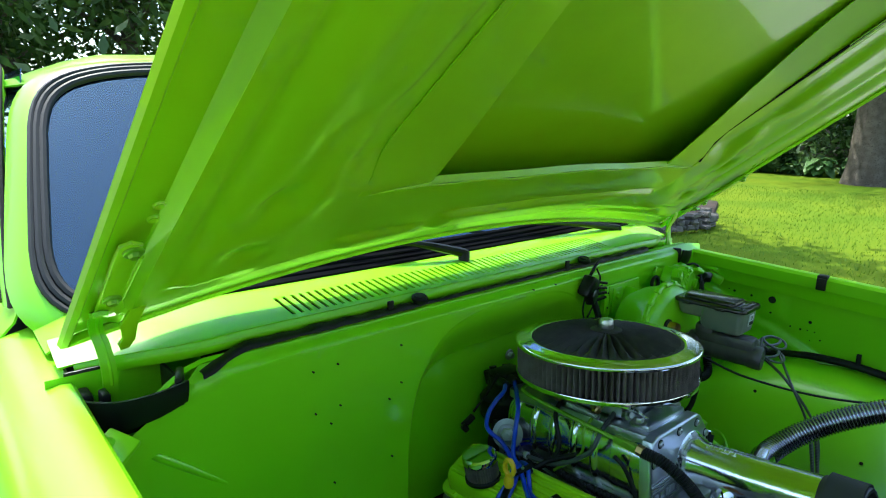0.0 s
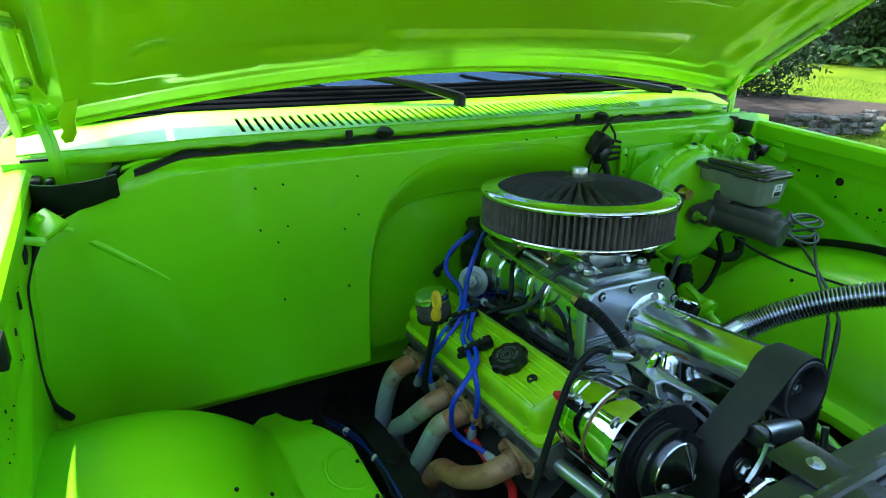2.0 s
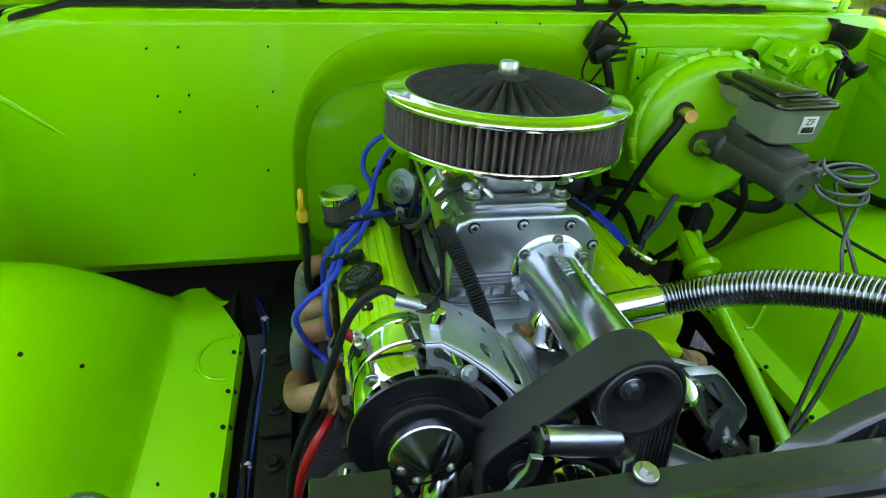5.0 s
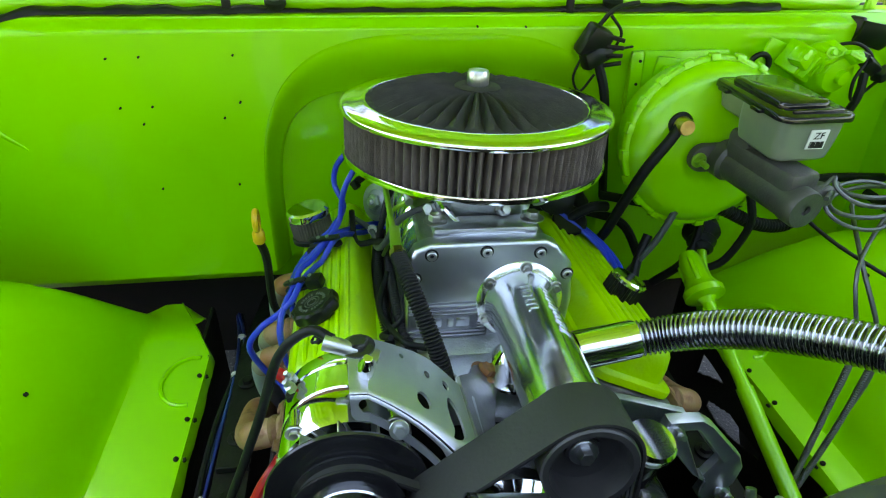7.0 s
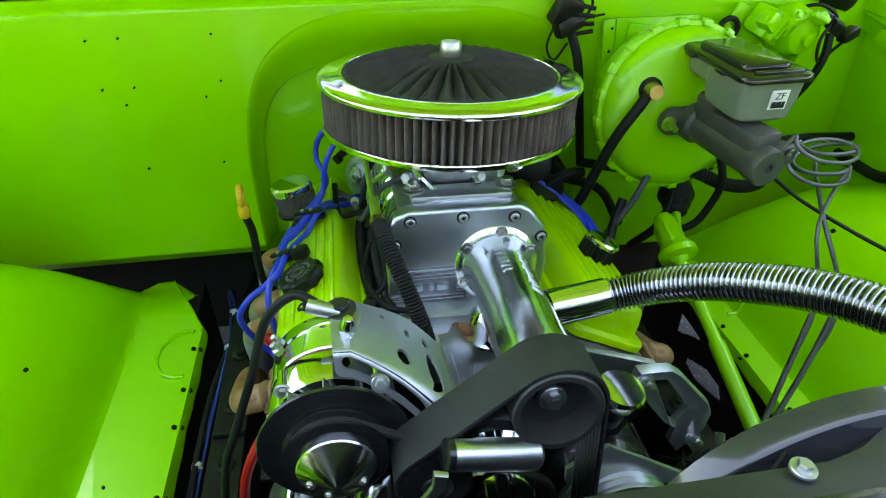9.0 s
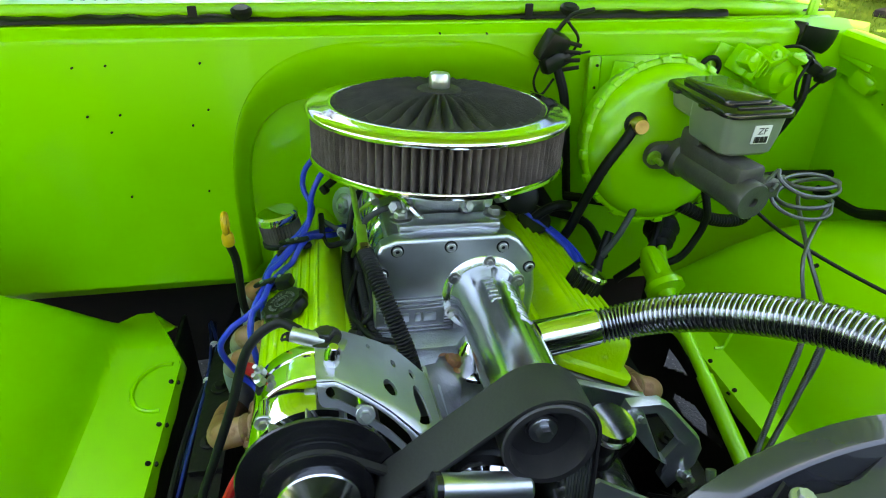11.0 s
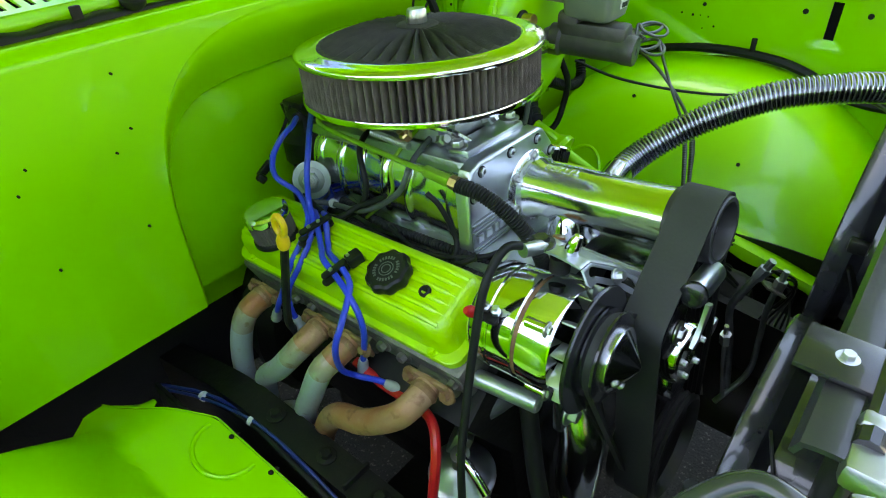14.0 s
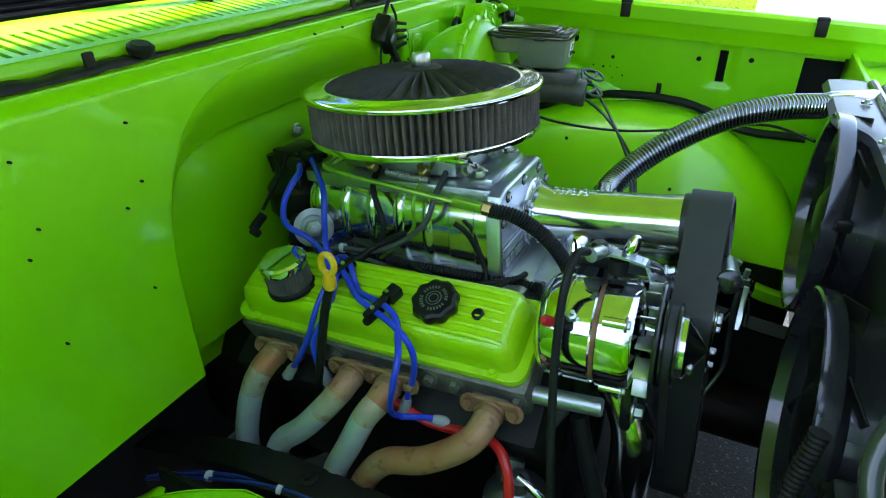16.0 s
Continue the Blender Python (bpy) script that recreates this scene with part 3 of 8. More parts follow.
def parked_suv(x, y):
    """A dark car seen from its front, far down the driveway."""
    t = thing("suv", (x, y, 0), "black sport utility car parked down the driveway", "car")
    W = 0.92
    outline = [(0, 0.35), (0.0, 0.95), (0.12, 1.05), (1.15, 1.15), (1.85, 1.68), (3.9, 1.72), (4.4, 1.2), (4.45, 0.4)]
    bm = bmesh.new()
    M = Matrix(((0, 0, 1, x - W), (1, 0, 0, y), (0, 1, 0, 0), (0, 0, 0, 1)))
    prism(bm, outline, M, 2 * W, 0.06, 3)
    part("body", bm, CARBLACK, t)
    part("windscreen", boxed((x, y + 1.47, 1.43), (1.5, 0.04, 0.66), 0.02, (-52.5, 0, 0)), GLASS, t)
    g = part("grille", boxed((x, y - 0.015, 0.86), (0.9, 0.05, 0.2), 0.02), PLASTIC, t)
    for k in range(3):
        part("grille_bar", boxed((x, y - 0.05, 0.79 + 0.065 * k), (0.86, 0.03, 0.025), 0.006), CHROME, g)
    part("bumper", boxed((x, y - 0.06, 0.5), (1.86, 0.2, 0.28), 0.06), CARBLACK, t)
    part("licence_plate", boxed((x, y - 0.17, 0.55), (0.32, 0.012, 0.16), 0.005), AMBER, t, "amber number plate")
    for s in (-1, 1):
        part("headlight", boxed((x + s * 0.66, y - 0.01, 0.87), (0.36, 0.1, 0.19), 0.04), HEADLAMP, t)
        m = part("mirror", boxed((x + s * 1.03, y + 1.2, 1.2), (0.2, 0.12, 0.17), 0.04), CARBLACK, t)
        for dy in (0.85, 3.55):
            w = part("wheel", turned([(0.36, -0.11), (0.37, 0), (0.36, 0.11)], (x + s * 0.84, y + dy, 0.37), (1, 0, 0), 28), RUBBER, t)
            part("rim", turned([(0.23, -0.01), (0.23, 0.012), (0.1, 0.03), (0, 0.03)], (x + s * 0.95, y + dy, 0.37), (s, 0, 0), 20), CAST, w)


parked_suv(-2.65, 16.6)
edging = thing("brick_edging", (-2.85, 4.25, 0), "low stack of weathered red bricks beside the hostas", "brick edging")
for k in range(14):
    part("brick", boxed((-2.95 + 0.11 * (k % 2) + 0.01 * (k % 3), 4.28 + 0.012 * (k % 4), 0.032 + 0.066 * (k // 2)), (0.10, 0.21, 0.06), 0.006, (0, 0, 4 * (k % 3) - 3), 1), BRICKRED, edging)

# ---- the truck's body ----
truck = thing("pickup_truck", (0, 0.4, 0), "lime green classic pickup truck with its hood open", "pickup truck")


def lip_z(y):
    return 1.02 + 0.045 * y


def fender(s):
    """One front fender: an inner lip, the rolled top rail and the outer side."""
    prof = [(0.868, -0.075), (0.862, -0.045), (0.853, -0.035), (0.850, -0.004), (0.856, 0.004), (0.870, 0.006), (0.900, 0.0), (0.926, -0.010), (0.946, -0.026), (0.960, -0.05), (0.975, -0.12), (0.99, -0.25), (0.995, -0.42), (0.98, -0.62)]
    n = len(prof) - 1

    def f(u, v):
        i = min(n - 1, int(v * n))
        k = v * n - i
        a, b = prof[i], prof[i + 1]
        x = a[0] + (b[0] - a[0]) * k
        z = a[1] + (b[1] - a[1]) * k
        return Vector((s * x - 0.012, u, lip_z(u) + z))
    bm = sheet(f, steps(-0.82, 0.62, 24), steps(0, 1, n), 0.003)
    fe = part("fender", bm, PAINT, truck)
    for y in ((-0.20,) if s < 0 else (-0.565, -0.13)):
        bm = boxed((s * 0.856 - 0.012, y, lip_z(y) + 0.002), (0.024, 0.026, 0.014), 0.004)
        block(bm, (s * 0.845 - 0.012, y, lip_z(y) - 0.016), (0.010, 0.024, 0.034), 0.003)
        part("rubber_bumper", bm, RUBBER, fe)
    return fe


FENDER_L, FENDER_R = fender(-1), fender(1)


def hump_z(x, y):
    """The wheelhouse top: a flat inner shelf, a steep flank and an arched crown."""
    ax = abs(x) - (0.005 if x > 0 else 0.0)
    arch = max(0.0, 1 - ((y + 0.20) / 0.43) ** 2) ** 0.5
    shelf = 0.524 - 0.06 * smooth(-0.30, -0.66, y) - 0.032 * smooth(0.12, 0.27, y)
    d = min(1.0, max(0.0, (ax - 0.548) / 0.32))
    return shelf + 0.24 * (1 - (1 - d) ** 3) * smooth(-0.02, 0.06, d) * arch


def wheelhouse_edge(s, y):
    """The inner edge's distance from the middle; its rear corner is cut off."""
    return (0.430 if s < 0 else 0.503) + 0.095 * max(0.0, min(1.0, (y - 0.07) / 0.20))


def wheelhouse(s):
    def f(u, v):
        xi = wheelhouse_edge(s, -0.66 + 0.93 * v)
        ax = xi + u * (0.91 - xi)
        back = 0.272 - min(0.14, 1.0 * max(0.0, ax - 0.555))
        y = -0.66 + v * (back + 0.66)
        return Vector((s * ax, y, hump_z(s * ax, y)))
    bm = sheet(f, steps(0, 1, 50), steps(0, 1, 48), 0.003)
    inner = part("wheelhouse", bm, PAINT, truck)
    # the turned-down lip along the inner edge and round the cut corner
    wave = lambda v: 0.0025 * math.sin(31 * v) + 0.002 * math.sin(77 * v)
    bm = sheet(lambda u, v: f(0, u) + Vector((-s * (0.004 * math.sin(1.5 * v) + 0.002 * v), 0, 0.0015 - (0.020 + wave(u)) * v)), steps(0, 1, 60), steps(0, 1, 5), 0.002)
    part("turned_lip", bm, PAINT, inner)
    if s < 0:
        bm = sheet(lambda u, v: f(0, 0.90 + 0.10 * u) + Vector((0.028 * v * math.sin(2.4 * u + 0.5), 0.012 * v, -0.004 - 0.030 * v * v * u + 0.003 * math.sin(9 * u))), steps(0, 1, 14), steps(0, 1, 6), 0.002)
        part("bent_tab", bm, PAINT, inner)
    # shallow stamped ring near the inner edge
    wx = 0.450 if s < 0 else 0.545
    ring = lambda a: (s * (wx + 0.045 * math.cos(a)), 0.012 + 0.056 * math.sin(a))
    pts = [Vector((*ring(a), hump_z(*ring(a)) + 0.0005)) for a in steps(-1.75, 1.75, 34)]
    part("stamped_ring", sweep(bmesh.new(), pts, 0.0042, 8), PAINT, inner)
    holes = ((0.665, -0.148, 0.003), (0.615, -0.115, 0.003), (0.664, -0.318, 0.0042), (0.512, -0.24, 0.0022)) if s < 0 else ((0.615, -0.327, 0.004), (0.68, -0.05, 0.004))
    for x, y, r in holes:
        e = 0.004
        n = Vector((-(hump_z(s * x + e, y) - hump_z(s * x - e, y)) / (2 * e), -(hump_z(s * x, y + e) - hump_z(s * x, y - e)) / (2 * e), 1)).normalized()
        hole_part(Vector((s * x, y, hump_z(s * x, y))) + n * 0.002, n, inner, r)
    xc = wheelhouse_edge(s, -0.1) + 0.006
    for y in (0.02, -0.075, -0.150, -0.27, -0.38):
        bm = turned([(0.0040, 0), (0.0040, 0.002), (0.0025, 0.004), (0, 0.004)], (s * xc, y, hump_z(s * xc, y) + 0.002), (-s * 0.5, 0, 1), 12)
        block(bm, (s * (xc - 0.008), y, hump_z(s * xc, y) - 0.003), (0.012, 0.007, 0.004), 0.001, (0, 20 * s, 20))
        part("push_clip", bm, DARK, inner)
    return inner


WH_L, WH_R = wheelhouse(-1), wheelhouse(1)


def apron_x(y, z):
    return 0.882 + 0.06 * (0.9 - z) - 0.012 * smooth(0.95, 1.0, z)


def stamped(y, z, y0, y1, z0, z1, soft):
    """1 inside a rounded rectangle, 0 outside, with a soft rim."""
    return smooth(0, soft, min(y - y0, y1 - y, z - z0, z1 - z))


def press(u, z):
    """How far the stamped panels stand inwards."""
    d = 0.007 * stamped(u, z, -0.045, 0.045, 0.845, 0.975, 0.022) - 0.008 * stamped(u, z, -0.415, -0.335, 0.81, 0.935, 0.022) + 0.006 * stamped(u, z, -0.70, -0.50, 0.76, 0.94, 0.022)
    return d + 0.006 * stamped(u, z, 0.155, 0.235, 0.90, 0.985, 0.02) + 0.012 * smooth(0.0, 0.03, 0.905 - z + 0.45 * (u - 0.12))


def apron(s):
    """The fender's inner side above the wheelhouse, with stamped panels and cut-outs."""
    def f(u, v):
        z = 0.48 + v * (lip_z(u) - 0.02 - 0.48)
        return Vector((s * (apron_x(u, z) - press(u, z)) - 0.006, u, z))

    def keep(u, v):
        z = 0.48 + v * (lip_z(u) - 0.02 - 0.48)
        return s < 0 or (not (-0.385 < u < -0.365 and 0.83 < z < 0.912) and not (-0.665 < u < -0.55 and 0.80 < z < 0.91))
    us = sorted(set(steps(-0.80, 0.28, 90) + [-0.385, -0.365, -0.665, -0.55]))
    bm = sheet(f, us, steps(0, 1, 76), 0.002, keep)
    ap = part("inner_apron", bm, PAINT, truck)
    for y, z, r in ((0.112, 0.921, 0.0039), (0.061, 0.917, 0.0036), (0.114, 0.965, 0.0016), (0.093, 0.964, 0.0018), (0.07, 0.963, 0.0016), (0.129, 0.924, 0.0016), (0.0, 0.959, 0.003), (-0.001, 0.918, 0.0105), (0.0, 0.878, 0.003), (-0.105, 0.873, 0.0046), (-0.055, 0.848, 0.0024), (-0.082, 0.846, 0.003), (-0.10, 0.847, 0.0016), (-0.119, 0.846, 0.0018), (-0.109, 0.818, 0.0016), (-0.135, 0.826, 0.0024), (-0.319, 0.886, 0.006), (-0.439, 0.892, 0.006), (-0.477, 0.949, 0.006), (-0.15, 0.965, 0.004), (-0.72, 0.93, 0.006)):
        hole_part((s * (apron_x(y, z) - press(y, z) - 0.002) - 0.006, y, z), (-s, 0, 0.0), ap, r if s > 0 else 0.5 * r)
    for y, z in ((-0.319, 0.886), (-0.285, 0.89), (-0.439, 0.892)):
        a = [Vector((s * (apron_x(y, z) - 0.003), y + 0.017 * math.cos(t), z + 0.017 * math.sin(t))) for t in steps(0, 2 * math.pi, 20)]
        part("stamped_boss", sweep(bmesh.new(), a, 0.0025, 6, False), PAINT, ap)
    return ap


AP_L, AP_R = apron(-1), apron(1)
for s in (-1, 1):
    pts = [Vector((s * 0.872, y, max(0.70, hump_z(s * 0.86, y)) + 0.016)) for y in steps(0.20, -0.60, 14)]
    if s < 0:
        continue
    part("splash_seal", tube(pts, 0.011, 8), RUBBER, truck)
    part("seal_clip", boxed((s * 0.868, -0.235, hump_z(s * 0.86, -0.235) + 0.032), (0.006, 0.012, 0.045), 0.002), RUBBER, truck)
    # Added near-black panel: stands in for the shaded space behind the apron's openings.
    part("apron_shade_backing", boxed((s * 0.925, -0.40, 0.84), (0.006, 0.80, 0.26), 0.002), VOID, truck)


# firewall
def fw_top(x):
    return 1.054 - 0.078 * smooth(-0.70, -0.85, x)


def recess(x, z):
    return (abs(x) / 0.320) ** 3 + (max(0.0, z - 0.655) / 0.375) ** 3


def recess_floor(x, z):
    return (abs(x) / 0.300) ** 5 + (max(0.0, z - 0.655) / 0.275) ** 2.8


def fw_y(x, z):
    r = recess(x, z)
    d = 0.0
    if r < 1:
        q = recess_floor(x, z)
        d = 0.048 if q <= 1 else 0.026 * (1 - r) / ((1 - r) + (q - 1))
    lean = 0.02 * smooth(1.036, 1.054, z)
    side = -0.05 * smooth(-0.80, -0.90, x)
    bead = -0.006 * (math.exp(-((x - 0.57) / 0.012) ** 2) + math.exp(-((x - 0.64) / 0.012) ** 2)) * smooth(0.93, 0.97, z) * smooth(1.045, 1.03, z)
    return 0.24 + d + lean + side + bead


def firewall():
    edge, floor, outer = [], [], []
    for i in range(8):
        z = 0.582 + (0.655 - 0.582) * i / 8
        edge.append((-0.320, z)), floor.append((-0.300, z)), outer.append((-0.90, z))
    for i in range(101):
        th = math.pi * (1 - i / 100)
        c, q = math.cos(th), max(0.0, math.sin(th))
        cx, cz = math.copysign(abs(c) ** 0.60, c), q ** 0.60
        e = (0.320 * cx, 0.655 + 0.375 * cz)
        edge.append(e), floor.append((0.300 * math.copysign(abs(c) ** 0.4, c), 0.655 + 0.275 * cz))
        k = 0.90 / max(1e-6, abs(e[0]))
        for _ in range(30):
            x, z = e[0] * k, 0.655 + (e[1] - 0.655) * k
            if z <= fw_top(x):
                break
            k *= 0.5 + 0.5 * (fw_top(x) - 0.655) / (z - 0.655)
        outer.append((e[0] * k, min(fw_top(e[0] * k), 0.655 + (e[1] - 0.655) * k)))
    for i in range(9):
        z = 0.655 - 0.155 * i / 8
        edge.append((0.320, z)), floor.append((0.300, z)), outer.append((0.90, z))
    n = len(edge)

    def f(u, v):
        i = int(round(u))
        if v <= 1:
            (x0, z0), (x1, z1), k = outer[i], edge[i], v
            x, z = x0 + (x1 - x0) * k, z0 + (z1 - z0) * k
            return Vector((x, fw_y(x, z) if k < 1 else 0.24 + 0.02 * smooth(1.036, 1.054, z), z))
        if v <= 2:
            (x0, z0), (x1, z1) = edge[i], floor[i]
            k = min(1.0, (v - 1) / 0.9)
            drop = smooth(1.9, 2.0, v)
            return Vector((x0 + (x1 - x0) * k - x1 * 0.012 * drop, 0.241 + 0.040 * (0.6 * smooth(0, 1, k) + 0.4 * k * k) + 0.013 * drop, z0 + (z1 - z0) * k - 0.003 * drop * smooth(0.70, 0.80, z1)))
        (x0, z0), k = floor[i], v - 2
        x0 *= 0.988
        return Vector((x0 * (1 - k), 0.294, z0 + (min(z0, 0.64) - z0) * k))
    vs = steps(0, 0.94, 44) + [0.97, 0.985, 0.995, 1.0, 1.02, 1.06] + steps(1.1, 1.9, 12) + [1.92, 1.95, 1.98, 2.0] + steps(2.03, 3.0, 10)
    bm = sheet(f, list(range(n)), vs)
    back = [bm.verts.new(p) for p in ((-0.9, 0.345, 0.50), (0.9, 0.345, 0.50), (0.9, 0.345, 1.05), (-0.9, 0.345, 1.05))]
    bm.faces.new(back)
    ob = part("firewall", bm, PAINT, truck)
    for x, z in ((-0.338, 1.0), (-0.338, 0.923), (-0.529, 0.997), (-0.48, 0.999), (-0.527, 0.918), (-0.477, 0.919), (-0.367, 0.897), (-0.497, 0.89), (0.055, 1.04), (0.136, 1.039), (-0.362, 0.774), (-0.493, 0.771)):
        hole_part((x, fw_y(x, z) - 0.003, z), (0, -1, 0), ob, 0.0017)
    rib = []
    for t in steps(0, 1, 16):
        x, z = -0.858 + 0.170 * t, 0.996 - 0.146 * t
        rib.append(Vector((x, fw_y(x, z) + 0.0035 + 0.003 * t * t, z)))
    part("stiffening_rib", sweep(bmesh.new(), rib, lambda i: 0.0085 - 0.0001 * i, 12), PAINT, ob)
    # Near-black tube laid on the panels, in place of the gap's own shade.
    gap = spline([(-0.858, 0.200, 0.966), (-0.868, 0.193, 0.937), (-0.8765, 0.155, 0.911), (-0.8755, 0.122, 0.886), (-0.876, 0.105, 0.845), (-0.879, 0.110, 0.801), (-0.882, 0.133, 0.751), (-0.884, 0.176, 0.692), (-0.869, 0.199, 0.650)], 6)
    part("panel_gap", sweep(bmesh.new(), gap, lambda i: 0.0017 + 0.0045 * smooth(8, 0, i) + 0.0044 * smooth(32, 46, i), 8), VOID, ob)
    for y, z, h in ((0.112, 0.911, 0.026), (0.039, 0.862, 0.009)):
        part("access_hole", boxed((-0.8845, y, z), (0.004, 0.4 * h, h), 0.0035), HOLE, ob)
    # top flange
    xs = steps(-0.84, 0.82, 60)
    bm = sheet(lambda u, v: Vector((u, 0.262 + 0.018 * v, fw_top(u) + 0.003 * (1 - (2 * v - 1) ** 2))), xs, steps(0, 1, 4), 0.003)
    part("top_flange", bm, PAINT, ob)
    bolt_part((0.029, 0.286, 0.872), (0, -1, 0), ob, 0.008, 0.012)
    return ob


firewall()
# Toe board in near-black, so the dark space under the firewall is colour.
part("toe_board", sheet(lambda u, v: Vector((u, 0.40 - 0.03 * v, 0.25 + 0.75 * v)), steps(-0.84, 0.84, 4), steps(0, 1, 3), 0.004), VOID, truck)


# cowl with its air slots
def cowl():
    def f(u, v):
        front = 0.288 + 0.075 * smooth(0.66, 0.88, abs(u))
        return Vector((u, front + (0.436 - front) * v, 1.083 + 0.022 * v - 0.026 * smooth(0.6, 0.95, abs(u))))
    pitch = 0.99 / 58
    x0 = -0.53
    xs = set(steps(-0.88, x0, 14) + steps(x0 + 58 * pitch, 0.88, 14))
    for i in range(58):
        for k in (0, 0.40):
            xs.add(x0 + pitch * (i + k))
    vs = [0, 0.04, 0.10, 0.20, 0.30, 0.40, 0.5, 0.62, 0.75, 0.85, 1.0]

    def keep(u, v):
        k = (u - x0) / pitch
        return not (0 <= k < 58 and (k % 1) < 0.40 and 0.10 < v < 0.62)
    bm = sheet(f, sorted(xs), vs, 0.0035, keep)
    ob = part("cowl_panel", bm, PAINT, truck)
    lipf = lambda u, v: Vector((u, 0.290 + 0.075 * smooth(0.66, 0.88, abs(u)) - 0.006 * math.sin(v * 3.14), 1.083 - 0.026 * smooth(0.6, 0.95, abs(u)) - 0.026 * v))
    part("cowl_lip", sheet(lipf, steps(-0.86, 0.86, 60), steps(0, 1, 5), 0.003), PAINT, ob)
    # Near-black plate gives the slots the shade of the plenum below.
    part("plenum_dark_plate", boxed((0, 0.37, 1.03), (1.36, 0.14, 0.008), 0.002), VOID, ob)
    return ob


cowl()


SEAL = (-0.335, -0.25, 0.21, 0.28)


def seal_strip(u, v):
    y = 0.272 - 0.03 * smooth(-0.64, -0.73, u)
    z = 1.058 - 0.022 * smooth(-0.6, -0.75, u)
    a = math.pi * v
    flat = smooth(SEAL[0], SEAL[1], u) * smooth(SEAL[3], SEAL[2], u)
    w = (0.013 + 0.0015 * math.sin(u * 61) + 0.001 * math.sin(u * 143)) * (1 - 0.5 * flat)
    return Vector((u, y - w * math.cos(a), z + (0.010 + 0.0015 * math.sin(u * 37) + 0.0015 * math.sin(u * 97)) * (1 - 0.45 * flat) * math.sin(a) ** 0.7))


part("hood_seal", sheet(seal_strip, steps(-0.715, 0.60, 120), steps(0, 1, 8), 0.002), RUBBER, truck)
for x in (-0.266, 0.292):
    bm = turned([(0.013, 0), (0.017, 0.006), (0.017, 0.012), (0.012, 0.016), (0, 0.016)], (x, 0.272, 1.064), (0, -0.25, 1), 18)
    block(bm, (x - 0.04, 0.276, 1.063), (0.05, 0.012, 0.008), 0.003)
    part("hood_stop", bm, RUBBER, truck)
    bm = boxed((x - 0.075, 0.268, 1.065), (0.014, 0.006, 0.034), 0.002)
    block(bm, (x - 0.075, 0.278, 1.055), (0.03, 0.024, 0.004), 0.001)
    part("seal_bracket", bm, DARK, truck)

# black hinge trays at both rear corners
for s in (-1, 1):
    wall = spline([(s * 0.872, 0.335, 0), (s * 0.860, 0.282, 0), (s * 0.825, 0.238, 0), (s * 0.78, 0.222, 0), (s * 0.74, 0.222, 0)], 5)
    f = lambda u, v: Vector((wall[int(u)].x, wall[int(u)].y + 0.012 * v * v, 1.022 + 0.026 * u / 20 - (0.062 - 0.025 * u / 20) * v))
    bm = sheet(f, list(range(21)), steps(0, 1, 6), 0.005)
    block(bm, (s * 0.80, 0.315, 0.975), (0.13, 0.10, 0.008), 0.002)
    block(bm, (s * 0.742, 0.258, 1.028), (0.012, 0.05, 0.045), 0.004, (0, 0, s * 20))
    block(bm, (s * 0.862, 0.325, 1.005), (0.03, 0.04, 0.05), 0.006)
    block(bm, (s * 0.835, 0.300, 1.015), (0.012, 0.03, 0.035), 0.004)
    block(bm, (s * 0.808, 0.350, 1.012), (0.135, 0.006, 0.085), 0.002)
    block(bm, (s * 0.742, 0.300, 1.010), (0.006, 0.09, 0.06), 0.002)
    part("hinge_tray", bm, PLASTIC, truck)
    if s < 0:
        bm = boxed((-0.846, 0.212, 0.984), (0.045, 0.05, 0.012), 0.005, (20, -25, 30))
        block(bm, (-0.866, 0.195, 0.968), (0.035, 0.05, 0.014), 0.005, (-15, 20, 10))
        part("fender_brace", bm, PAINT, truck)
        for y, z in ((0.165, 0.985), (0.19, 0.952)):
            part("access_hole", boxed((-0.876, y, z), (0.006, 0.035, 0.022), 0.003, (15, 0, 0)), HOLE, truck)
        continue
    bm = boxed((s * 0.868, 0.20, 0.985), (0.05, 0.09, 0.02), 0.006, (8, s * 14, 0))
    block(bm, (s * 0.862, 0.17, 0.955), (0.045, 0.05, 0.035), 0.01, (20, 0, 15))
    part("fender_brace", bm, PAINT, truck)

# ---- hood, standing open ----
HTH = radians(36.6)
HS = Vector((0, -math.cos(HTH), math.sin(HTH)))
HN = Vector((0, math.sin(HTH), math.cos(HTH)))
H0 = Vector((-0.012, 0.368, 1.105))
HW, HL = 0.857, 1.28


def hood_pt(x, s, n=0.0):
    crown = 0.085 * (1 - (x / HW) ** 2)
    return H0 + HS * s + HN * n + Vector((x * (1 - 0.035 * s), 0, crown))


def in_hole(x, s):
    return abs(x + 0.01) < 0.495 - 0.03 * (s - 0.31) and 0.312 < s < 1.16


def hood_skin(x, s):
    """The outer skin, with the shallow doublers beside the opening."""
    n = 0.024 * smooth(HW, HW - 0.25, abs(x)) * smooth(0, 0.2, s)
    return n


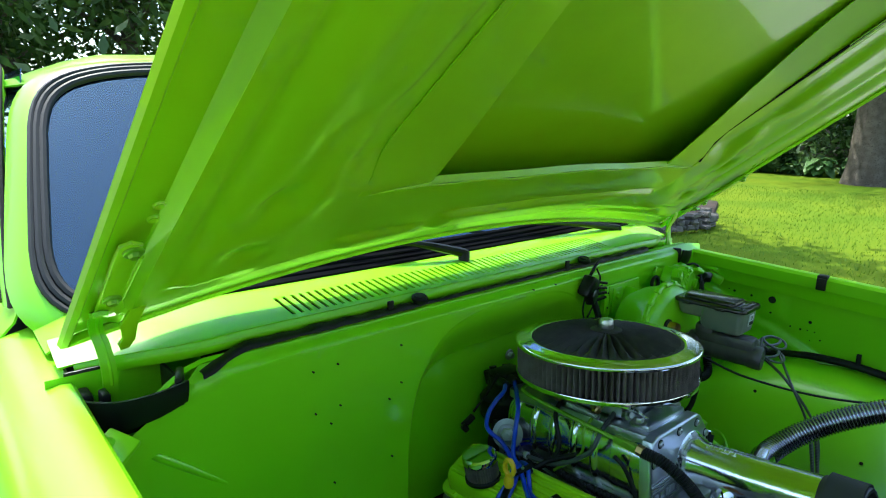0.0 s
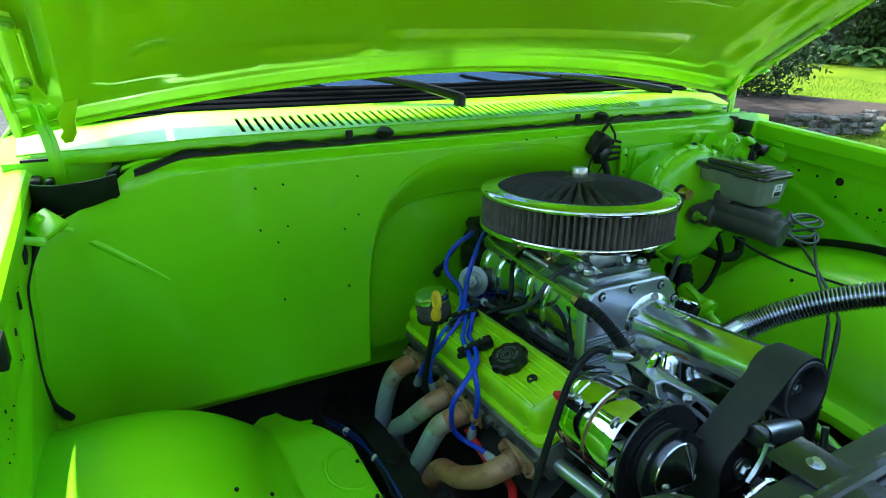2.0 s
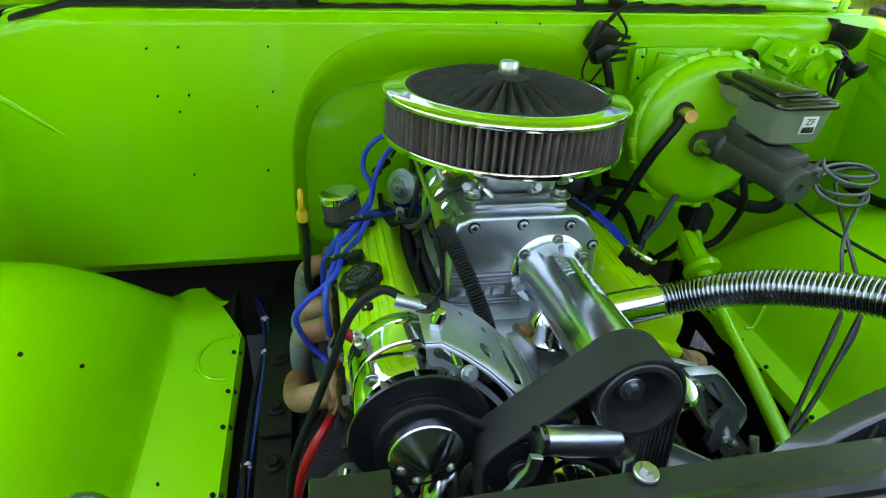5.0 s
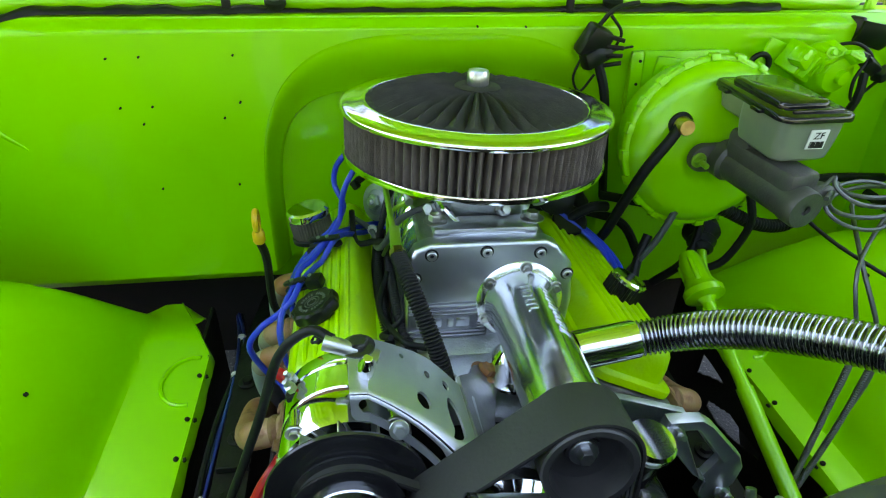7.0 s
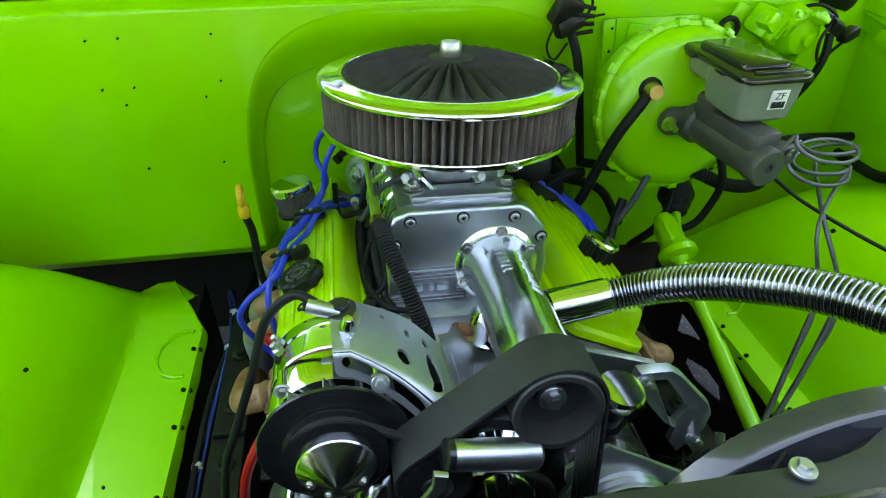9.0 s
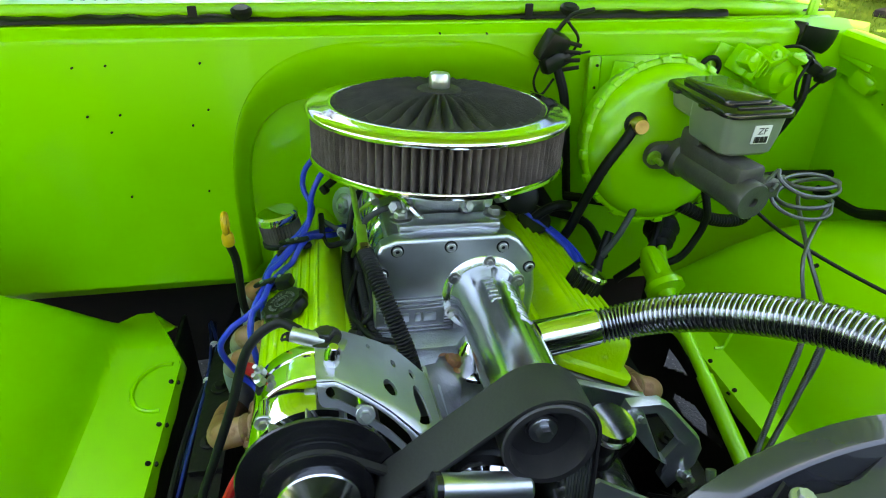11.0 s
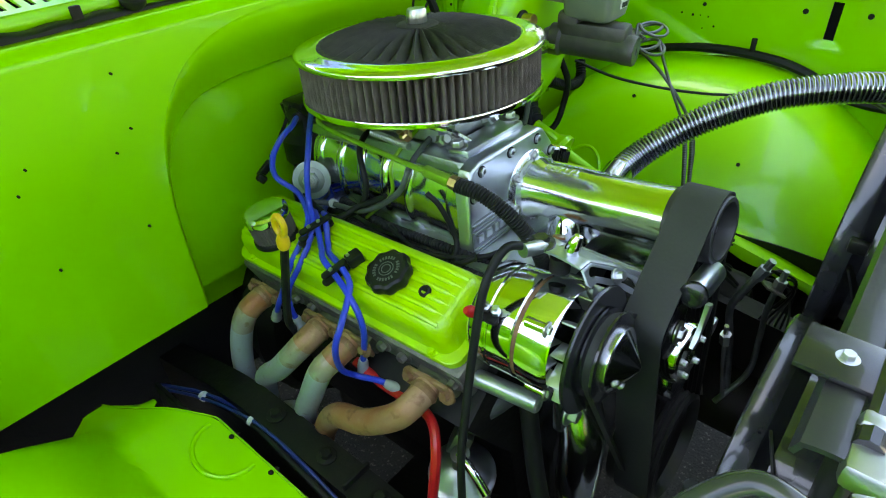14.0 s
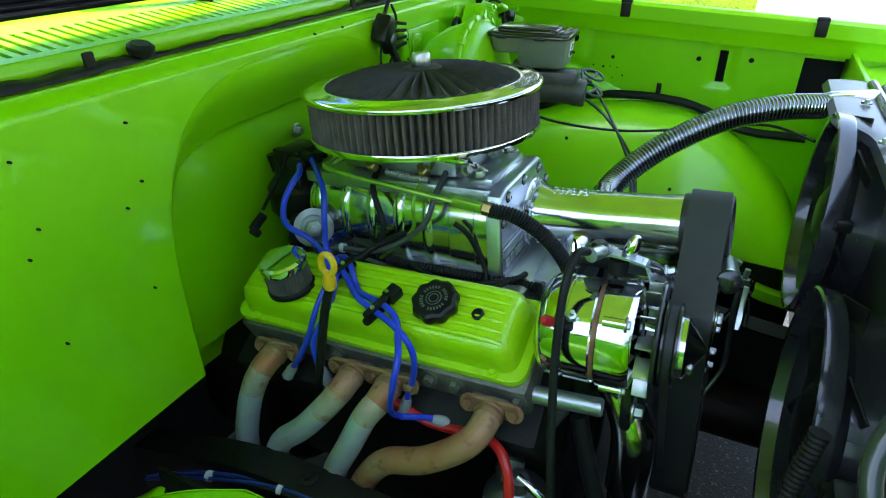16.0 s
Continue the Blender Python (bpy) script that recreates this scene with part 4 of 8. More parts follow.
def hood_relief(x, s):
    """The stamped inner panel: rim, rear beam with its bead, side beams, ribs and dimples."""
    ax = abs(x)
    flat = 0.069 * max(0.0, 0.25 - x * x) / HW ** 2
    n = -0.024 - flat * smooth(0.06, 0.24, s)
    # rim flange, then a step down to the panel
    n += 0.014 * smooth(HW - 0.075, HW - 0.055, ax) + 0.012 * smooth(0.070, 0.045, s)
    # rear beam and its long bead
    n -= 0.012 * smooth(0.085, 0.12, s) * smooth(0.66, 0.60, ax)
    bead = smooth(0.135, 0.150, s) * smooth(0.215, 0.200, s) * smooth(-0.30, -0.26, x) * smooth(0.47, 0.44, x)
    low = smooth(0.115, 0.135, s) * smooth(0.175, 0.155, s) * smooth(-0.52, -0.44, x) * smooth(-0.28, -0.34, x)
    n -= 0.012 * bead + 0.009 * low
    # side beams rise to the skin at the opening
    n += 0.024 * smooth(0.66, 0.53, ax) * smooth(0.33, 0.42, s)
    n += 0.010 * math.exp(-((ax - 0.735) / 0.016) ** 2) * smooth(0.10, 0.16, s)
    n -= 0.010 * math.exp(-((ax - 0.69 + 0.05 * (s - 0.3)) / 0.03) ** 2) * smooth(0.24, 0.34, s)
    n -= 0.008 * math.exp(-((ax - 0.60 + 0.06 * (s - 0.3)) / 0.022) ** 2) * smooth(0.20, 0.40, s)
    # rounded pocket beside the hinge and the two dimples
    n -= 0.012 * smooth(0.76, 0.72, ax) * smooth(0.60, 0.66, ax) * smooth(0.115, 0.14, s) * smooth(0.30, 0.22, s)
    for cx, cs, r in ((0.655, 0.335, 0.0011), (0.60, 0.50, 0.0016), (0.655, 0.20, 0.0009)):
        n += 0.011 * math.exp(-((ax - cx) ** 2 + (s - cs) ** 2) / r)
    return n + 0.0012 * math.sin(17 * x + 5 * s) * smooth(0.1, 0.3, s)


hood = part("hood", sheet(lambda u, v: hood_pt(u, v, hood_skin(u, v)), steps(-HW, HW, 48), steps(0, HL, 30), 0.003), PAINT_BOUNCE_LIT, truck)
xs = steps(-HW + 0.002, HW - 0.002, 190)
ss = sorted(set(steps(0.002, 0.45, 80) + steps(0.45, HL - 0.002, 60) + [0.312, 1.16]))
part("inner_panel", sheet(lambda u, v: hood_pt(u, v, hood_relief(u, v)), xs, ss, 0.002, lambda u, v: not in_hole(u, v)), PAINT_BOUNCE_LIT, hood)
rim = [hood_pt(-HW, s, -0.012) for s in steps(HL, 0, 20)] + [hood_pt(x, 0, -0.012) for x in steps(-HW + 0.02, HW - 0.02, 40)] + [hood_pt(HW, s, -0.012) for s in steps(0, HL, 20)]
part("hemmed_edge", sweep(bmesh.new(), rim, 0.0085, 6), PAINT_BOUNCE_LIT, hood)
# folded lip round the opening
lip = [hood_pt(-0.505, s, hood_relief(-0.505, s) - 0.001) for s in steps(1.15, 0.325, 20)] + [hood_pt(x, 0.313, hood_relief(x, 0.313) - 0.001 + 0.0012 * math.sin(x * 41)) for x in steps(-0.50, 0.48, 50)] + [hood_pt(0.485, s, hood_relief(0.485, s) - 0.001) for s in steps(0.325, 1.15, 20)]
part("opening_lip", sweep(bmesh.new(), lip, 0.0022, 6), PAINT_BOUNCE_LIT, hood)
part("beam_edge", sheet(lambda u, v: hood_pt(u, 0.3135 + 0.004 * v, hood_relief(u, 0.312) + (0.001 + 0.012 * v)), steps(-0.50, 0.48, 50), steps(0, 1, 3), 0.001), PAINT_BOUNCE_LIT, hood)
# stiffening doublers pressed against the skin at both sides of the opening
for s in (-1, 1):
    bm = sheet(lambda u, v, s=s: hood_pt(s * (0.372 + 0.140 * u) - 0.01, 0.314 + 0.84 * v, u * (hood_relief(0.512, 0.314 + 0.84 * v) - 0.0015) + (1 - u) * (hood_relief(0.43, 0.312) * (1 - smooth(-0.1, 0.6, v)) + 0.014 * smooth(-0.1, 0.6, v))), steps(0, 1, 8), steps(0, 1, 20), 0.002)
    part("skin_doubler", bm, PAINT_BOUNCE_LIT, hood)
# Near-black strip drawn for the shade where panel and skin meet.
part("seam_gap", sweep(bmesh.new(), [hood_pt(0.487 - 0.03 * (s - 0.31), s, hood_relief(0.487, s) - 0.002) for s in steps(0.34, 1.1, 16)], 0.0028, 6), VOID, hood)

HF = Matrix(((1, 0, 0), (0, *HS.yz), (0, *(-HN).yz))).transposed().to_4x4()
for s in (-1, 1):
    plate = [(-0.014, -0.050), (0.018, -0.054), (0.022, -0.030), (0.013, 0.01), (0.012, 0.11), (0.015, 0.135), (0.013, 0.158), (0.0, 0.166), (-0.012, 0.158), (-0.014, 0.12), (-0.014, 0.0)]
    if s > 0:
        plate = [(-x, y) for x, y in plate][::-1]
    h = part("hood_hinge", plate_of(plate, Matrix.Translation(hood_pt(s * 0.825, 0.165, -0.026)) @ HF, 0.005, 0.002), PAINT_BOUNCE_LIT, truck)
    part("hinge_flange", sweep(bmesh.new(), [hood_pt(s * (0.825 - 0.0125), q, -0.031) for q in steps(0.17, 0.29, 8)], 0.0032, 8), PAINT_BOUNCE_LIT, h)
    for q in (0.178, 0.312):
        bm = bolt_mesh(bmesh.new(), hood_pt(s * 0.825, q, -0.032), -HN, 0.0068, 0.008)
        lathe(bm, [(0.0115, -0.001), (0.0115, 0.0022), (0.010, 0.003)], hood_pt(s * 0.825, q, -0.032), -HN, 20)
        part("hinge_bolt", bm, LINEGREEN, h)
    for q in (0.362, 0.392):
        part("dimple", turned([(0.007, -0.002), (0.006, 0.001), (0.003, -0.001), (0, -0.001)], hood_pt(s * 0.812, q, -0.022), -HN, 14), PAINT_BOUNCE_LIT, h)
    # cranked arm down to the pivot, and the flat hook beside it
    crank = spline([hood_pt(s * 0.835, 0.150, -0.034), Vector((s * 0.834, 0.300, 1.150)), Vector((s * 0.832, 0.328, 1.118)), Vector((s * 0.826, 0.326, 1.090)), Vector((s * 0.822, 0.322, 1.050)), Vector((s * 0.822, 0.330, 0.985))], 6)
    bm = sheet(lambda u, v: crank[int(u)] + Vector((0.020 * (v - 0.5), 0.0, 0.002 * math.sin(3.14 * v))), list(range(len(crank))), steps(0, 1, 4), 0.006)
    part("hinge_arm", bm, PAINT, h)
    part("arm_rib", sweep(bmesh.new(), [p + Vector((-s * 0.002, -0.004, 0)) for p in crank[2:-4]], 0.0035, 6), PAINT, h)
    hook = [(0.0, 0.030), (0.022, 0.034), (0.012, -0.002), (0.010, -0.030), (0.002, -0.046), (-0.010, -0.048), (-0.014, -0.036), (-0.008, -0.026), (-0.012, 0.0)]
    part("hinge_hook", plate_of(hook, Matrix.Translation((s * 0.795, 0.296, 1.128)) @ Matrix(((-s, 0, 0), (0, -0.45, -0.89), (0, 0.89, -0.45))).to_4x4(), 0.005, 0.0015), PAINT_BOUNCE_LIT, h)

# ---- cab ----
def ws_pt(u, v, out=0.0):
    """Windscreen surface: u across, v from the cowl to the roof."""
    w = 0.862 - 0.10 * v
    x = u * w
    bow = 0.10 * (1 - u * u)
    return Vector((x, 0.515 + 0.43 * v - bow - out * 0.7, 1.060 + 0.470 * v + out * 0.7))


def corner_round(c, r):
    return r * math.copysign(abs(c) ** 0.36, c)


part("windscreen", sheet(lambda u, v: ws_pt(corner_round(math.cos(u), v), 0.5 + 0.5 * corner_round(math.sin(u), v)), steps(0, 2 * math.pi, 72), steps(0, 1, 10), 0.004), GLASS, truck)


def ring_path(k, out):
    pts = []
    for i in range(72):
        a = 2 * math.pi * i / 72
        c, s = math.cos(a), math.sin(a)
        e = 0.36
        u, v = math.copysign(abs(c) ** e, c), math.copysign(abs(s) ** e, s)
        pts.append(ws_pt(u * (1 + k / 0.8), 0.5 + v * (0.5 + k / 0.6), out))
    return pts


for k, r in ((0.004, 0.008), (0.015, 0.0075), (0.025, 0.006)):
    pts = ring_path(k, 0.003)
    part("windscreen_gasket", sweep(bmesh.new(), pts + pts[:2], r, 8, False), GASKET, truck)
bm = sheet(lambda u, v: Vector((u, 0.428 + 0.056 * v + 0.09 * (u / 0.85) ** 2 * v, 1.102 + 0.033 * v)), steps(-0.76, 0.76, 30), steps(0, 1, 3), 0.004)
cr = part("cowl_rear", bm, TRIM, truck, "black ribbed rubber strip under the windscreen")
for v, r in ((0.10, 0.0035), (0.34, 0.0030), (0.58, 0.0045), (0.84, 0.0035)):
    lip = [Vector((u, 0.428 + 0.056 * v + 0.09 * (u / 0.85) ** 2 * v, 1.103 + 0.033 * v)) for u in steps(-0.755, 0.755, 40)]
    part("rubber_lip", sweep(bmesh.new(), lip, r, 8), TRIM, cr)
for s in (-1, 1):
    bm = sheet(lambda u, v, s=s: Vector((s * (0.757 + 0.125 * u), 0.428 + 0.02 * u + 0.20 * v, 1.101 - 0.045 * u * u + 0.012 * v)), steps(0, 1, 8), steps(0, 1, 8), 0.003)
    part("cowl_corner", bm, PAINT, truck)
def surround(u, v):
    a = ring_path(0.028 + 0.034 * v, -0.002 - 0.018 * v * v)[int(u) % 72]
    return a + Vector((0, 0.014 * v * v, 0))


part("windscreen_surround", sheet(surround, list(range(73)), steps(0, 1, 6), 0.003), PAINT, truck)
for s in (-1, 1):
    def door(u, v, s=s):
        z = 0.35 + v * 0.76
        return Vector((s * (0.945 + 0.05 * math.sin(min(1, v * 1.05) * 3.0) ** 0.8 - 0.07 * smooth(0.82, 1.0, v)), 0.62 + 1.10 * u, z))
    d = part("door", sheet(door, steps(0, 1, 16), steps(0, 1, 18), 0.004), PAINT, truck)
    pillar = [Vector((s * 0.900, 0.645, 1.085)), Vector((s * 0.893, 0.70, 1.16)), Vector((s * 0.868, 0.83, 1.33)), Vector((s * 0.840, 0.965, 1.475)), Vector((s * 0.825, 1.06, 1.525)), Vector((s * 0.82, 1.20, 1.54)), Vector((s * 0.82, 1.66, 1.54))]
    way = spline(pillar, 6)
    bm = sheet(lambda u, v, s=s: way[int(u)] + Vector((s * 0.014 * math.sin(3.14 * v) - s * 0.004, 0.052 * v * smooth(1.53, 1.40, way[int(u)].z) + 0.006, -0.045 * v * smooth(1.40, 1.54, way[int(u)].z))), list(range(len(way))), steps(0, 1, 8), 0.004)
    part("door_window_frame", bm, PAINT, d)
    part("window_seal", sweep(bmesh.new(), [p + Vector((s * 0.002, 0.066 * smooth(1.53, 1.40, p.z) + 0.006, -0.056 * smooth(1.40, 1.54, p.z))) for p in way], 0.012, 8), GASKET, d)
    # The door gap's shade is a near-black tube along the frame edge.
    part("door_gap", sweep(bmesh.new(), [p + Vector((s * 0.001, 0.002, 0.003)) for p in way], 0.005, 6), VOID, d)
    bm = sheet(lambda u, v, s=s: Vector((s * (0.872 - 0.085 * v), 0.74 + 0.33 * v + (0.94 - 0.36 * v) * u, 1.12 + 0.41 * v)), steps(0, 1, 6), steps(0, 1, 4), 0.003)
    part("door_glass", bm, GLASS, d)
    bm = boxed((s * 1.07, 0.86, 1.16), (0.15, 0.05, 0.11), 0.025)
    block(bm, (s * 0.975, 0.86, 1.12), (0.09, 0.03, 0.03), 0.01)


def roof(u, v):
    x = u * (0.845 - 0.02 * v)
    y = 0.985 + 0.80 * v + 0.05 * u * u * (1 - v)
    drop = 0.085 * smooth(0.70, 1.04, abs(u)) + 0.020 * smooth(0.25, 0.75, abs(u))
    return Vector((x, y - 0.10 * (1 - u * u) * (1 - v), 1.592 + 0.012 * math.sin(v * 3.1) - drop - 0.050 * smooth(0.16, 0.0, v) * smooth(1.1, 0.6, abs(u))))


part("roof", sheet(roof, steps(-1, 1, 30), steps(0, 1, 20), 0.004), PAINT, truck)
for s in (-1, 1):
    part("drip_rail", sweep(bmesh.new(), spline([(s * 0.842, 1.03, 1.512), (s * 0.84, 1.14, 1.522), (s * 0.835, 1.40, 1.525), (s * 0.83, 1.75, 1.525)], 8), 0.009, 8), PAINT, truck)
part("cab_back", boxed((0, 1.80, 1.05), (1.7, 0.02, 1.0), 0.008), SEAT, truck)
part("cab_floor", boxed((0, 1.15, 0.46), (1.75, 1.3, 0.02), 0.005), SEAT, truck)
bm = boxed((0, 1.55, 0.72), (1.5, 0.5, 0.2), 0.06)
block(bm, (0, 1.72, 1.0), (1.5, 0.14, 0.55), 0.05, (-10, 0, 0))
part("bench_seat", bm, SEAT, truck)
bm = boxed((0, 0.74, 1.04), (1.55, 0.34, 0.12), 0.04)
part("dashboard", bm, SEAT, truck)
bm = bmesh.new()
pts = [Vector((0.40 + 0.19 * math.cos(a), 0.98 + 0.10 * math.sin(a), 1.10 + 0.16 * math.sin(a))) for a in steps(0, 2 * math.pi, 30)]
part("steering_wheel", sweep(bm, pts, 0.013, 8, False), PLASTIC, truck)
bm = sheet(lambda u, v: Vector((u * 0.99, 1.84 + 2.0 * v, 1.0)), steps(-1, 1, 4), steps(0, 1, 4), 0.02)
part("bed_rail", bm, PAINT, truck)
for s in (-1, 1):
    part("bed_side", boxed((s * 0.985, 2.85, 0.72), (0.05, 2.0, 0.56), 0.02), PAINT, truck)
    for y in (-0.17, 2.75):
        w = part("wheel", turned([(0.26, -0.11), (0.31, -0.10), (0.325, -0.05), (0.325, 0.05), (0.31, 0.10), (0.26, 0.11)], (s * 0.80, y, 0.325), (1, 0, 0), 40), RUBBER, truck)
        part("rim", turned([(0.2, -0.05), (0.2, 0.02), (0.17, 0.03), (0.05, 0.0), (0, 0.0)], (s * 0.86, y, 0.325), (s, 0, 0), 30), CAST, w)

# wipers
for px, py, pz, tip in ((-0.030, 0.390, 1.108, (-0.305, 0.475, 1.160)), (0.650, 0.402, 1.096, (0.165, 0.465, 1.150))):
    w = thing("wiper", (px, py, 1.09), "black windscreen wiper arm resting on the cowl", "wiper")
    part("pivot", turned([(0.014, -0.02), (0.014, 0.008), (0.010, 0.014), (0, 0.014)], (px, py, pz), (0, 0, 1), 16), PLASTIC, w)
    p0, p1 = Vector((px, py, pz + 0.006)), Vector(tip)
    bm = bmesh.new()
    path = [p0.lerp(p1, t) + Vector((0, 0, 0.012 * math.sin(3.1 * t))) for t in steps(0, 0.72, 10)]
    sweep(bm, path, lambda i: 0.012 - 0.0006 * i, 8)
    part("arm", bm, PLASTIC, w)
    part("blade", sweep(bmesh.new(), [p0.lerp(p1, t) + Vector((0, 0.012, 0.008)) for t in steps(0.45, 1.25, 10)], 0.005, 6), RUBBER, w)

# frame rails, cross member and the dark below
for s in (-1, 1):
    def rail(u, v, s=s):
        x = 0.335 + 0.05 * u
        z = 0.50 - 0.10 * smooth(0.05, 0.5, v) - 0.03 * smooth(-0.3, -0.7, v)
        return Vector((s * x, v, z))
    bm = sheet(rail, steps(0, 1, 4), steps(-0.72, 0.7, 30), 0.0)
    bmesh.ops.solidify(bm, geom=bm.faces[:], thickness=0.13)
    fr = part("frame_rail", bm, DARK, truck)
    for y in (-0.33, -0.21, -0.10, 0.02):
        bolt_part((s * 0.36, y, rail(0.5, y).z + 0.003), (0, 0, 1), fr, 0.009, 0.008, DARK)
    part("step_plate", boxed((s * 0.357, -0.16, rail(0.5, -0.16).z + 0.006), (0.05, 0.006, 0.012), 0.002), DARK, fr)
part("cross_member", boxed((0, -0.20, 0.22), (0.75, 0.26, 0.10), 0.02), DARK, truck)
part("lower_valance", boxed((0, -0.70, 0.40), (1.8, 0.03, 0.30), 0.01), DARK, truck)
# Unseen bumper and low panel, added to stop light coming in under the front.
part("bumper", boxed((0, -0.90, 0.42), (1.95, 0.12, 0.22), 0.04), BLACKM, truck)
part("front_light_block", boxed((0, -0.80, 0.20), (1.8, 0.03, 0.26), 0.01), DARK, truck)
# Dark panel added over ground that would otherwise look too bright.
part("ground_dark_panel", boxed((0.40, -0.46, 0.24), (0.26, 0.36, 0.008), 0.003), DARK, truck)
def block_keep(y, z):
    """True on the driver-side dark sheet, but for two openings to the ground beyond."""
    upper = z < 0.412 and z > 0.360 + 0.62 * max(0.0, 0.088 - y) and y < 0.088
    lower = -0.142 < y < 0.028 and 0.322 + 0.36 * max(0.0, -0.02 - y) < z < 0.340 + 0.55 * max(0.0, 0.028 - y) and z < 0.379
    return not (upper or lower)


# Dark sheets added at both sides to keep light out of the space below.
part("side_light_block", boxed((-0.45, -0.22, 0.33), (0.008, 0.88, 0.38), 0.003), DARK, truck)
part("side_light_block", sheet(lambda u, v: Vector((0.54 + 0.004 * math.sin(23 * u), u, v)), steps(-0.63, 0.22, 170), steps(0.14, 0.52, 100), 0.003, block_keep), DARK, truck)
for s in (-1, 1):
    part("rocker_panel", boxed((s * 0.93, 1.2, 0.32), (0.05, 1.2, 0.2), 0.02), PAINT, truck)


# ---- the engine, in its own frame: nose up a little, leaning a little ----
ENG = pose(0, 0, 0.8, -4.0, 1.0, 0)


def ep(x, y, z):
    return ENG @ Vector((x, y, z))


def eloc(x, y, z):
    return tuple(ep(x, y, z))


# block, heads, intake
blk = thing("engine_block", eloc(0, 0, -0.55), "dark grimy cast iron V8 engine block", "engine")
bm = bmesh.new()
prism(bm, [(-0.14, -0.52), (0.14, -0.52), (0.16, -0.36), (0.255, -0.22), (0.12, -0.12), (-0.12, -0.12), (-0.255, -0.22), (-0.16, -0.36)], Matrix(((1, 0, 0, 0), (0, 0, -1, 0.25), (0, 1, 0, 0), (0, 0, 0, 1))), 0.52, 0.008)
part("block", bm, DARK, blk, M=ENG)
part("oil_pan", boxed((0, 0, -0.56), (0.26, 0.46, 0.12), 0.03), DARK, blk, M=ENG)
part("timing_cover", plate_of([(-0.11, -0.5), (0.11, -0.5), (0.12, -0.36), (0.06, -0.17), (-0.06, -0.17), (-0.12, -0.36)], Matrix(((1, 0, 0, 0), (0, 0, -1, -0.27), (0, 1, 0, 0), (0, 0, 0, 1))), 0.05, 0.01), BLACKM, blk, M=ENG)
bm = boxed((0, 0.01, -0.105), (0.23, 0.44, 0.07), 0.012)
block(bm, (0, -0.235, -0.10), (0.15, 0.08, 0.06), 0.015)
part("intake_manifold", bm, CAST, blk, M=ENG)
for x in (-0.055, -0.02, 0.04, 0.075):
    bolt_part((x, -0.255, -0.068), (0, 0, 1), blk, 0.007, 0.009, M=ENG)
part("transmission", turned([(0.22, 0), (0.24, 0.03), (0.2, 0.2), (0.12, 0.35)], (0, 0.25, -0.38), (0, 1, 0), 30), DARK, blk, M=ENG)

PORTS = (0.146, 0.003, -0.060, -0.212)
COVER_TILT = 25


def cover_frame(s):
    return ENG @ pose(s * 0.182, -0.007, -0.109, 0, s * COVER_TILT, 0)


for s in (-1, 1):
    h = thing("cylinder_head", eloc(s * 0.2, 0, -0.2), "grey cast iron cylinder head with exhaust ports", "cylinder head")
    C = cover_frame(s)
    bm = boxed((0, -0.005, -0.05), (0.145, 0.485, 0.095), 0.008)
    for y in PORTS:
        block(bm, (s * 0.075, y + 0.015, -0.055), (0.02, 0.062, 0.055), 0.008)
    part("casting", bm, IRON, h, M=C)
    for y in (0.09, 0.05, -0.105, -0.145, -0.235):
        bolt_part((s * 0.074, y, -0.02), (s, 0, 0.3), h, 0.008, 0.01, IRON, M=C)

# valve covers
covers = {}
for s in (-1, 1):
    C = cover_frame(s)
    vc = thing("valve_cover", tuple(C @ Vector((0, 0, 0))), "lime green ribbed valve cover with a raised top", "valve cover", "engine valve covers")
    covers[s] = vc
    bm = plate_of(round_rect(0.132, 0.488, 0.022, 5), Matrix.Identity(4), 0.011, 0.004)
    part("flange", bm, PAINT_CAST, vc, M=C)
    bm = bmesh.new()
    layers = [(0.112, 0.462, 0.009), (0.108, 0.456, 0.030), (0.102, 0.446, 0.046), (0.092, 0.430, 0.055), (0.076, 0.408, 0.058)]
    prev = None
    for w, L, z in layers:
        ring = [bm.verts.new((x, y, z)) for x, y in round_rect(w, L, min(w, 0.05) * 0.45, 6)]
        if prev:
            for i in range(len(ring)):
                j = (i + 1) % len(ring)
                bm.faces.new((prev[i], prev[j], ring[j], ring[i]))
        prev = ring
    bm.faces.new(prev)
    part("raised_body", bm, PAINT_CAST, vc, M=C, angle=50)
    for k in range(6):
        x = -0.036 + 0.0145 * k
        bm = sweep(bmesh.new(), [Vector((x, y, 0.0575 - 0.006 * smooth(0.185, 0.215, abs(y)))) for y in steps(-0.212, 0.212, 26)], lambda i: 0.0044, 8)
        part("rib", bm, PAINT_CAST, vc, M=C)
    for y in (0.2, -0.2):
        bolt_part((s * 0.058, y, 0.011), (0, 0, 1), vc, 0.005, 0.005, PAINT_CAST, M=C)

# left cover furniture: oil cap, grommet, breather
C = cover_frame(-1)
cap = thing("oil_filler_cap", tuple(C @ Vector((-0.004, -0.110, 0.058))), "black ridged plastic oil filler cap on the valve cover", "oil cap")
P = C @ Vector((-0.004, -0.110, 0.058))
NRM = C.to_3x3() @ Vector((0, 0, 1))
part("knob", turned([(0.026, 0), (0.031, 0.004), (0.033, 0.010), (0.031, 0.019), (0.027, 0.0215), (0.020, 0.0205), (0, 0.0205)], P, NRM, 72, lambda a, r, h: r * (1 + 0.045 * math.cos(9 * a)) if r > 0.025 else r), PLASTIC, cap)
FC = axis_frame(P + NRM * 0.0207, NRM)
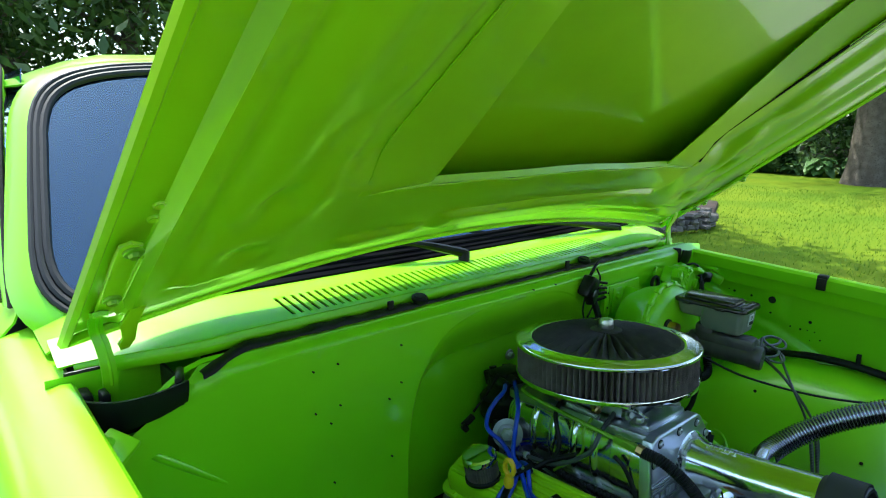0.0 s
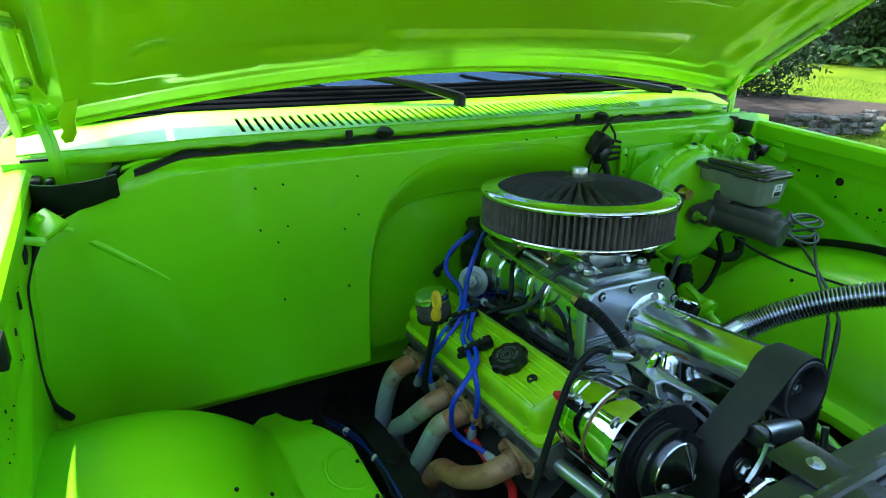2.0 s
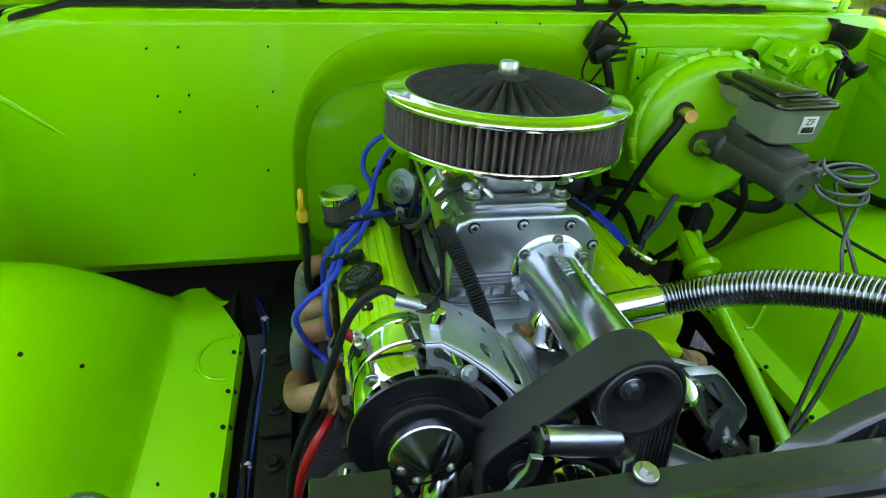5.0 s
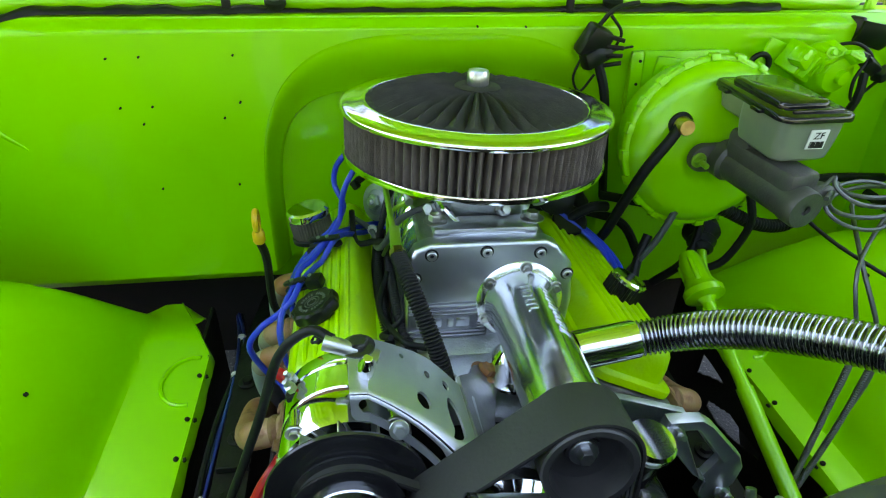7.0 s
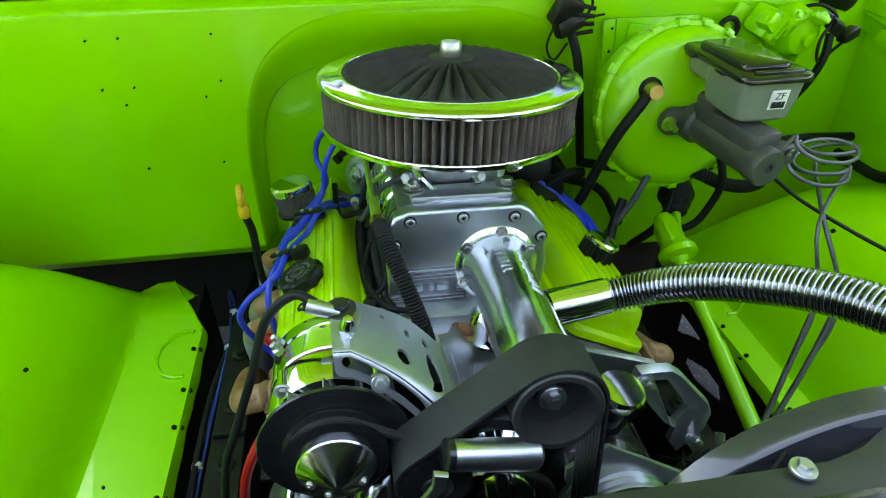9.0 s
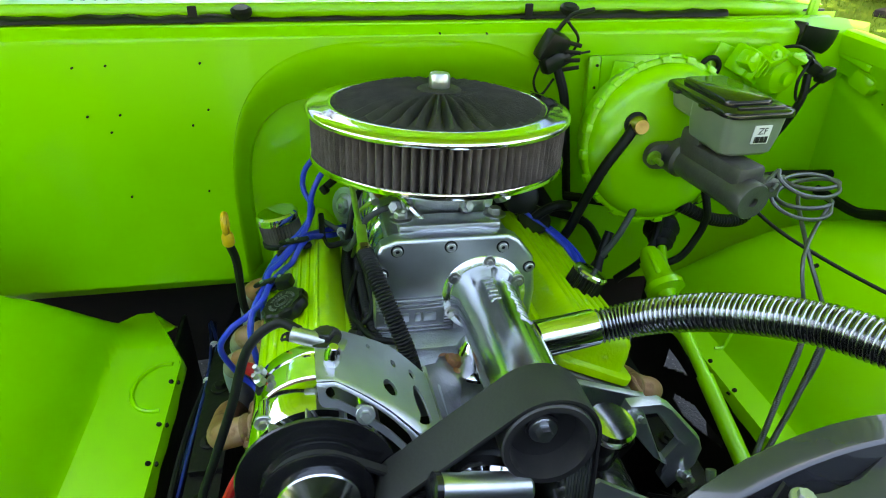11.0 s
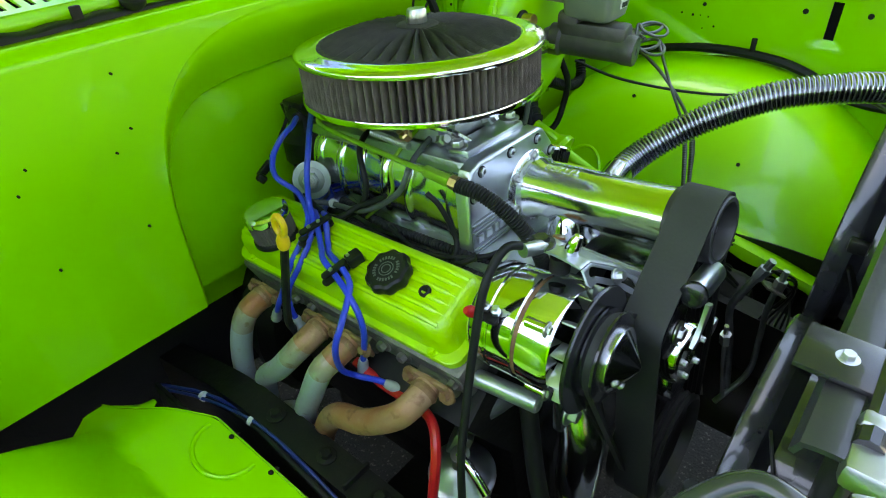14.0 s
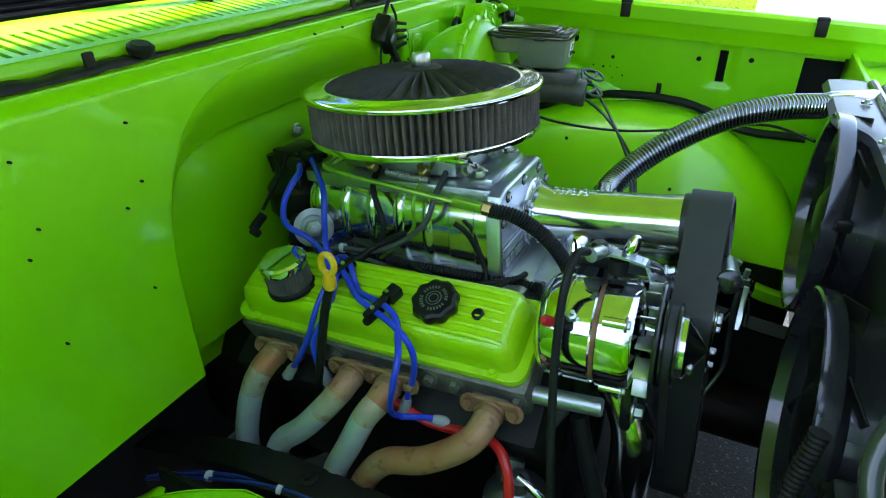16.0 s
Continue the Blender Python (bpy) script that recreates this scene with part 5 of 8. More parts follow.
for r, n, a0 in ((0.0175, 26, 0), (0.0105, 0, 0), (0.0065, 0, 0)):
    if n:
        for k in range(n):
            a = 2 * math.pi * k / n
            if k % 13 in (0, 6):
                continue
            bm = boxed((r * math.cos(a), r * math.sin(a), 0.0006), (0.0042, 0.0022, 0.001), 0, (0, 0, math.degrees(a)))
            part("moulded_mark", bm, MARKING, cap, M=FC)
    else:
        pts = [Vector((r * math.cos(a), r * math.sin(a), 0.0006)) for a in steps(0, 2 * math.pi, 28)]
        part("moulded_ring", sweep(bmesh.new(), pts, 0.0007, 5, False), MARKING, cap, M=FC)
gm = C @ Vector((-0.004, -0.170, 0.058))
single("grommet", turned([(0.0085, 0), (0.0085, 0.004), (0.006, 0.006), (0.004, 0.003), (0, 0.003)], gm, NRM, 18), RUBBER, "small black rubber grommet in the valve cover", "grommet")


def breather(p, n, label):
    t = thing("breather_filter", tuple(p), label, "breather filter", "crankcase breathers")
    n = Vector(n).normalized()
    part("neck", turned([(0.013, -0.012), (0.013, 0.012)], p, n, 18), RUBBER, t)
    part("pleated_gauze", turned([(0.032, 0.006), (0.032, 0.047)], p, n, 120, lambda a, r, h: r + 0.0016 * math.cos(40 * a)), FILTER, t)
    part("base_band", turned([(0.030, 0.003), (0.036, 0.004), (0.036, 0.010), (0.034, 0.012)], p, n, 36), RUBBER, t)
    part("chrome_cap", turned([(0.0345, 0.044), (0.0352, 0.048), (0.0350, 0.055), (0.031, 0.0585), (0.018, 0.0595), (0, 0.0598)], p, n, 40), CHROME, t)
    return t


breather(C @ Vector((-0.024, 0.126, 0.056)), (-0.16, 0.10, 1), "chrome-capped round breather filter with pleated gauze")
C2 = cover_frame(1)
N2 = C2.to_3x3() @ Vector((0, 0, 1))
p = C2 @ Vector((0.010, -0.098, 0.052))
t = thing("crankcase_breather", tuple(p), "black knurled breather with a bright top on the valve cover", "breather filter")
part("body", turned([(0.024, 0), (0.026, 0.004), (0.026, 0.030)], p, N2, 96, lambda a, r, h: r + 0.0014 * math.cos(32 * a)), PLASTIC, t)
part("top", turned([(0.0265, 0.029), (0.0268, 0.034), (0.024, 0.037), (0, 0.0375)], p, N2, 40), CHROME, t)
p = C2 @ Vector((-0.01, 0.10, 0.05))
t = thing("pcv_valve", tuple(p), "black round rubber valve on the driver-side valve cover", "valve")
part("elbow", tube([p, p + N2 * 0.03, p + N2 * 0.045 + Vector((0.02, -0.01, 0.01)), p + N2 * 0.05 + Vector((0.05, -0.0, 0.0))], 0.009, 10), RUBBER, t)
part("disc", turned([(0.027, 0), (0.03, 0.004), (0.027, 0.008), (0, 0.008)], p + N2 * 0.022, N2 + Vector((-0.5, -0.6, 0)), 24), PLASTIC, t)
p = C2 @ Vector((0.0, 0.15, 0.05))
single("rubber_plug", turned([(0.03, 0), (0.032, 0.006), (0.024, 0.014), (0, 0.016)], p, N2, 24), RUBBER, "black rubber plug in the valve cover", "plug")

# exhaust headers
for s in (-1, 1):
    hd = thing("exhaust_header", eloc(s * 0.3, 0, -0.42), "heat-discoloured tubular exhaust header with rusty flanges", "exhaust header", "exhaust headers")
    for k, y in enumerate(PORTS):
        x0 = s * 0.262
        c = Vector((x0, y, -0.170))
        part("flange", boxed((x0 - s * 0.008, y, -0.168), (0.008, 0.070, 0.042), 0.004, (0, s * 20, 0)), RUST, hd, M=ENG)
        for dy in (-0.032, 0.032):
            bolt_part((x0 - s * 0.002, y + dy, -0.164), (s, 0, 0.35), hd, 0.0075, 0.009, RUST, M=ENG)
        start = [c - Vector((s * 0.01, 0, -0.004)), c + Vector((s * 0.03, 0.004, -0.008))]
        route = (((0.306, 0.168, -0.215), (0.311, 0.192, -0.28), (0.310, 0.208, -0.34), (0.305, 0.22, -0.43)),
                 ((0.308, 0.035, -0.212), (0.313, 0.075, -0.255), (0.313, 0.125, -0.30), (0.306, 0.155, -0.36), (0.304, 0.162, -0.43)),
                 ((0.307, -0.040, -0.200), (0.313, -0.008, -0.26), (0.313, 0.028, -0.325), (0.304, 0.07, -0.43)),
                 ((0.308, -0.188, -0.198), (0.318, -0.135, -0.232), (0.318, -0.075, -0.258), (0.315, -0.030, -0.315), (0.305, 0.03, -0.43)))[k]
        pts = start + [Vector((s * a, b, d)) for a, b, d in route]
        path = spline(pts, 8)
        part("primary_tube", sweep(bmesh.new(), path, 0.0185, 20), HEADER_RUSTY if k == 3 else HEADER, hd, M=ENG)
        if k < 3:
            part("port_section", sweep(bmesh.new(), path[:17], lambda i: 0.0189 - 0.00002 * i, 20), HEADER_TAN, hd, "straw and rust coloured port section", M=ENG)
            part("port_section", sweep(bmesh.new(), path[:10], 0.0192, 20), HEADER_RUSTY, hd, M=ENG)
        part("weld_bead", sweep(bmesh.new(), path[2:5], lambda i: (0.019, 0.0208, 0.019)[i], 20), RUST, hd, M=ENG)
    part("collector", turned([(0.045, 0), (0.055, 0.02), (0.045, 0.14), (0.04, 0.2)], (s * 0.31, 0.10, -0.40), (0, 0.35, -1), 24), HEADER, hd, M=ENG)

# supercharger
sc = thing("supercharger", eloc(0, 0, -0.09), "polished aluminium roots supercharger with a long drive snout", "supercharger")


def case_outline(w, h, cx, cz, p=3.2, n=56):
    out = []
    for i in range(n):
        a = 2 * math.pi * i / n
        c, s = math.cos(a), math.sin(a)
        out.append((cx + w / 2 * math.copysign(abs(c) ** (2 / p), c), cz + h / 2 * math.copysign(abs(s) ** (2 / p), s)))
    return out


XZ = lambda y: Matrix(((1, 0, 0, 0), (0, 0, -1, y), (0, 1, 0, 0), (0, 0, 0, 1)))
bm = bmesh.new()
prev = None
prof = [(0.185, 0.94)]
y = 0.178
ribs = (0.155, 0.105, 0.055, 0.005, -0.045)
ys = sorted(set([0.18, 0.172] + [r + d for r in ribs for d in (-0.009, -0.006, 0, 0.006, 0.009)] + [-0.08, -0.083, -0.122, -0.125, -0.145]), reverse=True)
for y in ys:
    k = 1.0
    for r in ribs:
        k = max(k, 1 + 0.045 * smooth(0.009, 0.004, abs(y - r)))
    if y > 0.171:
        k = 0.95 if y > 0.175 else 1.0
    if y < -0.082:
        k = 1.03
    if y < -0.124:
        k = 1.06
    ring = [bm.verts.new((x, y, z)) for x, z in case_outline(0.196 * k, 0.150 * k, 0.004, -0.012, 2.7)]
    if prev:
        for i in range(len(ring)):
            j = (i + 1) % len(ring)
            bm.faces.new((prev[i], prev[j], ring[j], ring[i]))
    else:
        bm.faces.new(ring)
    prev = ring
bm.faces.new(prev[::-1])
part("rotor_case", bm, POLISHED, sc, M=ENG, angle=40)
bm = plate_of(round_rect(0.16, 0.34, 0.015), pose(0.0, 0.02, 0.045), 0.018, 0.004)
part("carburettor_flange", bm, CAST, sc, M=ENG)
# front plate with its cast badge
fo = [(-0.098, -0.115), (-0.07, -0.122), (0.04, -0.122), (0.085, -0.105), (0.114, -0.07), (0.118, -0.02), (0.112, 0.03), (0.09, 0.058), (0.075, 0.066), (-0.070, 0.066), (-0.088, 0.058), (-0.100, 0.035)]
fp = part("front_plate", plate_of(fo, XZ(-0.145), 0.022, 0.006, 4), BRUSHED, sc, M=ENG)
for x, z in ((-0.068, 0.052), (0.0, 0.054), (0.068, 0.050), (0.106, 0.018), (-0.090, -0.098), (-0.045, -0.112), (0.03, -0.113), (0.07, -0.100), (-0.088, 0.02)):
    # Flat near-black discs imitate the shade in screw recesses and hex sockets.
    part("bolt_recess_shade", turned([(0.0085, 0), (0.0085, 0.0008), (0.0, 0.0008)], (x, -0.1668, z), (0, -1, 0), 20), VOID, fp, M=ENG)
    sb = part("socket_screw", turned([(0.0062, 0), (0.0062, 0.0040), (0.0054, 0.0048), (0.0030, 0.0048), (0.0030, 0.0020), (0, 0.0020)], (x, -0.1672, z), (0, -1, 0), 20), ZINC, fp, M=ENG)
    part("hex_socket", turned([(0.0029, 0), (0, 0.0001)], (x, -0.1695, z), (0, -1, 0), 6), VOID, sb, M=ENG)
part("badge", plate_of(round_rect(0.104, 0.058, 0.004, 3, -0.045, -0.046), XZ(-0.167), 0.0012, 0.0005), BADGE, fp, "cast badge with ribs and plain letter shapes", M=ENG)
for z in (-0.021, -0.0265, -0.032, -0.060, -0.0655, -0.071):
    part("badge_rib", boxed((-0.046, -0.1690, z), (0.100, 0.004, 0.0026), 0.0008), BRUSHED, fp, M=ENG)
for k in range(5):
    part("badge_rib", boxed((-0.002, -0.1690, -0.037 - 0.0045 * k), (0.010, 0.004, 0.0022), 0.0006), BRUSHED, fp, M=ENG)
part("badge_frame", plate_of([(-0.094, -0.0365), (-0.006, -0.0365), (-0.012, -0.056), (-0.094, -0.056)], XZ(-0.1675), 0.0012, 0.0004), BADGE, fp, M=ENG)
for x, w in ((-0.080, 0.013), (-0.060, 0.013), (-0.042, 0.008), (-0.026, 0.018)):
    part("badge_mark", boxed((x, -0.1690, -0.0465), (w, 0.004, 0.013), 0.0016), BRUSHED, fp, M=ENG)
# blower lower saddle and top step
bm = boxed((0.004, -0.122, 0.068), (0.135, 0.04, 0.012), 0.005)
part("top_step", bm, BRUSHED, sc, M=ENG)
for x in (-0.058, 0.068):
    bolt_part((x, -0.118, 0.074), (0, 0, 1), sc, 0.009, 0.010, M=ENG)
part("manifold_saddle", boxed((0, 0.01, -0.085), (0.15, 0.34, 0.05), 0.01), CAST, sc, M=ENG)
# snout
SN0, SN1 = Vector((0.046, -0.165, -0.018)), Vector((0.036, -0.412, -0.002))
sd = (SN1 - SN0).normalized()
sn = part("drive_snout", turned([(0.056, 0), (0.056, 0.006), (0.052, 0.010), (0.047, 0.012), (0.046, 0.022), (0.0405, 0.034), (0.0395, 0.12), (0.041, 0.21), (0.0425, 0.240), (0.030, 0.244)], SN0, sd, 56), POLISHED, sc, M=ENG)
for k in range(6):
    a = radians(25 + 60 * k)
    F = axis_frame(SN0, sd)
    bolt_part(F @ Vector((0.0495 * math.cos(a), 0.0495 * math.sin(a), 0.011)), sd, sn, 0.0048, 0.006, M=ENG)
bm = boxed((0.043, -0.32, -0.068), (0.02, 0.19, 0.05), 0.006)
block(bm, (0.043, -0.26, -0.083), (0.03, 0.02, 0.06), 0.004)
part("snout_web", bm, POLISHED, sn, M=ENG)
for row, a, n, f0 in ((0, radians(58), 11, 0.15), (1, radians(97), 6, 0.16)):
    for k in range(n):
        c = SN0.lerp(SN1, f0 + 0.038 * k)
        rd = Vector((math.cos(a), 0, math.sin(a)))
        tall = (0.016, 0.010, 0.010, 0.014, 0.010)[k % 5] if row == 0 else 0.013
        bm = boxed((0, 0, 0.0004), (0.0042, tall, 0.0024), 0.0010, (0, 0, -24 if row == 0 else 0))
        if k % 2 or row == 1:
            block(bm, (0.002, tall * 0.4 * (-1) ** k, 0.0004), (0.0075, 0.0032, 0.0024), 0.0009)
        part("raised_mark", bm, POLISHED, sn, M=ENG @ axis_frame(c + rd * 0.0400, rd))
# blower pulley
PC = SN1 + sd * 0.012
pu = thing("blower_pulley", tuple(ENG @ PC), "black ribbed drive pulley with a deep dished face", "pulley")
part("pulley_rim", turned([(0.044, -0.028), (0.044, 0.034), (0.0425, 0.036), (0.037, 0.036), (0.0355, 0.030), (0.033, 0.010), (0.0, 0.008)], PC, sd, 56), PULLEY, pu, M=ENG)
part("washer", turned([(0.016, 0.004), (0.016, 0.013), (0.0, 0.013)], PC, sd, 24), PULLEY, pu, M=ENG)
bolt_part(PC + sd * 0.014, sd, pu, 0.008, 0.010, ZINC, M=ENG)


# belt round blower pulley, tensioner and crank pulley
def belt_loop(circles, n=26):
    """The outer tangent loop round circles (x, z, r), given in turning order."""
    pts = []
    m = len(circles)
    tang = []
    for i in range(m):
        (x0, z0, r0), (x1, z1, r1) = circles[i], circles[(i + 1) % m]
        d = Vector((x1 - x0, z1 - z0))
        L = d.length
        a = math.atan2(d.y, d.x)
        off = math.asin((r1 - r0) / L)
        nn = a - math.pi / 2 - off
        tang.append(nn)
    for i in range(m):
        x, z, r = circles[i]
        a0, a1 = tang[i - 1], tang[i]
        while a1 < a0:
            a1 += 2 * math.pi
        for k in range(n + 1):
            a = a0 + (a1 - a0) * k / n
            pts.append((x + r * math.cos(a), z + r * math.sin(a)))
    return pts


def belt(circles, y0, y1, thick, name, label, M):
    inner = belt_loop(circles)
    outer = belt_loop([(x, z, r + thick) for x, z, r in circles])
    middle = belt_loop([(x, z, r + thick * 0.5) for x, z, r in circles])

    def band(inside, outside, a, b):
        bm = bmesh.new()
        rows = []
        for (ix, iz), (ox, oz) in zip(inside, outside):
            rows.append([bm.verts.new((ix, a, iz)), bm.verts.new((ox, a, oz)), bm.verts.new((ox, b, oz)), bm.verts.new((ix, b, iz))])
        for A, B in zip(rows, rows[1:] + rows[:1]):
            for k in range(4):
                bm.faces.new((A[k], A[(k + 1) % 4], B[(k + 1) % 4], B[k]))
        return bm
    x, z, r = circles[0]
    t = thing(name, tuple(M @ Vector((x, (y0 + y1) / 2, z - r))), label, "belt")
    part("backing", band(middle, outer, y0, y1), BELT, t, M=M, angle=30)
    n = max(2, int((y1 - y0) / 0.0065))
    w = (y1 - y0) / n
    for k in range(n):
        part("rib", band(inner, middle, y0 + w * (k + 0.12), y0 + w * (k + 0.88)), RUBBER, t, M=M, angle=30)
    return t


CR = (0.010, -0.375, 0.088)
ID = (-0.078, -0.082, 0.036)
belt([(PC.x, PC.z, 0.0445), ID, CR], PC.y - 0.030, PC.y + 0.022, 0.0055, "drive_belt", "wide dull black ribbed drive belt on the blower pulley", ENG)
ypl = PC.y + 0.022
cp = thing("crank_pulley", eloc(CR[0], ypl, CR[1]), "black multi-ribbed crankshaft pulley", "pulley")
prof = [(0.06, -0.02), (0.088, -0.012)] + [(0.088 - (0.0045 if k % 2 else 0), 0.0045 * k) for k in range(14)] + [(0.088, 0.060), (0.082, 0.062), (0.078, 0.045), (0.03, 0.03), (0, 0.03)]
part("ribbed_rim", turned(prof, (CR[0], ypl + 0.004, CR[1]), (0, -1, 0), 48), PULLEY, cp, M=ENG, angle=20)
tn = thing("belt_tensioner", eloc(ID[0], ypl, ID[1]), "chrome and black belt tensioner with a grooved idler", "tensioner")
prof = [(0.02, -0.008)] + [(0.036 - (0.0025 if k % 2 else 0), 0.004 * k) for k in range(13)] + [(0.036, 0.052), (0.02, 0.054), (0, 0.054)]
part("idler_pulley", turned(prof, (ID[0], ypl, ID[1]), (0, -1, 0), 40), BLACKM, tn, M=ENG)
arm = [(-0.086, 0.812), (-0.073, 0.807), (-0.076, 0.790), (-0.090, 0.768), (-0.100, 0.757), (-0.106, 0.761), (-0.099, 0.773), (-0.088, 0.791)]
part("swing_arm", plate_of(arm, XZ(-0.484), 0.006, 0.002), ZINC, tn)
part("pivot_tube", turned([(0.012, 0), (0.0145, 0.004), (0.0145, 0.022), (0.0155, 0.026), (0.0155, 0.086), (0.012, 0.090), (0, 0.090)], (-0.068, -0.466, 0.805), (0.114, 0.006, -0.030), 28), BRUSHED, tn)
part("end_cap", turned([(0.0155, 0), (0.0155, 0.006), (0.012, 0.008), (0, 0.008)], (-0.067, -0.466, 0.805), (-0.114, -0.006, 0.030), 28), BLACKM, tn)
bolt_part((ID[0], ypl - 0.056, ID[1]), (0, -1, 0), tn, 0.009, 0.008, M=ENG)
HUB, HD = Vector((-0.010, -0.405, 0.660)), Vector((-0.04, -1, 0.06)).normalized()
hubp = part("chrome_base", turned([(0.040, 0), (0.046, 0.004), (0.046, 0.030), (0.0445, 0.033), (0.0445, 0.058), (0.041, 0.064), (0.018, 0.064), (0.016, 0.060), (0, 0.060)], HUB, HD, 40), CHROME, tn, "chrome hub with a ring of bolts")
for k in range(5):
    a = radians(20 + 72 * k)
    part("base_bolt", bolt_mesh(bmesh.new(), axis_frame(HUB, HD) @ Vector((0.029 * math.cos(a), 0.029 * math.sin(a), 0.064)), HD, 0.0045, 0.007, 1.2), BOLT, hubp)

# chrome water pump below the snout
wp = thing("water_pump", eloc(0.0, -0.33, -0.28), "chrome water pump with bolted hub", "water pump")
part("housing", turned([(0.075, 0), (0.078, 0.02), (0.062, 0.04), (0.055, 0.07), (0.03, 0.075)], (0.01, -0.31, -0.235), (0, -1, 0), 36), CHROME, wp, M=ENG)
part("hub", turned([(0.04, 0), (0.043, 0.004), (0.043, 0.05), (0.038, 0.058), (0, 0.058)], (0.005, -0.39, -0.225), (0, -1, 0), 32), POLISHED, wp, M=ENG)
th = thing("thermostat_housing", eloc(0.03, -0.25, -0.075), "chrome thermostat housing neck under the snout", "thermostat housing")
part("dome", turned([(0.034, 0), (0.036, 0.006), (0.030, 0.014), (0.027, 0.03), (0.018, 0.042), (0, 0.045)], (0.022, -0.250, -0.072), (0, 0, 1), 32), CHROME, th, M=ENG)
for dx in (-0.04, 0.04):
    bolt_part((0.022 + dx, -0.255, -0.068), (0, 0, 1), th, 0.008, 0.012, M=ENG)
part("neck", tube([(0.03, -0.252, -0.055), (0.06, -0.262, -0.05), (0.095, -0.272, -0.035)], 0.021, 20), CHROME, th, M=ENG)

# carburettor below the air cleaner
cb = thing("carburettor", eloc(0.01, 0.02, 0.06), "silver four-barrel carburettor under the air cleaner", "carburettor")
bm = boxed((0.012, 0.02, 0.085), (0.13, 0.20, 0.04), 0.006)
block(bm, (0.012, -0.085, 0.082), (0.10, 0.03, 0.035), 0.008)
part("body", bm, CAST, cb, M=ENG)
for x, y in ((-0.06, -0.09), (-0.075, -0.04), (-0.075, 0.05), (0.085, -0.07), (0.03, -0.10)):
    part("fitting", turned([(0.009, 0), (0.009, 0.012), (0.006, 0.014), (0.006, 0.022), (0, 0.022)], (x, y, 0.078), (x * 6, -1 if y < -0.05 else 0, 0.5), 6), BRASS if x < -0.07 else ZINC, cb, M=ENG)
part("linkage", tube([(-0.02, -0.125, 0.062), (-0.05, -0.10, 0.09), (-0.062, -0.06, 0.098)], 0.005, 8), CHROME, cb, M=ENG)
part("spring", corrugated([(-0.085, -0.05, 0.07), (-0.09, 0.02, 0.08)], 0.006, 0.002, 0.004, 8), ZINC, cb, M=ENG)

# air cleaner
AC = ENG @ pose(0.009, 0.0, 0.119, 0, 1.0, 0)
ac = thing("air_cleaner", tuple(AC @ Vector((0, 0, 0))), "round chrome air cleaner with brown pleated filter sides and top", "air cleaner")
part("base_plate", turned([(0.05, -0.012), (0.10, -0.008), (0.150, 0.0), (0.175, 0.0010), (0.1810, 0.003), (0.1815, 0.008), (0.1805, 0.011), (0.12, 0.010)], (0, 0, 0), (0, 0, 1), 96), CHROME, ac, M=AC)
N_PLEAT = 98


def pleat(a, r, h):
    p = (a * N_PLEAT / (2 * math.pi) + 0.01) % 1
    return r + (0.0045, 0.0065, 0.0045, -0.011, -0.014, -0.011)[min(5, int(p * 6))]


part("pleated_element", turned([(0.1700, 0.009), (0.1718, 0.014), (0.1718, 0.066), (0.1715, 0.072)], (0, 0, 0), (0, 0, 1), N_PLEAT * 6, pleat), FILTER, ac, M=AC, angle=60)
part("top_ring", turned([(0.146, 0.0740), (0.149, 0.0775), (0.152, 0.0785), (0.156, 0.0775), (0.170, 0.0765), (0.179, 0.0755), (0.1832, 0.0735), (0.1842, 0.070), (0.1828, 0.0665), (0.178, 0.066)], (0, 0, 0), (0, 0, 1), 128), CHROME, ac, M=AC, angle=60)
bm = bmesh.new()
NT = 38
rings = []
for k, (r, z) in enumerate(((0.150, 0.0775), (0.143, 0.0790), (0.11, 0.083), (0.07, 0.0885), (0.030, 0.0945))):
    ring = []
    for i in range(NT * 4):
        a = 2 * math.pi * i / (NT * 4)
        w = (0, 1, 0, -1)[i % 4]
        amp = 0.0078 * smooth(0.148, 0.134, r) * smooth(0.028, 0.05, r)
        ring.append(bm.verts.new((r * math.cos(a), r * math.sin(a), z + amp * w)))
    rings.append(ring)
for A, B in zip(rings, rings[1:]):
    for i in range(NT * 4):
        j = (i + 1) % (NT * 4)
        bm.faces.new((A[i], A[j], B[j], B[i]))
part("pleated_lid", bm, FILTER_TOP, ac, M=AC, angle=25)
part("centre_disc", turned([(0.031, 0.091), (0.031, 0.0955), (0.028, 0.0975), (0, 0.0975)], (0, 0, 0), (0, 0, 1), 40), FILTER_TOP, ac, "dark rubber centre disc", M=AC)
nut = part("wing_nut", turned([(0.0135, 0.0975), (0.0145, 0.099), (0.0145, 0.113), (0.0128, 0.117), (0, 0.1175)], (0, 0, 0), (0, 0, 1), 48, lambda a, r, h: r + (0.0005 * math.cos(20 * a) if h < 0.114 else 0)), BRUSHED, ac, "knurled silver top nut", M=AC)

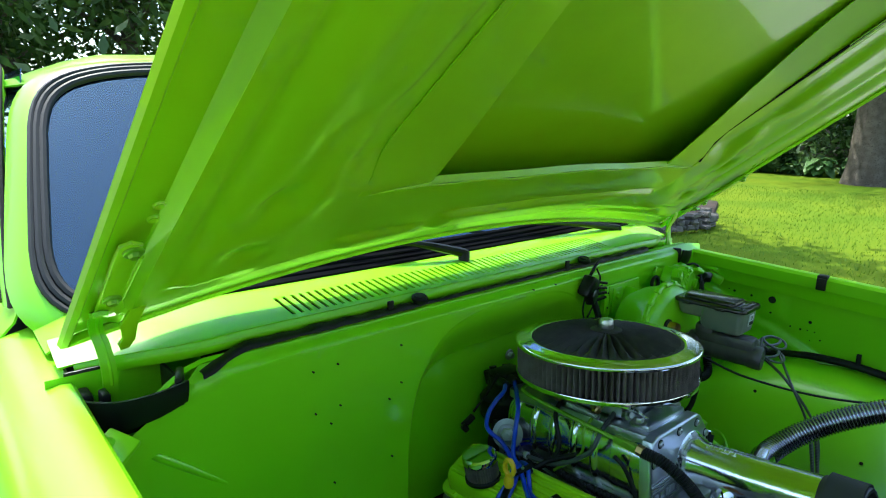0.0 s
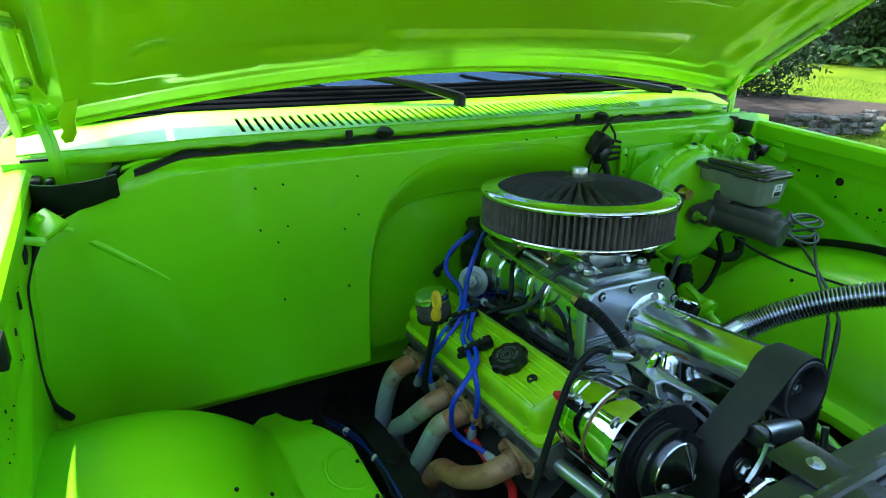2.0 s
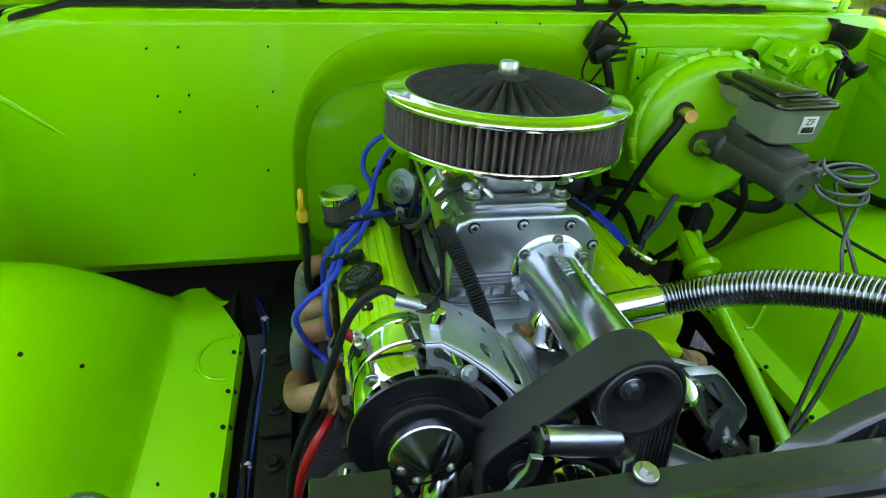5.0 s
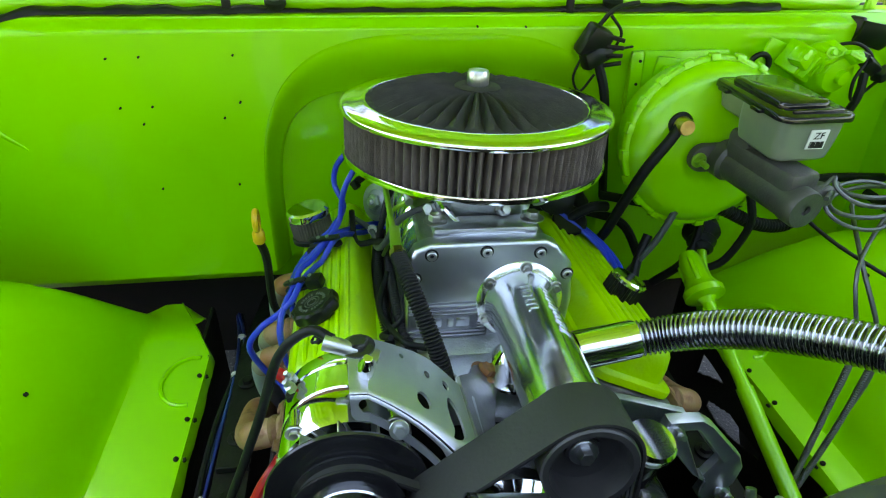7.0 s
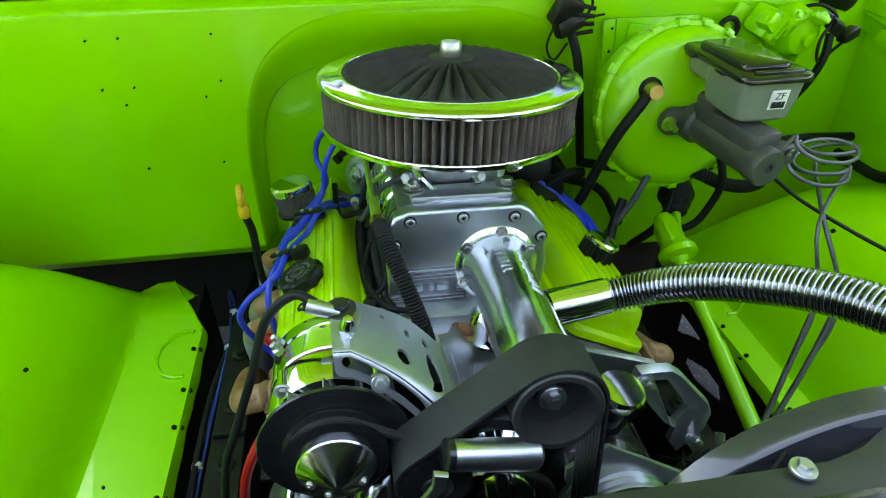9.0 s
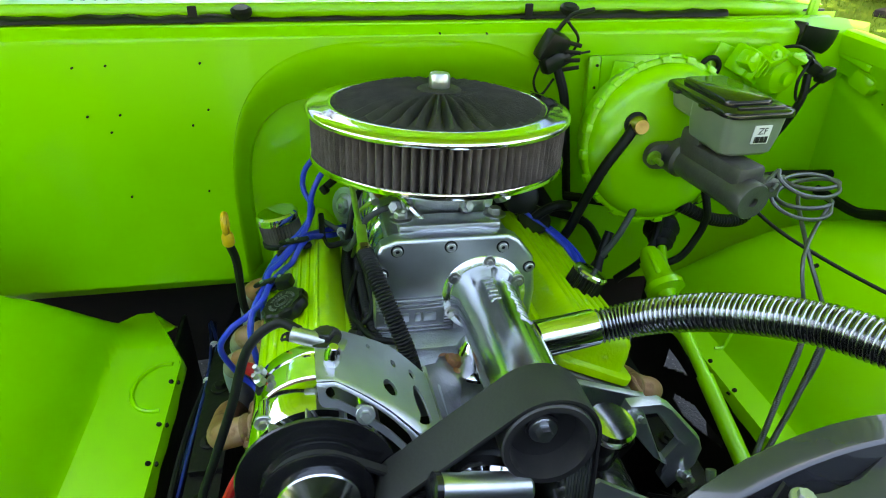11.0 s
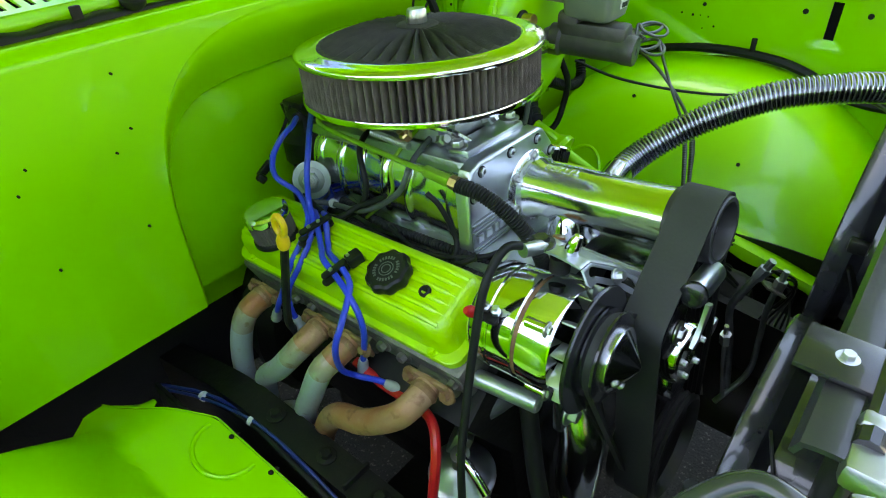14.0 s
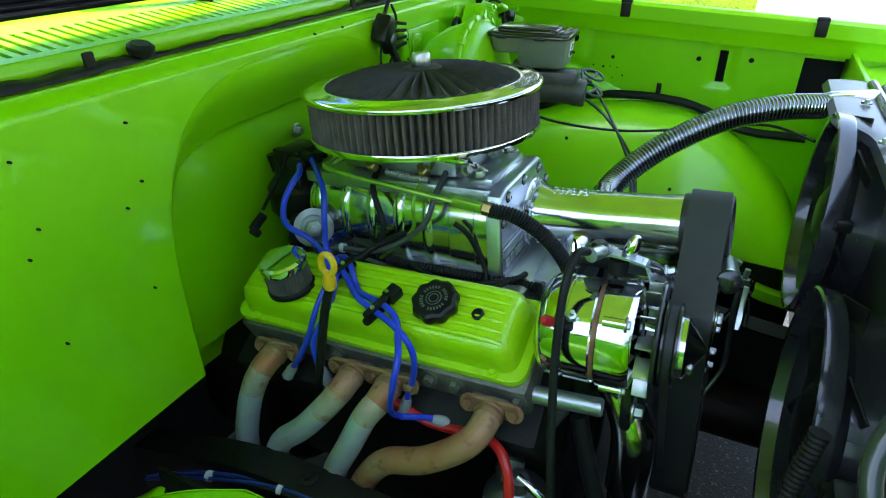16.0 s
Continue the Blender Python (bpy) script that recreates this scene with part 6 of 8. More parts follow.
# alternator
al = thing("alternator", eloc(-0.18, -0.33, -0.14), "chrome alternator with finned fan and black pulley", "alternator")
A0 = Vector((-0.1755, -0.280, -0.069))
AD = Vector((0.02, -1, 0)).normalized()
part("rear_case", turned([(0.03, -0.026), (0.050, -0.023), (0.062, -0.016), (0.067, -0.008), (0.067, 0.010), (0.0655, 0.012), (0.0655, 0.014), (0.067, 0.016), (0.067, 0.046), (0.0655, 0.048)], A0, AD, 48), CHROME, al, M=ENG)
part("stator_band", turned([(0.063, 0.047), (0.063, 0.054)], A0, AD, 48), RUST, al, M=ENG)
part("front_case", turned([(0.0655, 0.053), (0.068, 0.055), (0.068, 0.086), (0.064, 0.094), (0.05, 0.098), (0.02, 0.10)], A0, AD, 48), CHROME, al, M=ENG)
AF = axis_frame(A0, AD)
for k in range(4):
    a = radians(45 + 90 * k)
    part("case_ear", turned([(0.0065, 0.060), (0.0065, 0.086)], AF @ Vector((0.0675 * math.cos(a), 0.0675 * math.sin(a), 0)), AD, 14), CHROME, al, M=ENG)
    bolt_part(AF @ Vector((0.0675 * math.cos(a), 0.0675 * math.sin(a), 0.086)), AD, al, 0.0055, 0.005, M=ENG)
part("fan_disc", turned([(0.02, 0.116), (0.0765, 0.1175), (0.0775, 0.120), (0.0765, 0.1222), (0.055, 0.1222), (0.02, 0.126)], A0, AD, 64), BLACKM, al, M=ENG)
for k in range(12):
    a = 2 * math.pi * k / 12
    bm = boxed((0.059 * math.cos(a), 0.059 * math.sin(a), 0.108), (0.028, 0.002, 0.018), 0.0006, (0, 0, math.degrees(a) + 25))
    part("fan_blade", bm, ZINC, al, M=ENG @ AF)
part("pulley_sheave", turned([(0.040, 0.122), (0.053, 0.124), (0.053, 0.1265), (0.040, 0.132), (0.040, 0.134), (0.053, 0.1395), (0.053, 0.1425), (0.046, 0.144), (0.03, 0.145)], A0, AD, 56), BLACKM, al, M=ENG)
part("nose_cone", turned([(0.0385, 0.143), (0.039, 0.150), (0.0378, 0.1515), (0.0030, 0.1735), (0.0, 0.174)], A0, AD, 56), POLISHED, al, "polished conical pulley cover", M=ENG, angle=14)
for a in (200, 250, 330):
    bolt_part(AF @ Vector((0.028 * math.cos(radians(a)), 0.028 * math.sin(radians(a)), 0.158)), AD + Vector((0.5 * math.cos(radians(a)), -0.2, 0.5 * math.sin(radians(a)))), al, 0.003, 0.003, M=ENG)
part("terminal_block", boxed((-0.223, -0.296, -0.036), (0.020, 0.026, 0.022), 0.004, (0, -35, 0)), DARK, al, M=ENG)
for k in range(2):
    part("terminal_nut", turned([(0.006, 0), (0.006, 0.008), (0.003, 0.009), (0.003, 0.016), (0, 0.016)], (-0.228, -0.290 - 0.014 * k, -0.022), (-0.5, -0.3, 1), 6), ZINC, al, M=ENG)
part("terminal", turned([(0.007, 0), (0.007, 0.012), (0.004, 0.018), (0, 0.018)], (-0.235, -0.282, -0.028), (-0.8, 0.3, 0.6), 10), RED, al, "red terminal boot", M=ENG)
belt([(0.012, -0.19, 0.05), (A0.x + 0.0028, A0.z, 0.042), (CR[0], CR[1], 0.075)], -0.418, -0.409, 0.006, "fan_belt", "thin black alternator belt on its pulley", ENG)
part("support_rod", turned([(0.0125, 0), (0.0125, 0.118), (0.010, 0.121), (0.005, 0.121), (0.005, 0.110), (0, 0.110)], (-0.216, -0.235, 0.654), (0.12, -1, 0.03), 24), DULLALU, al, "smooth aluminium lower spacer")
part("lower_bracket", boxed((-0.185, -0.372, -0.16), (0.04, 0.014, 0.07), 0.004), BLACKM, al, M=ENG)
bolt_part((-0.187, -0.380, -0.172), (0, -1, 0), al, 0.010, 0.012, ZINC, M=ENG)

# stamped alternator bracket
br = thing("alternator_bracket", (-0.09, -0.33, 0.80), "stamped zinc-plated alternator bracket with an adjusting slot", "bracket")


def brz(x):
    return 0.860 - 0.62 * max(0.0, x + 0.15) - 0.12 * max(0.0, x + 0.10)


def bracket_pt(u, v):
    """u from the alternator to the manifold, v from the rear edge over the rounded bend to the front lip."""
    x = -0.169 + (0.130 - 0.030 * smooth(0.55, 0.78, v)) * u + 0.003 * v
    back = -0.303 + 0.012 * math.sin(u * 3.0) - 0.018 * smooth(0.6, 1.0, u)
    front = -0.366 - 0.036 * u * u
    y = back + (front - back) * min(1.0, v / 0.62)
    z = brz(x) + 0.004 * math.sin(math.pi * min(1.0, v / 0.62)) * (1 - u)
    r = 0.011
    turn = min(1.0, max(0.0, (v - 0.62) / 0.20)) * 1.15
    y -= r * math.sin(turn)
    z -= r * (1 - math.cos(turn))
    run = max(0.0, (v - 0.82) / 0.18) * (0.019 + 0.005 * u)
    return Vector((x, y - run * math.cos(1.15), z - run * math.sin(1.15) - 0.014 * u ** 3 * smooth(0.6, 0.85, v)))


def bkeep(u, v):
    slot = 0.07 < u < 0.86 and abs(v - 0.865) < 0.062 * min(1.0, (u - 0.07) / 0.05, (0.86 - u) / 0.05) ** 0.5
    oval = ((u - 0.54) / 0.05) ** 2 + ((v - 0.49) / 0.07) ** 2 < 1
    long_hole = ((u - 0.78 - 0.10 * (v - 0.45)) / 0.05) ** 2 + ((v - 0.46) / 0.18) ** 2 < 1
    small = any((u - a) ** 2 / (0.020 * k) ** 2 + (v - b) ** 2 / (0.035 * k) ** 2 < 1 for a, b, k in ((0.41, 0.12, 0.8), (0.60, 0.20, 1.0), (0.75, 0.17, 1.3)))
    corner = any((max(0.0, du) ** 2 + max(0.0, dv) ** 2) > 1 for du, dv in (((0.07 - u) / 0.07, (v - 0.92) / 0.08), ((u - 0.85) / 0.15, (v - 0.87) / 0.13), ((u - 0.90) / 0.10, (0.80 - v) / 0.06 if v > 0.72 else 0.0), ((0.05 - u) / 0.05, (0.06 - v) / 0.06)))
    return not (slot or oval or long_hole or small or corner)


part("stamping", sheet(bracket_pt, steps(0, 1, 230), steps(0, 1, 200), 0.003, bkeep), DULLALU, br, angle=60)
armp = [(-0.056, -0.300), (-0.040, -0.284), (-0.032, -0.262), (-0.020, -0.247), (-0.006, -0.250), (0.0, -0.265), (-0.010, -0.292), (-0.020, -0.330), (-0.024, -0.375), (-0.030, -0.404), (-0.048, -0.398)]
bm = bmesh.new()
vs = [bm.verts.new((x, y, brz(x) - 0.001 - 0.012 * smooth(-0.045, -0.02, x))) for x, y in armp]
fc = bm.faces.new(vs)
bmesh.ops.triangulate(bm, faces=[fc])
bmesh.ops.solidify(bm, geom=bm.faces[:], thickness=0.004)
part("arm", bm, BADGE, br, angle=12)
bolt_part((-0.015, -0.258, brz(-0.015) - 0.008), (0.5, 0, 1), br, 0.010, 0.010, COPPERBOLT)
bolt_part((-0.124, -0.395, 0.832), (0, -1, 0.6), br, 0.0055, 0.010, ZINC)
part("acorn_nut", turned([(0.0085, 0), (0.0090, 0.007), (0.0078, 0.016), (0.0045, 0.024), (0, 0.026)], (-0.152, -0.350, 0.862), (0.15, -0.25, 1), 24), CHROME, br)
bolt_part((-0.158, -0.315, 0.864), (0, 0, 1), br, 0.010, 0.009, BLACKM)
part("spacer", turned([(0.012, -0.02), (0.012, 0.0)], (-0.155, -0.340, 0.855), (0, 0, 1), 18), DARK, br)

# distributor with its cap, behind the blower
ds = thing("distributor", eloc(-0.06, 0.22, -0.1), "black distributor cap with grey vacuum canister", "distributor")
part("cap", turned([(0.055, 0), (0.062, 0.01), (0.062, 0.05), (0.045, 0.07), (0.045, 0.09), (0.0, 0.095)], (-0.035, 0.232, -0.03), (0, 0, 1), 28), PLASTIC, ds, M=ENG)
for k in range(8):
    a = 2 * math.pi * k / 8
    part("cap_tower", turned([(0.010, 0), (0.009, 0.03), (0, 0.03)], (-0.035 + 0.038 * math.cos(a), 0.232 + 0.038 * math.sin(a), 0.05), (math.cos(a) * 0.2, math.sin(a) * 0.2, 1), 12), PLASTIC, ds, M=ENG)
part("coil_block", boxed((-0.058, 0.222, 0.030), (0.052, 0.05, 0.12), 0.008), PLASTIC, ds, M=ENG)
part("coil_lid", boxed((-0.062, 0.204, 0.092), (0.066, 0.050, 0.014), 0.005), PLASTIC, ds, M=ENG)
for x in (-0.112, -0.082):
    part("plug_tower", turned([(0.011, 0), (0.010, 0.010), (0.008, 0.024), (0, 0.024)], (x, 0.178, 0.086), (-0.3, -0.8, 0.1), 14), RUBBER, ds, M=ENG)
VC0 = Vector((-0.122, 0.150, -0.018))
VD = Vector((-0.75, -0.62, 0.25)).normalized()
part("vacuum_canister", turned([(0.02, -0.022), (0.028, -0.016), (0.0305, -0.008), (0.0305, 0.0), (0.029, 0.002), (0.025, 0.001), (0.022, 0.003), (0.013, 0.006), (0, 0.006)], VC0, VD, 36), BADGE, ds, "round grey metal vacuum canister", M=ENG)
part("rim_bead", turned([(0.0300, -0.002), (0.0322, -0.001), (0.0322, 0.0025), (0.0295, 0.003)], VC0, VD, 36), CAPM, ds, M=ENG)
part("nut_boss", turned([(0.0145, 0.004), (0.0145, 0.010), (0.012, 0.0125), (0, 0.0125)], VC0, VD, 6), ZINC, ds, M=ENG)
bolt_part(VC0 + VD * 0.012, VD, ds, 0.005, 0.008, ZINC, M=ENG)
part("canister_stem", tube([VC0 - VD * 0.02, VC0 - VD * 0.05, Vector((-0.07, 0.22, -0.04))], 0.011, 10), CAST, ds, M=ENG)
mc = boxed((-0.146, 0.246, -0.012), (0.034, 0.012, 0.014), 0.003, (0, -42, -30))
block(mc, (-0.158, 0.244, -0.024), (0.014, 0.014, 0.018), 0.004, (0, -42, -30))
part("connector", mc, PLASTIC, ds, "black plug connector with a wire", M=ENG)
part("connector_wire", tube([(-0.130, 0.245, 0.005), (-0.108, 0.215, 0.06), (-0.098, 0.200, 0.095)], 0.003, 8), RUBBER, ds, M=ENG)
part("black_sleeve", tube([(-0.115, 0.200, -0.085), (-0.122, 0.190, -0.04), (-0.112, 0.185, -0.005)], 0.013, 14), RUBBER, ds, M=ENG)

# fuel line, brass union and rubber hose along the passenger side
fl = thing("fuel_line", eloc(-0.1, 0.0, 0.06), "lime painted steel fuel line with a brass union", "fuel line")
part("pipe", tube([(-0.03, 0.12, 0.095), (-0.09, 0.125, 0.088), (-0.115, 0.10, 0.083), (-0.113, -0.03, 0.064), (-0.110, -0.10, 0.054)], 0.0042, 10), LINEGREEN, fl, M=ENG)
part("union_block", boxed((-0.109, -0.122, 0.052), (0.014, 0.046, 0.014), 0.003, (8, 0, 0)), LINEGREEN, fl, M=ENG)
part("brass_nut", turned([(0.010, 0), (0.010, 0.012), (0, 0.012)], (-0.108, -0.146, 0.049), (0, -1, -0.15), 6), BRASS, fl, M=ENG)
hose = thing("fuel_hose", eloc(-0.1, -0.2, 0.0), "black corrugated loom hose curving over the blower front", "hose")
part("loom", corrugated([(-0.107, -0.155, 0.046), (-0.100, -0.19, 0.038), (-0.085, -0.225, 0.008), (-0.068, -0.25, -0.035), (-0.056, -0.262, -0.08)], 0.0110, 0.0022, 0.0042, 20), RUBBER, hose, M=ENG, angle=85)

# ---- ignition wires over the passenger-side valve cover ----
CL = cover_frame(-1)


def cv(u, y, w):
    return CL @ Vector((u, y, w))


wires = thing("spark_plug_wires", tuple(cv(-0.02, 0.0, 0.06)), "bright blue silicone spark plug wires with grey boots", "wires")
d1, d2 = ep(-0.118, 0.160, 0.088), ep(-0.088, 0.160, 0.088)
runs = [
    [d1, (-0.142, 0.146, 0.878), (-0.168, 0.142, 0.868), (-0.187, 0.146, 0.842), (-0.191, 0.142, 0.812), (-0.178, 0.112, 0.788), (-0.196, 0.070, 0.774), (-0.218, 0.052, 0.760), (-0.249, 0.058, 0.720), (-0.268, 0.064, 0.680), (-0.274, 0.085, 0.635), (-0.268, 0.105, 0.606)],
    [d2, (-0.132, 0.118, 0.872), (-0.158, 0.092, 0.860), (-0.176, 0.082, 0.828), (-0.184, 0.078, 0.785), (-0.198, 0.055, 0.771), (-0.213, 0.042, 0.761), (-0.246, 0.038, 0.726), (-0.267, 0.054, 0.680), (-0.273, 0.050, 0.648), (-0.270, 0.042, 0.620)],
    [ep(-0.078, 0.18, -0.07), (-0.120, 0.150, 0.732), (-0.165, 0.095, 0.756), (-0.191, 0.055, 0.771), (-0.207, 0.035, 0.767), (-0.228, 0.005, 0.757), (-0.243, -0.016, 0.755), (-0.250, -0.045, 0.748), (-0.261, -0.080, 0.742), (-0.268, -0.108, 0.722), (-0.267, -0.112, 0.682), (-0.263, -0.094, 0.612)],
    [ep(-0.068, 0.17, -0.07), (-0.112, 0.130, 0.732), (-0.156, 0.085, 0.752), (-0.183, 0.045, 0.774), (-0.197, 0.027, 0.770), (-0.212, 0.010, 0.752), (-0.224, -0.006, 0.750), (-0.240, -0.050, 0.756), (-0.251, -0.078, 0.747), (-0.272, -0.092, 0.733), (-0.295, -0.105, 0.722), (-0.313, -0.106, 0.690), (-0.301, -0.092, 0.632), (-0.279, -0.095, 0.601), (-0.265, -0.127, 0.600), (-0.257, -0.146, 0.594)],
]
for r in runs:
    part("wire", tube(r, 0.0046, 10, 10), BLUE, wires)
    e, b = Vector(r[-1]), Vector(r[-2])
    dd = (e - b).normalized()
    part("plug_boot", turned([(0.006, -0.006), (0.0075, 0), (0.0085, 0.012), (0.0075, 0.030), (0.0095, 0.034), (0, 0.036)], e - dd * 0.006, dd, 14), GREYBOOT, wires)
for c, a, b, hung in ((Vector((-0.206, 0.038, 0.768)), Vector((0.88, -0.38, 0.30)), -1, 0.0), (Vector((-0.246, -0.046, 0.750)), Vector((0.76, -0.42, 0.46)), 1, 0.028)):
    a.normalize()
    up = CL.to_3x3() @ Vector((0, 0, 1))
    side = up.cross(a).normalized()
    up = a.cross(side)
    M = Matrix(((a.x, side.x, up.x, c.x), (a.y, side.y, up.y, c.y), (a.z, side.z, up.z, c.z), (0, 0, 0, 1)))
    lm = thing("wire_separator", tuple(c), "black plastic spark plug wire separator", "wire clip")
    half = 0.024 if hung == 0 else 0.018
    part("upper_bar", plate_of(round_rect(2 * half + 0.006, 0.011, 0.005), pose(0, 0, 0.0045), 0.004, 0.001), PLASTIC, lm, M=M)
    part("lower_bar", plate_of(round_rect(2 * half + 0.010, 0.013, 0.006), pose(-0.004, 0.001, -0.0085), 0.005, 0.001), PLASTIC, lm, M=M)
    for x in (-0.010, 0.006) if hung == 0 else (-0.004,):
        part("screw", turned([(0.0032, 0), (0.0032, 0.0022), (0, 0.0022)], (x, 0, 0.0085), (0, 0, 1), 10), ZINC, lm, M=M)
    if hung:
        part("stand", boxed((half + 0.012, 0.004, -0.004), (0.024, 0.020, 0.018), 0.004, (0, 12, 10)), PLASTIC, lm, M=M)
        part("screw", turned([(0.0028, 0), (0.0028, 0.002), (0, 0.002)], (half + 0.008, 0.006, 0.006), (0, 0, 1), 10), ZINC, lm, M=M)
    else:
        part("tab", boxed((-half - 0.004, -0.004, -0.010), (0.016, 0.014, 0.005), 0.002, (0, 0, 20)), PLASTIC, lm, M=M)
vt = thing("vacuum_tee", tuple(ep(0.12, 0.16, 0.0)), "black vacuum fittings and hoses behind the supercharger", "hoses")
part("body", boxed((0.135, 0.165, 0.005), (0.075, 0.045, 0.05), 0.012, (10, -15, 20)), PLASTIC, vt, M=ENG)
part("cap", turned([(0.030, 0), (0.033, 0.004), (0.033, 0.016), (0.027, 0.020), (0, 0.020)], (0.185, 0.125, -0.005), (-0.3, -1, 0.5), 28), PLASTIC, vt, M=ENG)
for pts, r in (([(0.10, 0.20, 0.03), (0.15, 0.19, 0.035), (0.21, 0.17, 0.01), (0.25, 0.16, -0.04)], 0.014), ([(0.12, 0.17, -0.02), (0.17, 0.15, -0.04), (0.22, 0.16, -0.07), (0.25, 0.2, -0.12)], 0.011), ([(0.06, 0.22, 0.0), (0.11, 0.20, -0.03), (0.16, 0.2, -0.05), (0.2, 0.22, -0.1)], 0.016)):
    part("hose", tube(pts, r, 12), RUBBER, vt, M=ENG)
# driver-side wires
w2 = thing("spark_plug_wires", tuple(C2 @ Vector((0.05, 0.1, 0.03))), "bright blue silicone spark plug wires on the driver side", "wires")
for k in range(3):
    part("wire", tube([ep(0.04, 0.24, 0.03), ep(0.12, 0.16 + 0.01 * k, 0.01), C2 @ Vector((0.02 + 0.012 * k, 0.07, 0.07)), C2 @ Vector((0.06 + 0.004 * k, 0.02 - 0.03 * k, 0.045)), C2 @ Vector((0.092, -0.02 - 0.05 * k, -0.03))], 0.0042, 8), BLUE, w2)

# dipstick
dk = thing("dipstick", (-0.30, 0.0, 0.55), "yellow ring handled dipstick in a black tube", "dipstick")
hp = Vector((-0.295, -0.010, 0.832))
ringp = [hp + Vector((0.0, 0.010 * math.cos(a), 0.006 + 0.014 * math.sin(a))) for a in steps(0, 2 * math.pi, 24)]
part("ring_handle", sweep(bmesh.new(), ringp, 0.0045, 8, False), YELLOW, dk)
part("grip", turned([(0.007, 0), (0.009, 0.004), (0.009, 0.015), (0.006, 0.022), (0, 0.022)], hp + Vector((0, 0, -0.03)), (0, 0, 1), 14), YELLOW, dk)
part("tube", tube([hp + Vector((0, 0, -0.028)), (-0.292, 0.006, 0.76), (-0.296, 0.025, 0.66), (-0.275, 0.05, 0.60), (-0.25, 0.07, 0.52)], 0.0062, 10), RUBBER, dk)

# charge cable, red cable, black vent and looms
cb1 = thing("charge_cable", (-0.27, -0.36, 0.4), "thick black battery cable with a crimped silver lug", "cable")
part("cable", tube([(-0.182, -0.311, 0.872), (-0.205, -0.298, 0.874), (-0.238, -0.296, 0.842), (-0.264, -0.300, 0.770), (-0.292, -0.310, 0.700), (-0.318, -0.322, 0.630), (-0.334, -0.34, 0.5), (-0.335, -0.36, 0.3)], 0.0052, 12), RUBBER, cb1)
bm = turned([(0.0085, 0), (0.0085, 0.026), (0.005, 0.034)], (-0.190, -0.312, 0.870), (1, -0.3, -0.22), 12)
block(bm, (-0.152, -0.323, 0.861), (0.03, 0.018, 0.004), 0.0015, (0, 8, -15))
part("lug", bm, ZINC, cb1)
single("red_cable", tube([(-0.262, -0.075, 0.605), (-0.258, -0.13, 0.585), (-0.262, -0.19, 0.595), (-0.274, -0.235, 0.605), (-0.297, -0.262, 0.585), (-0.318, -0.272, 0.53), (-0.330, -0.27, 0.43), (-0.33, -0.27, 0.22)], 0.0072, 10), RED, "glossy red battery cable beside the exhaust header", "cable")
for k, pts in enumerate((
        [ep(-0.12, 0.12, -0.06), ep(-0.128, 0.02, -0.075), ep(-0.125, -0.10, -0.078), ep(-0.12, -0.24, -0.085)],
        [ep(-0.105, 0.10, -0.05), ep(-0.11, 0.0, -0.062), ep(-0.105, -0.12, -0.066), ep(-0.09, -0.22, -0.075)])):
    single("wire_loom", corrugated(pts, 0.010 - 0.002 * k, 0.002, 0.006, 12), RUBBER, "black corrugated wiring loom in the engine valley", "wire loom")
for pts, r, mat, lab in (
        ([ep(-0.04, 0.06, 0.075), ep(-0.10, 0.04, 0.055), ep(-0.122, 0.015, 0.0), ep(-0.125, 0.05, -0.05), ep(-0.13, 0.1, -0.06)], 0.0048, RUBBER, "black vacuum hose down the blower side"),
        ([ep(-0.03, -0.06, 0.08), ep(-0.095, -0.065, 0.055), ep(-0.118, -0.05, 0.01), ep(-0.128, 0.02, -0.035), ep(-0.135, 0.09, -0.04), ep(-0.165, 0.12, -0.03)], 0.0045, HOSE, "black vacuum hose to the canister"),
        ([ep(-0.05, -0.04, 0.085), ep(-0.108, -0.035, 0.05), ep(-0.113, -0.03, 0.0), ep(-0.118, 0.03, -0.055)], 0.003, LINEGREEN, "thin green vacuum tube"),
        ([ep(-0.115, -0.02, -0.058), ep(-0.13, -0.09, -0.07), ep(-0.118, -0.15, -0.066), ep(-0.10, -0.19, -0.06), ep(-0.075, -0.195, -0.065)], 0.0045, RUBBER, "thin black wire beside the valve cover"),
        ([ep(-0.12, -0.19, -0.05), ep(-0.13, -0.17, -0.062), ep(-0.12, -0.15, -0.068), ep(-0.10, -0.14, -0.05), ep(-0.105, -0.12, 0.0), ep(-0.11, -0.1, 0.02)], 0.004, RUBBER, "bent black hose in front of the blower"),
        ([ep(-0.165, 0.12, -0.02), ep(-0.16, 0.06, -0.045), ep(-0.13, 0.03, -0.03), ep(-0.115, -0.02, -0.005)], 0.005, RUBBER, "black rubber vacuum hose"),
        ([(-0.17, -0.32, 0.60), (-0.20, -0.36, 0.50), (-0.24, -0.42, 0.40), (-0.26, -0.46, 0.25)], 0.013, RUBBER, "black bypass hose below the alternator"),
        ([(-0.235, -0.20, 0.60), (-0.215, -0.26, 0.585), (-0.16, -0.29, 0.60)], 0.018, HOSE, "short black coolant hose")):
    single("hose", tube(pts, r, 12), mat, lab, "hose")
single("hose_clip", turned([(0.0075, 0), (0.0075, 0.008)], ep(-0.133, 0.085, -0.04), (0, 1, 0), 12), WHITE, "small white hose clip", "clip")

